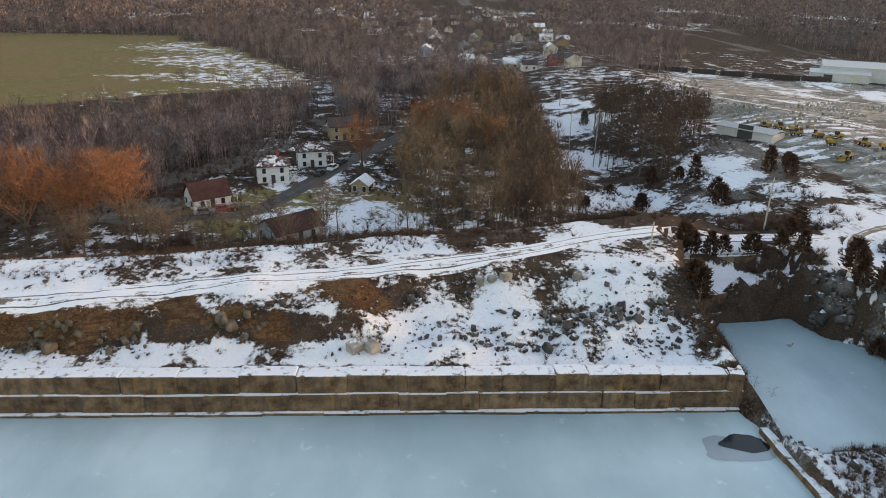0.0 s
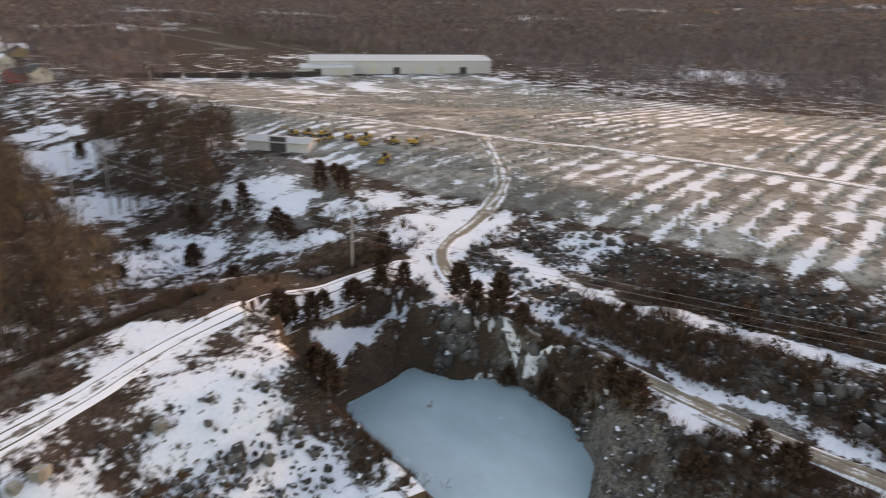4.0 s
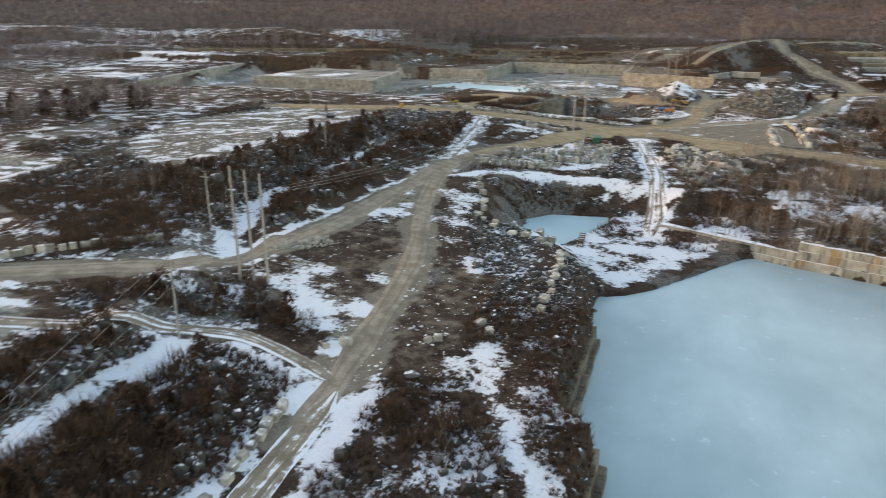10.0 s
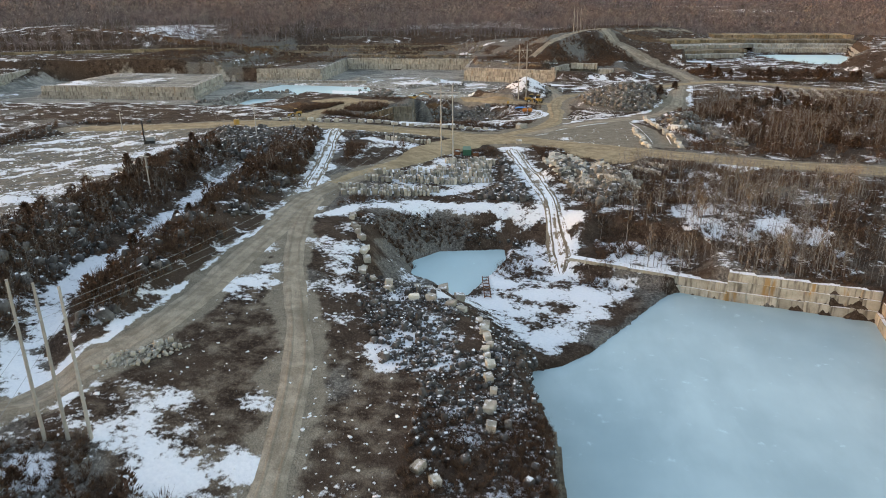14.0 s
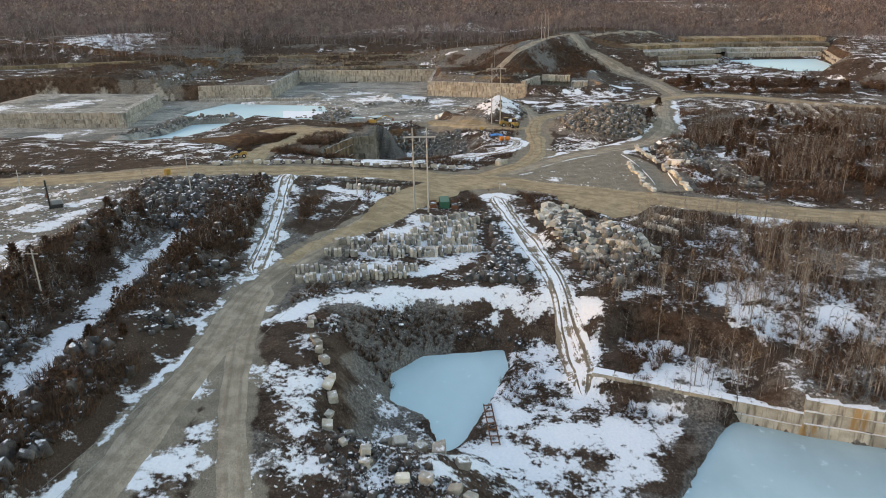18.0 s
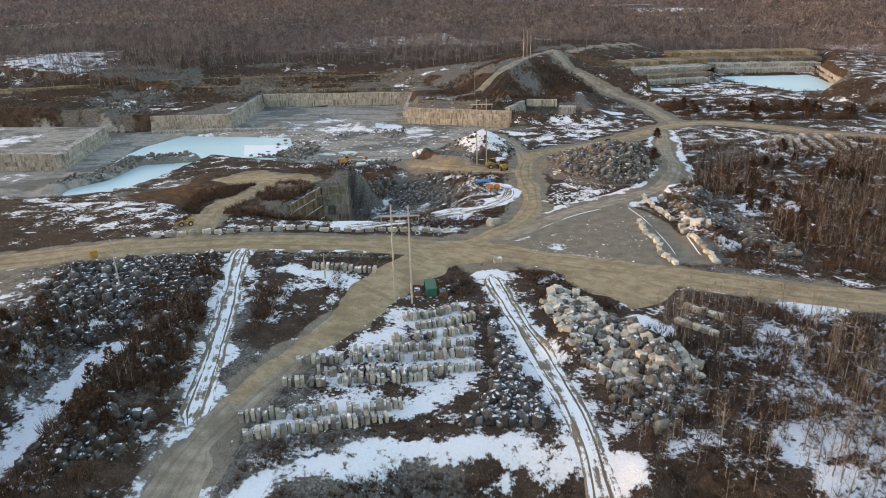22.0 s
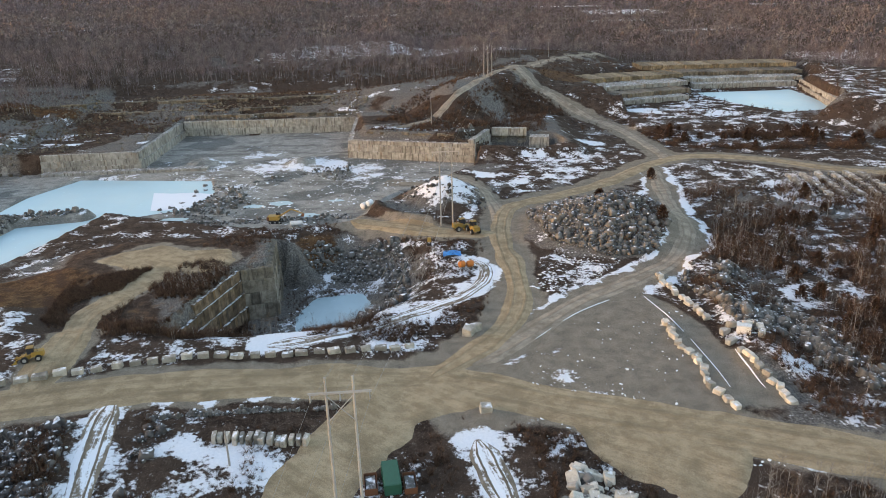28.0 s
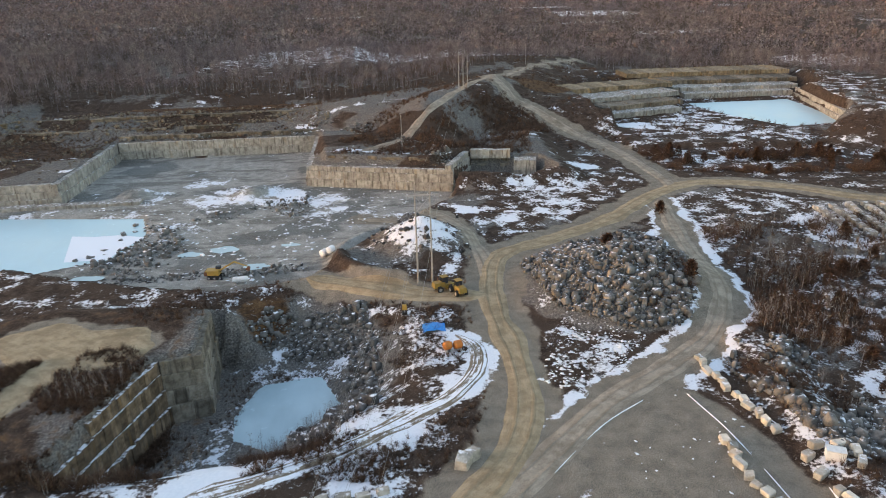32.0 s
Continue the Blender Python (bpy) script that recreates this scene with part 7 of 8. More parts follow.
h_frame(91.6, -186.8, 3, 21.5, "tall two-pole wooden pylon with cross braces")
h_frame(73.8, -308.2, 3, 24.5, "tall two-pole wooden pylon beside a mound")
three_pole(112.3, -37, 20, 18.5, "three tall grey wooden poles in a row", 2.3)
three_pole(44, -497, 40, 17, "three wooden poles on the hilltop")
single_pole(76, -430, 13, "single bare pole on the hill", False)
for p_ in ((47.6, 188, 17), (56.8, 194.3, 17), (68, 290, 17), (71, 345, 17), (68, 118.5, 10), (40, 101, 5), (109, -16, 11), (136, -55, 11), (150, -183, 11), (148, -118, 10), (-13, -634, 13), (-70, -771, 14), (150, 402, 15), (110, -196, 6), (186, -170, 9)):
    single_pole(p_[0], p_[1], p_[2], "weathered grey wooden utility pole", p_[2] > 8, lrng.uniform(-0.02, 0.02))


def wire(a, b, sag):
    s = Shape()
    a, b = Vector(a), Vector(b)
    side = (b - a).cross(Vector((0, 0, 1))).normalized() * 0.016
    for i in range(17):
        q = a.lerp(b, i / 16) - Vector((0, 0, sag * 4 * (i / 16) * (1 - i / 16)))
        s.v += [tuple(q - side), tuple(q + side), tuple(q + Vector((0, 0, 0.028)))]
    s.f = [(3 * i + j, 3 * i + (j + 1) % 3, 3 * i + 3 + (j + 1) % 3, 3 * i + 3 + j) for i in range(16) for j in range(3)]
    ob = new("power_wire", s.data("power_wire", WIRE))
    return tagged(ob, "thin grey power wire sagging between pylons", "wire", "power wires")


def arm_points(x, y, rz, h, arm, dz):
    c = Matrix.Rotation(radians(rz), 3, "Z")
    z = float(height(x, y))
    return [Vector((x, y, z + h - dz)) + c @ Vector((s * arm, 0, 0)) for s in (-1, 0, 1)]


T1, T2, T3, T4 = arm_points(112.3, -37, 20, 18.5, 2.3, 4), arm_points(91.6, -186.8, 3, 21.5, 3.8, 3.4), arm_points(73.8, -308.2, 3, 24.5, 3.8, 3.4), arm_points(44, -497, 40, 17, 3, 4)
for A_, B_ in ((T1, T2), (T2, T3), (T3, T4)):
    for a_, b_ in zip(A_, B_):
        wire(a_, b_, 4.5)
for s_ in (-1.7, 1.7):
    wire((91.6 + s_, -186.8, height(91.6, -186.8) + 21.4), (73.8 + s_, -308.2, height(73.8, -308.2) + 24.4), 3)
T5 = [Vector((x, 188 + (x - 47.6) * 0.7, -6 + 15.8)) for x in (46, 48, 50)]
for a_, b_ in zip(T1, T5):
    wire(a_, b_, 5)

# ---- buildings ----
def window(parent, x, y, z, w, h, face):
    """A framed pane on a wall; face: the wall's outward axis."""
    n = {"x": (0.05, w, h), "y": (w, 0.05, h)}[face[-1]]
    s = -1 if face[0] == "-" else 1
    off = (0.04 * s, 0, 0) if face[-1] == "x" else (0, 0.04 * s, 0)
    f = tuple(a + (0.16 if a != 0.05 else 0.0) for a in n)
    frame_ = part("window", Shape().box((x + off[0], y + off[1], z), f), TRIM, parent)
    part("pane", Shape().box((x + off[0] * 2, y + off[1] * 2, z), n), GLASS, frame_)


def house(name, label, x, y, rz, size, wall, roof, rise, storeys=2, snow=0, porch=False, chimney=False, hip=False):
    w, d, h = size
    ob = thing(name, label, "house", at=on(x, y, -0.2), rz=rz)
    body = Shape().box((0, 0, h / 2), (w, d, h))
    if hip:
        X, Y, k = w / 2 + 0.5, d / 2 + 0.5, w * 0.14
        cap = Shape().add([(-X, -Y, h), (X, -Y, h), (X, Y, h), (-X, Y, h), (-X, -Y, h + 0.2), (X, -Y, h + 0.2), (X, Y, h + 0.2), (-X, Y, h + 0.2), (-k, 0, h + rise), (k, 0, h + rise)],
                          [(3, 2, 1, 0), (0, 1, 5, 4), (1, 2, 6, 5), (2, 3, 7, 6), (3, 0, 4, 7), (4, 5, 9, 8), (5, 6, 9), (6, 7, 8, 9), (7, 4, 8)])
        snow = 0
    else:
        body.add([(-w / 2, -d / 2, h), (-w / 2, d / 2, h), (-w / 2, 0, h + rise * 0.98), (w / 2, -d / 2, h), (w / 2, d / 2, h), (w / 2, 0, h + rise * 0.98)], [(0, 1, 2), (3, 5, 4), (0, 2, 5, 3), (2, 1, 4, 5)])
        cap = Shape().gable((0, 0, h), (w, d), rise)
    part("wall", body, wall, ob)
    r = part("roof", cap, roof, ob)
    if hip:
        part("dormer", Shape().box((0, -d * 0.3, h + rise * 0.5), (1.6, 1.6, 1.0)), wall, r)
    if snow:
        part("snow_cover", Shape().gable((0, 0, h + 0.2), (w * 0.9, d * 0.5), rise * 0.55, 0.1, 0.08 + rise * 0.42), ROOF_SNOW, r, "patch of snow")
    if chimney:
        part("chimney", Shape().box((w * 0.2, 0, h + rise + 0.3), (0.6, 0.6, 1.6)), BRICK_RED, r)
    for k in range(storeys):
        z = h * (k + 0.55) / storeys
        for s in (-1, 1):
            for q in (-0.28, 0.28):
                window(ob, q * w, s * d / 2, z, 0.9, 1.3, ("-" if s < 0 else "+") + "y")
                window(ob, s * w / 2, q * d, z, 0.9, 1.3, ("-" if s < 0 else "+") + "x")
    part("door", Shape().box((0, -d / 2 - 0.04, 1.25), (1.0, 0.08, 2.1)), ROOF_DARK, ob)
    if porch:
        p = part("porch", Shape().box((w / 2 + 1.1, 0, 2.75), (2.4, d * 0.6, 0.2)), roof, ob)
        for s in (-1, 1):
            part("porch_post", Shape().box((w / 2 + 2.1, s * d * 0.27, 1.35), (0.16, 0.16, 2.7)), TRIM, p)
    return ob


house("farmhouse", "white two-storey farmhouse with hipped maroon roof and dormer", -31.5, 177, 12, (7.8, 7.2, 4.4), WHITE, ROOF_SPECK, 2.1, 2, 1, True, True, True)
house("farmhouse", "white two-storey house with hipped snow-flecked roof and porch", -23.5, 193, 12, (7.6, 7.2, 4.5), WHITE, ROOF_SPECK, 2.1, 2, 1, True, False, True)
house("cottage", "cream cottage with steep snow-flecked maroon roof", -43, 157, 35, (8.5, 6, 2.8), WHITE, ROOF_SPECK, 3.0, 1, 0, True)
house("barn", "low pale barn with broad maroon roof", -21.5, 136, 40, (10.5, 8, 2.5), BLUE_SIDING, ROOF_RED, 2.2, 1)
house("garage", "small garage with snow-covered roof", -8.2, 167, 75, (4.6, 4.2, 2.3), TIMBER, ROOF_SNOW, 1.5, 1, 1)
house("shed", "weathered grey shed with rusty roof", -56.5, 117, 25, (3.6, 2.8, 2.2), POLE, RUST, 1.0, 1)
house("brick_house", "brown house among bare trees", -17, 226, 12, (9, 8, 4.5), TIMBER, ROOF_DARK, 2.2, 2)

trng = random.Random(8)
town = []
WALLS = [WHITE, CREAM, WHITE, BLUE_SIDING, TIMBER, METAL_SHED]
for i in range(74):
    for _ in range(30):
        s = trng.random() ** 0.8
        yy = 352 + s * 560
        xx = 62 + s * 20 + trng.uniform(-1, 1) * (34 + s * 95) - s * s * 60
        if all(math.hypot(xx - a, yy - b) > 13 + s * 6 for a, b in town) and abs(xx - (80 + (yy - 352) * 0.03)) > 5:
            break
    town.append((xx, yy))
    w = WALLS[i % 6]
    roof = ROOF_SNOW if trng.random() < 0.35 else (ROOF_DARK if trng.random() < 0.8 else ROOF_RED)
    ob = thing("town_house", "small town house with pitched roof, far off", "house", "houses of the town", at=on(xx, yy, -0.3), rz=trng.choice((0, 90)) + trng.uniform(-8, 8))
    a_, b_, h_, r_ = trng.uniform(8, 12), trng.uniform(7, 9), trng.uniform(3, 5.2), trng.uniform(1.8, 2.8)
    part("wall", Shape().box((0, 0, h_ / 2), (a_, b_, h_)).add([(-a_ / 2, -b_ / 2, h_), (-a_ / 2, b_ / 2, h_), (-a_ / 2, 0, h_ + r_), (a_ / 2, -b_ / 2, h_), (a_ / 2, b_ / 2, h_), (a_ / 2, 0, h_ + r_)], [(0, 1, 2), (3, 5, 4)]), w, ob)
    part("roof", Shape().gable((0, 0, h_), (a_, b_), r_), roof, ob)
    for s in (-1, 1):
        for q in (-0.25, 0.25):
            part("window", Shape().box((q * a_, s * (b_ / 2 + 0.03), h_ * 0.55), (1.1, 0.08, 1.3)), GLASS, ob)
house("red_barn", "red barn with grey roof at the edge of town", 91, 402, 20, (9, 8, 4), BRICK_RED, ROOF_DARK, 2.2, 1)


def long_hall(name, label, A, B, depth, h):
    A, B = Vector(A), Vector(B)
    d = B - A
    ob = thing(name, label, "industrial hall", at=on(*(A + d / 2), -0.4), rz=math.degrees(math.atan2(d.y, d.x)))
    L = d.length
    part("wall", Shape().box((0, 0, h / 2), (L, depth, h)), METAL_SHED, ob)
    part("roof", Shape().gable((0, 0, h), (L, depth), min(2.2, depth * 0.1), 0.5, 0.25), METAL_SHED, ob)
    for i in range(int(L / 14)):
        part("loading_door", Shape().box((-L / 2 + 9 + i * 14, -depth / 2 - 0.05, 2.2), (4.5, 0.15, 4.2)), CREAM if i % 3 else ROOF_DARK, ob)
    return ob


long_hall("long_hall", "long pale metal hall at the far side of the field", (247, 404), (345, 352), 26, 8)
long_hall("side_hall", "low metal hall with snowy roof", (236, 396), (262, 382), 14, 5)
long_hall("yard_shed", "low grey metal shed beside yellow machines", (98, 204), (108, 190), 7, 2.8)


def freight_car(x, y, rz):
    ob = thing("stacked_stone_wall", "dark row of stacked stone slabs on the field", "stone stack", "dark stacks on the field", at=on(x, y, -0.2), rz=rz)
    for i in range(12):
        part("slab", Shape().box((i * 1.1 - 6.1, trng.uniform(-.3, .3), 1.5), (1.0, 2.4, 3.0 + trng.uniform(-.4, .4))), FREIGHT, ob)


for q_ in np.linspace(0, 1, 4):
    freight_car(153 + 41 * q_, 426 - 23 * q_, -29)
for q_ in (0.1, 0.5, 0.95):
    freight_car(206 + 28 * q_, 396 - 12 * q_, -23)

# ---- vehicles and machines ----
def wheel(parent, x, y, r, w, face="y"):
    o = part("wheel", Shape().tube((x, y - w / 2, r), (x, y + w / 2, r), r, r, 14), RUBBER, parent)
    part("rim", Shape().tube((x, y - w / 2 - 0.02, r), (x, y + w / 2 + 0.02, r), r * 0.55, r * 0.55, 10), STEEL, o)


def car(x, y, rz, paint, label):
    ob = thing("parked_car", label, "car", "cars by the houses", at=on(x, y, 0.02), rz=rz)
    part("body", Shape().box((0, 0, 0.62), (4.4, 1.75, 0.62), top=0.96), paint, ob)
    c = part("cabin", Shape().box((-0.2, 0, 1.2), (2.5, 1.6, 0.62), top=0.78), GLASS, ob)
    part("roof", Shape().box((-0.2, 0, 1.53), (1.9, 1.25, 0.06)), paint, c)
    for i in (-1.35, 1.35):
        for j in (-0.8, 0.8):
            wheel(ob, i, j, 0.33, 0.22)
    for j in (-0.6, 0.6):
        part("headlight", Shape().box((2.19, j, 0.7), (0.06, 0.3, 0.16)), TRIM, ob)


for c_ in ((-42, 149.5, 20, CAR_GREY, "silver-grey parked car on the drive"), (-38.5, 151.5, 25, CAR_RED, "red parked car beside a silver one"), (-35, 153, 30, CAR_DARK, "dark parked car on the drive"), (-20, 181, 70, CAR_DARK, "dark parked car beside the road"), (-17, 187, 70, WHITE, "white parked car beside the road"), (-15, 193, 70, CAR_DARK, "dark pickup beside the farmhouse"), (-80, -786, 0, WHITE, "white vehicle on the far hill road")):
    car(*c_)


def loader(x, y, rz, label, paint=YELLOW, k=1.0):
    """A wheel loader with its bucket on the ground."""
    ob = thing("wheel_loader", label, "loader", "yellow machines", at=on(x, y, 0.05), rz=rz)
    part("rear_body", Shape().box((-1.5, 0, 1.75), (2.8, 1.9, 1.2), top=0.92), paint, ob)
    part("front_frame", Shape().box((1.1, 0, 1.2), (2.0, 1.3, 0.8)), paint, ob)
    cab = part("cab", Shape().box((-0.1, 0, 2.75), (1.5, 1.5, 1.5), top=0.9), GLASS, ob)
    part("cab_roof", Shape().box((-0.1, 0, 3.55), (1.6, 1.6, 0.12)), paint, cab)
    for s in (-1, 1):
        part("arm", Shape().tube((1.0, s * 0.55, 1.7), (3.4, s * 0.55, 0.7), 0.16), paint, ob)
    part("bucket", Shape().add([(3.2, -1.4, 0.05), (4.6, -1.4, 0.05), (3.2, -1.4, 1.1), (3.2, 1.4, 0.05), (4.6, 1.4, 0.05), (3.2, 1.4, 1.1), (3.0, -1.4, 0.5), (3.0, 1.4, 0.5)], [(0, 1, 4, 3), (0, 6, 2, 1), (3, 4, 5, 7), (0, 3, 7, 6), (6, 7, 5, 2)]), paint, ob)
    for i in (-1.6, 1.4):
        for j in (-1.15, 1.15):
            wheel(ob, i, j, 0.8, 0.6)
    part("exhaust", Shape().tube((-1.6, 0.4, 2.3), (-1.6, 0.4, 3.2), 0.07), RUST, ob)
    ob.scale = (k, k, k)
    return ob


def excavator(x, y, rz, label, reach=8.0):
    ob = thing("excavator", label, "excavator", "yellow machines", at=on(x, y, 0.05), rz=rz)
    for s in (-1, 1):
        t = part("track", Shape().box((0, s * 1.2, 0.45), (4.2, 0.6, 0.9), top=0.86), RUBBER, ob)
        for i in (-1.5, 0, 1.5):
            part("roller", Shape().tube((i, s * 1.2 - 0.33, 0.45), (i, s * 1.2 + 0.33, 0.45), 0.3, 0.3, 8), STEEL, t)
    part("house", Shape().box((-0.6, 0, 1.75), (3.6, 2.5, 1.3), top=0.95), YELLOW, ob)
    part("counterweight", Shape().box((-2.3, 0, 1.6), (0.8, 2.5, 1.1)), RUST, ob)
    part("cab", Shape().box((0.7, 0.75, 2.4), (1.4, 0.95, 1.5), top=0.9), GLASS, ob)
    part("boom", Shape().tube((0.9, -0.2, 2.0), (reach * 0.6, -0.2, 4.6), 0.3, 0.22), YELLOW, ob)
    part("stick", Shape().tube((reach * 0.6, -0.2, 4.6), (reach, -0.2, 3.2), 0.22, 0.15), YELLOW, ob)
    part("bucket", Shape().box((reach, -0.2, 2.7), (1.0, 1.0, 1.0), top=0.7, ry=25), RUST, ob)
    return ob


loader(66.5, -301.5, -70, "yellow wheel loader parked by the mound")
loader(69.5, -304, 200, "muddy yellow loader behind another")
excavator(128.8, -329, 175, "yellow excavator with boom stretched over the quarry floor", 9)
loader(152, -224, 20, "yellow loader beside the earth mound", YELLOW, 0.75)
for i, (x, y) in enumerate(((112, 206), (114, 201), (116, 197), (114, 192), (118, 188), (121, 184), (117, 179), (123, 175), (126, 170), (113, 166))):
    (loader if i % 2 else excavator)(x, y, trng.uniform(0, 360), "yellow machine parked at the field edge").scale = (0.65, 0.65, 0.65)


ob = thing("drill_rig", "dark tracked drill rig with a tall mast", "drill rig", at=on(177.5, -169.3, 0.05), rz=30)
for s_ in (-1, 1):
    part("track", Shape().box((0, s_ * 0.9, 0.4), (3.0, 0.5, 0.8), top=0.85), RUBBER, ob)
part("body", Shape().box((-0.3, 0, 1.3), (2.4, 1.5, 1.1), top=0.9), CAR_GREY, ob)
part("mast", Shape().box((1.3, 0, 3.6), (0.4, 0.5, 6.4)), CAR_DARK, ob)
part("drill_head", Shape().box((1.65, 0, 3.0), (0.4, 0.6, 0.9)), RUST, ob)


def tank(x, y, rz, r, L, paint, label, dz=0.0):
    ob = thing("tank", label, "tank", at=on(x, y, dz), rz=rz)
    part("drum", Shape().tube((-L / 2, 0, r + 0.4), (L / 2, 0, r + 0.4), r, r, 14), paint, ob)
    for s in (-1, 1):
        part("cap", Shape().tube((s * L / 2, 0, r + 0.4), (s * (L / 2 + 0.3), 0, r + 0.4), r, r * 0.6, 14), paint, ob)
        part("saddle", Shape().box((s * L * 0.3, 0, 0.25), (0.3, r * 1.7, 0.6)), STEEL, ob)


tank(121.5, -324.5, 5, 0.75, 3.4, WHITE, "white fuel tank on the quarry floor")
tank(101, -340.5, 60, 1.0, 1.9, WHITE, "white mixer drum parked beside another")
tank(99, -340.2, 60, 1.0, 1.9, WHITE, "grey-white mixer drum by the ramp")
for x, y, lab in ((71.3, -274.5, "orange drum on the snowy ledge"), (69.2, -274.8, "second orange drum on the ledge")):
    tank(x, y, 20, 0.85, 1.2, ORANGE, lab)
ob = thing("light_tower", "small yellow light tower by the pit", "light tower", at=on(79.3, -292.6))
part("base", Shape().box((0, 0, 0.4), (1.2, 0.9, 0.5)), RUBBER, ob)
part("mast", Shape().tube((0, 0, 0.6), (0, 0, 1.4), 0.1), STEEL, ob)
part("head", Shape().box((0, 0, 1.9), (1.1, 0.9, 1.1), top=0.8), YELLOW, ob)
ob = thing("yellow_tank", "yellow tank on a post beside the haul road", "tank", at=on(162.5, -197))
part("post", Shape().box((0, 0, 0.5), (0.5, 0.5, 1.2)), STEEL, ob)
part("drum", Shape().tube((0, 0, 1.0), (0, 0, 2.6), 0.9, 0.9, 12), YELLOW, ob)
ob = thing("tarpaulin", "bright blue tarpaulin over a heap", "tarpaulin", at=on(73.4, -284.0))
me = Shape()
for i in range(7):
    for j in range(6):
        x, y = (i - 3) * 0.8, (j - 2.5) * 0.75
        me.v.append((x, y, 0.9 - 0.07 * (x * x + y * y) + 0.1 * math.sin(3 * x + 2 * y)))
me.f = [(i * 6 + j, i * 6 + j + 6, i * 6 + j + 7, i * 6 + j + 1) for i in range(6) for j in range(5)]
part("sheet", me, BLUE, ob)
part("heap", Shape().box((0, 0, 0.3), (3.6, 2.8, 0.8), top=0.7), GREY_ROCK, ob)


def dumpster(x, y, rz):
    ob = thing("dumpster", "green steel roll-off dumpster beside rusty bins", "dumpster", at=on(x, y, 0.05), rz=rz)
    L, W, H = 5.6, 2.3, 1.7
    for s in (-1, 1):
        sd = part("side", Shape().box((0, s * W / 2, H / 2 + 0.2), (L, 0.1, H)), GREEN, ob)
        for i in range(6):
            part("rib", Shape().box((-L / 2 + 0.5 + i * 0.92, s * (W / 2 + 0.09), H / 2 + 0.2), (0.12, 0.1, H)), GREEN, sd)
        part("end", Shape().box((s * L / 2, 0, H / 2 + 0.2), (0.1, W, H)), GREEN, ob)
        part("rail", Shape().box((0, s * 0.6, 0.1), (L, 0.15, 0.2)), RUST, ob)
    part("cover", Shape().box((0, 0, H + 0.22), (L, W, 0.12), top=0.96), GREEN, ob)
    part("floor", Shape().box((0, 0, 0.25), (L, W, 0.1)), RUST, ob)


dumpster(86.3, -193.5, 98)
for x, y in ((83.6, -192.8), (89.2, -192.5)):
    ob = thing("skip_bin", "brown steel bin full of stone beside a dumpster", "bin", "bins by the dumpster", at=on(x, y), rz=97)
    for s in (-1, 1):
        part("side", Shape().box((0, s * 0.9, 0.55), (3.6, 0.08, 1.1)), RUST, ob)
        part("end", Shape().box((s * 1.8, 0, 0.55), (0.08, 1.8, 1.1)), RUST, ob)
    part("fill", Shape().box((0, 0, 0.45), (3.5, 1.7, 0.8), top=0.8), GREY_ROCK, ob)

ob = thing("white_container", "white box standing in a bay of stone blocks", "container", at=on(17.8, -232.4), rz=-25)
part("body", Shape().box((0, 0, 0.85), (2.6, 1.6, 1.5)), WHITE, ob)
part("lid", Shape().box((0, 0, 1.64), (2.75, 1.75, 0.12)), WHITE, ob)
part("skid", Shape().box((0, 0, 0.06), (2.4, 1.4, 0.14)), TIMBER, ob)
for x, y, a in ((15.0, -230.4, 1.0), (15.6, -234.9, 0.2), (18.6, -235.8, 0.1), (20.8, -234.2, 0.4), (14.2, -233.0, 1.3), (21.2, -230.0, 0.5)):
    set_stone("bay_block", brng.choice(tan_blocks), x, y, (2.2, 1.2, 1.3), a, "tan stone block round the white box", "stone block", "blocks round the white box", 0.05)


for row in ([(32.9, -185), (27.8, -179.3)], [(36.5, -177.6), (31.2, -172.3)]):
    for p, a in along(row, 1.75):
        set_stone("bay_wall_block", brng.choice(tan_blocks), p.x, p.y, (1.7, 1.3, brng.uniform(1.2, 1.4)), a, "yellowish squared stone block walling a bay", "stone block", "blocks walling the dark bay", 0.03)
rubble([(34, -182.5), (30, -178), (31.5, -175.5), (35.5, -179.5)], 260, 0.3, 0.9, DARK_ROCK, "dark stones between the beam stacks")


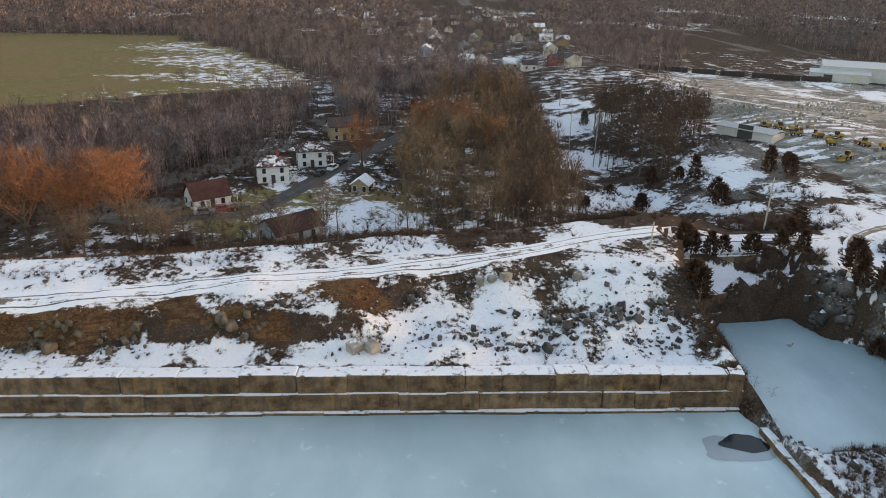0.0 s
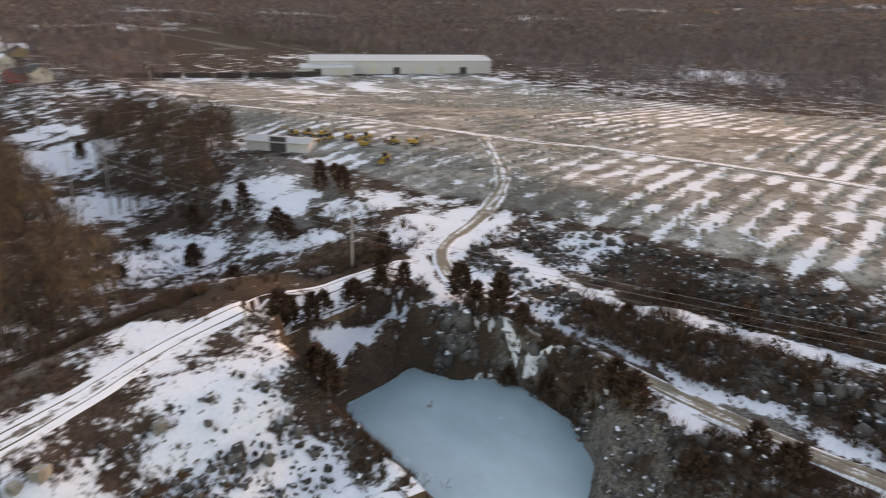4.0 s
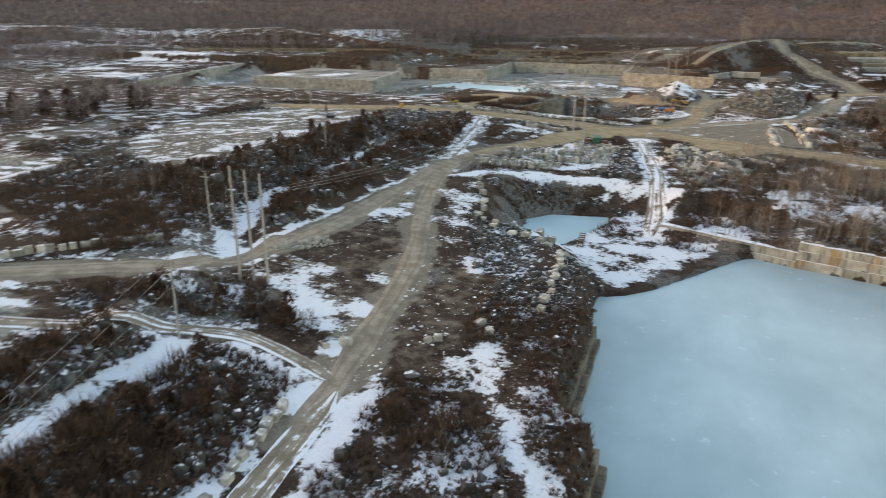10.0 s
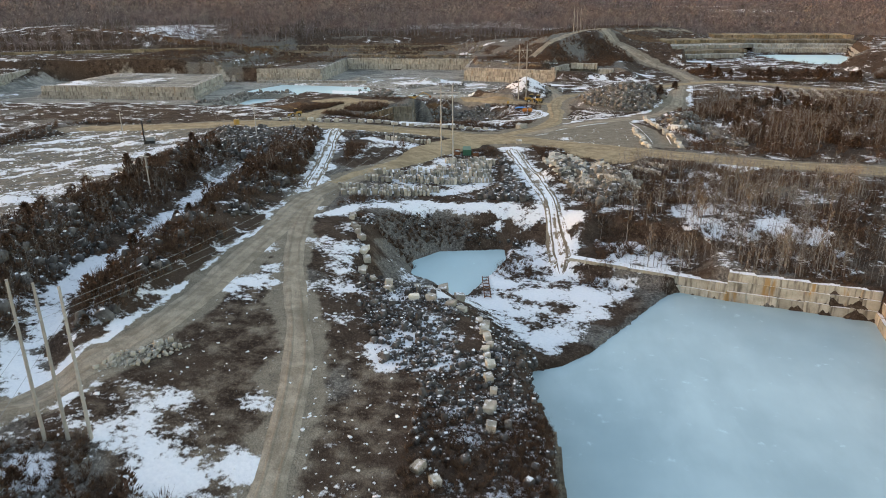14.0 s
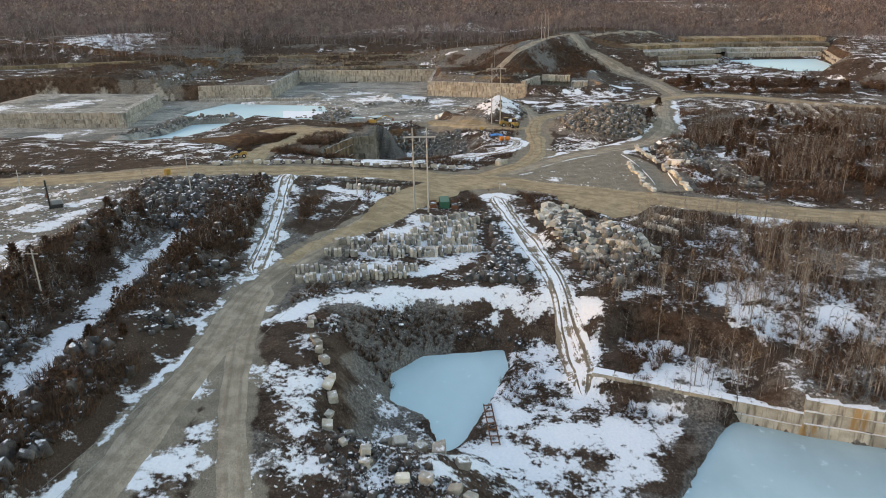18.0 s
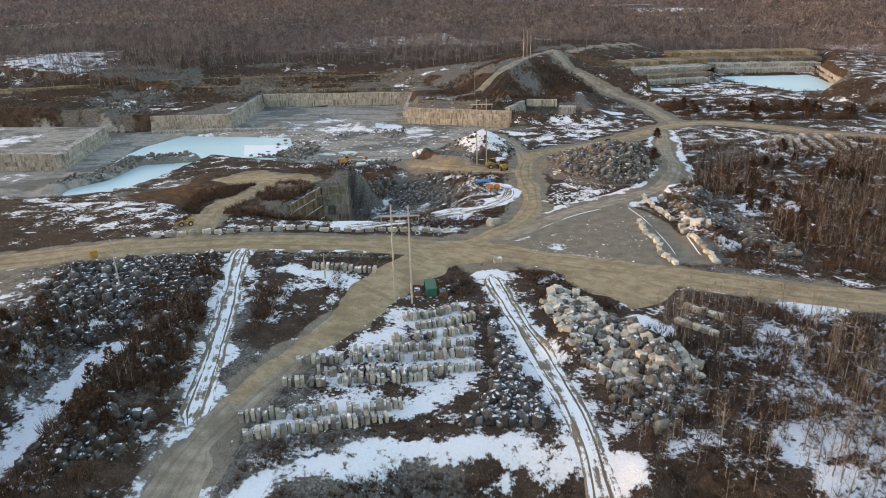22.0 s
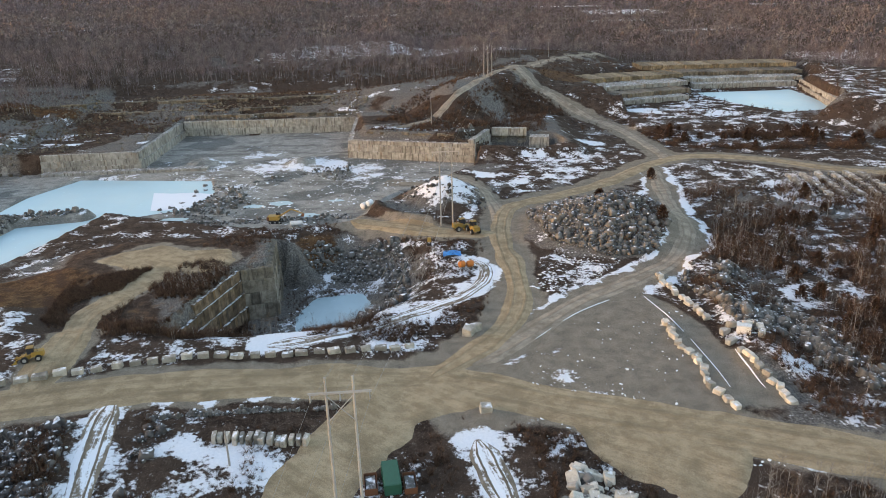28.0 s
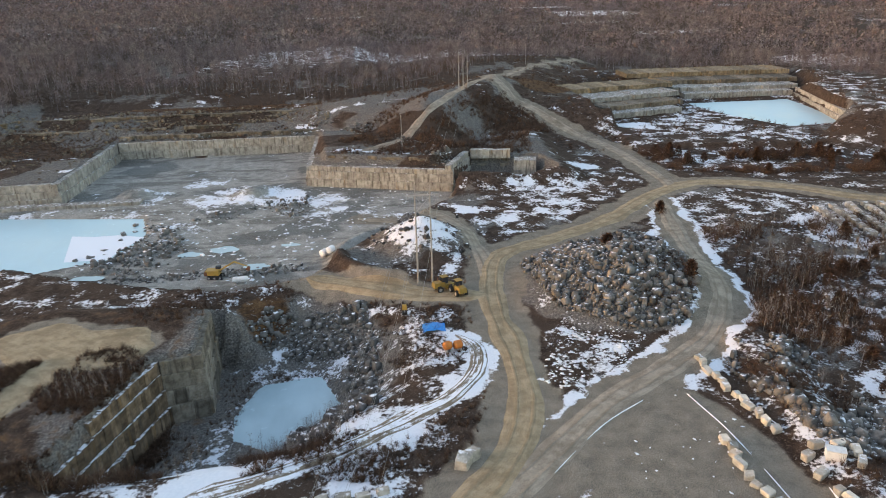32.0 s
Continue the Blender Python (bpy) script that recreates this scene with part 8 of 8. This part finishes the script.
ob = thing("watch_booth", "small cream booth with a dark window on a post", "booth", at=on(73.6, 41.6), rz=185)
part("post", Shape().box((0, 0, 0.9), (0.7, 0.7, 2.0)), POLE, ob)
b_ = part("body", Shape().box((0, 0, 2.7), (2.0, 1.7, 2.0)), CREAM, ob)
part("window", Shape().box((1.02, 0, 2.7), (0.06, 0.6, 0.6)), GLASS, b_)
part("roof", Shape().box((-0.1, 0, 3.85), (2.6, 1.9, 0.3), top=0.75), CREAM, ob)

ob = thing("ladder", "dark timber ladder lying between the pools", "ladder", at=(72.5, -105.5, float(height(72.5, -105.5)) + 0.25), rz=98)
for s in (-1, 1):
    part("rail", Shape().box((0, s * 0.6, 0), (10.5, 0.16, 0.18)), RUST, ob)
for i in range(7):
    part("rung", Shape().box((-4.8 + i * 1.6, 0, 0.05), (0.18, 1.3, 0.14)), RUST, ob)
def melt(name, cx, cy, a, b, z, material, label, category, seed):
    """A flat pool with an uneven rim."""
    r = random.Random(seed)
    P = [(cx + a * math.cos(t) * (1 + 0.16 * math.sin(3 * t + seed) + r.uniform(-.05, .05)), cy + b * math.sin(t) * (1 + 0.2 * math.sin(2 * t + seed) + r.uniform(-.05, .05)), z) for t in np.linspace(0, 2 * math.pi, 41)[:-1]]
    return sheet(name, P, [tuple(range(40))], material, label, category, "structure", False)


melt("thin_ice", 40.6, 67.0, 4.4, 2.9, -7.475, THIN_ICE, "grey thin ice round a hole of open water", "ice", 2)
melt("open_water", 42.0, 67.9, 3.0, 1.6, -7.45, WATER, "dark hole of open water in the ice", "water", 4)

# the low sun on the horizon
disc = Shape()
c_ = Vector((60, 0, 66)) + to_sun.xy.to_3d().normalized() * 4300
sd_ = Vector((0, 0, 1)).cross(to_sun.xy.to_3d()).normalized()
disc.v = [tuple(c_ + sd_ * 90 * math.cos(i * math.pi / 16) + Vector((0, 0, 90 * math.sin(i * math.pi / 16)))) for i in range(32)]
disc.f = [tuple(range(32))]
glow = bpy.data.materials.new("setting_sun")
glow.use_nodes = True
gb = glow.node_tree.nodes["Principled BSDF"]
gb.inputs["Base Color"].default_value = (0, 0, 0, 1)
gb.inputs["Emission Color"].default_value = (1.0, 0.62, 0.12, 1)
gb.inputs["Emission Strength"].default_value = 6
tagged(new("sun_backdrop", disc.data("sun_backdrop", glow)), "low yellow setting sun on the horizon", "sun", kind="structure")
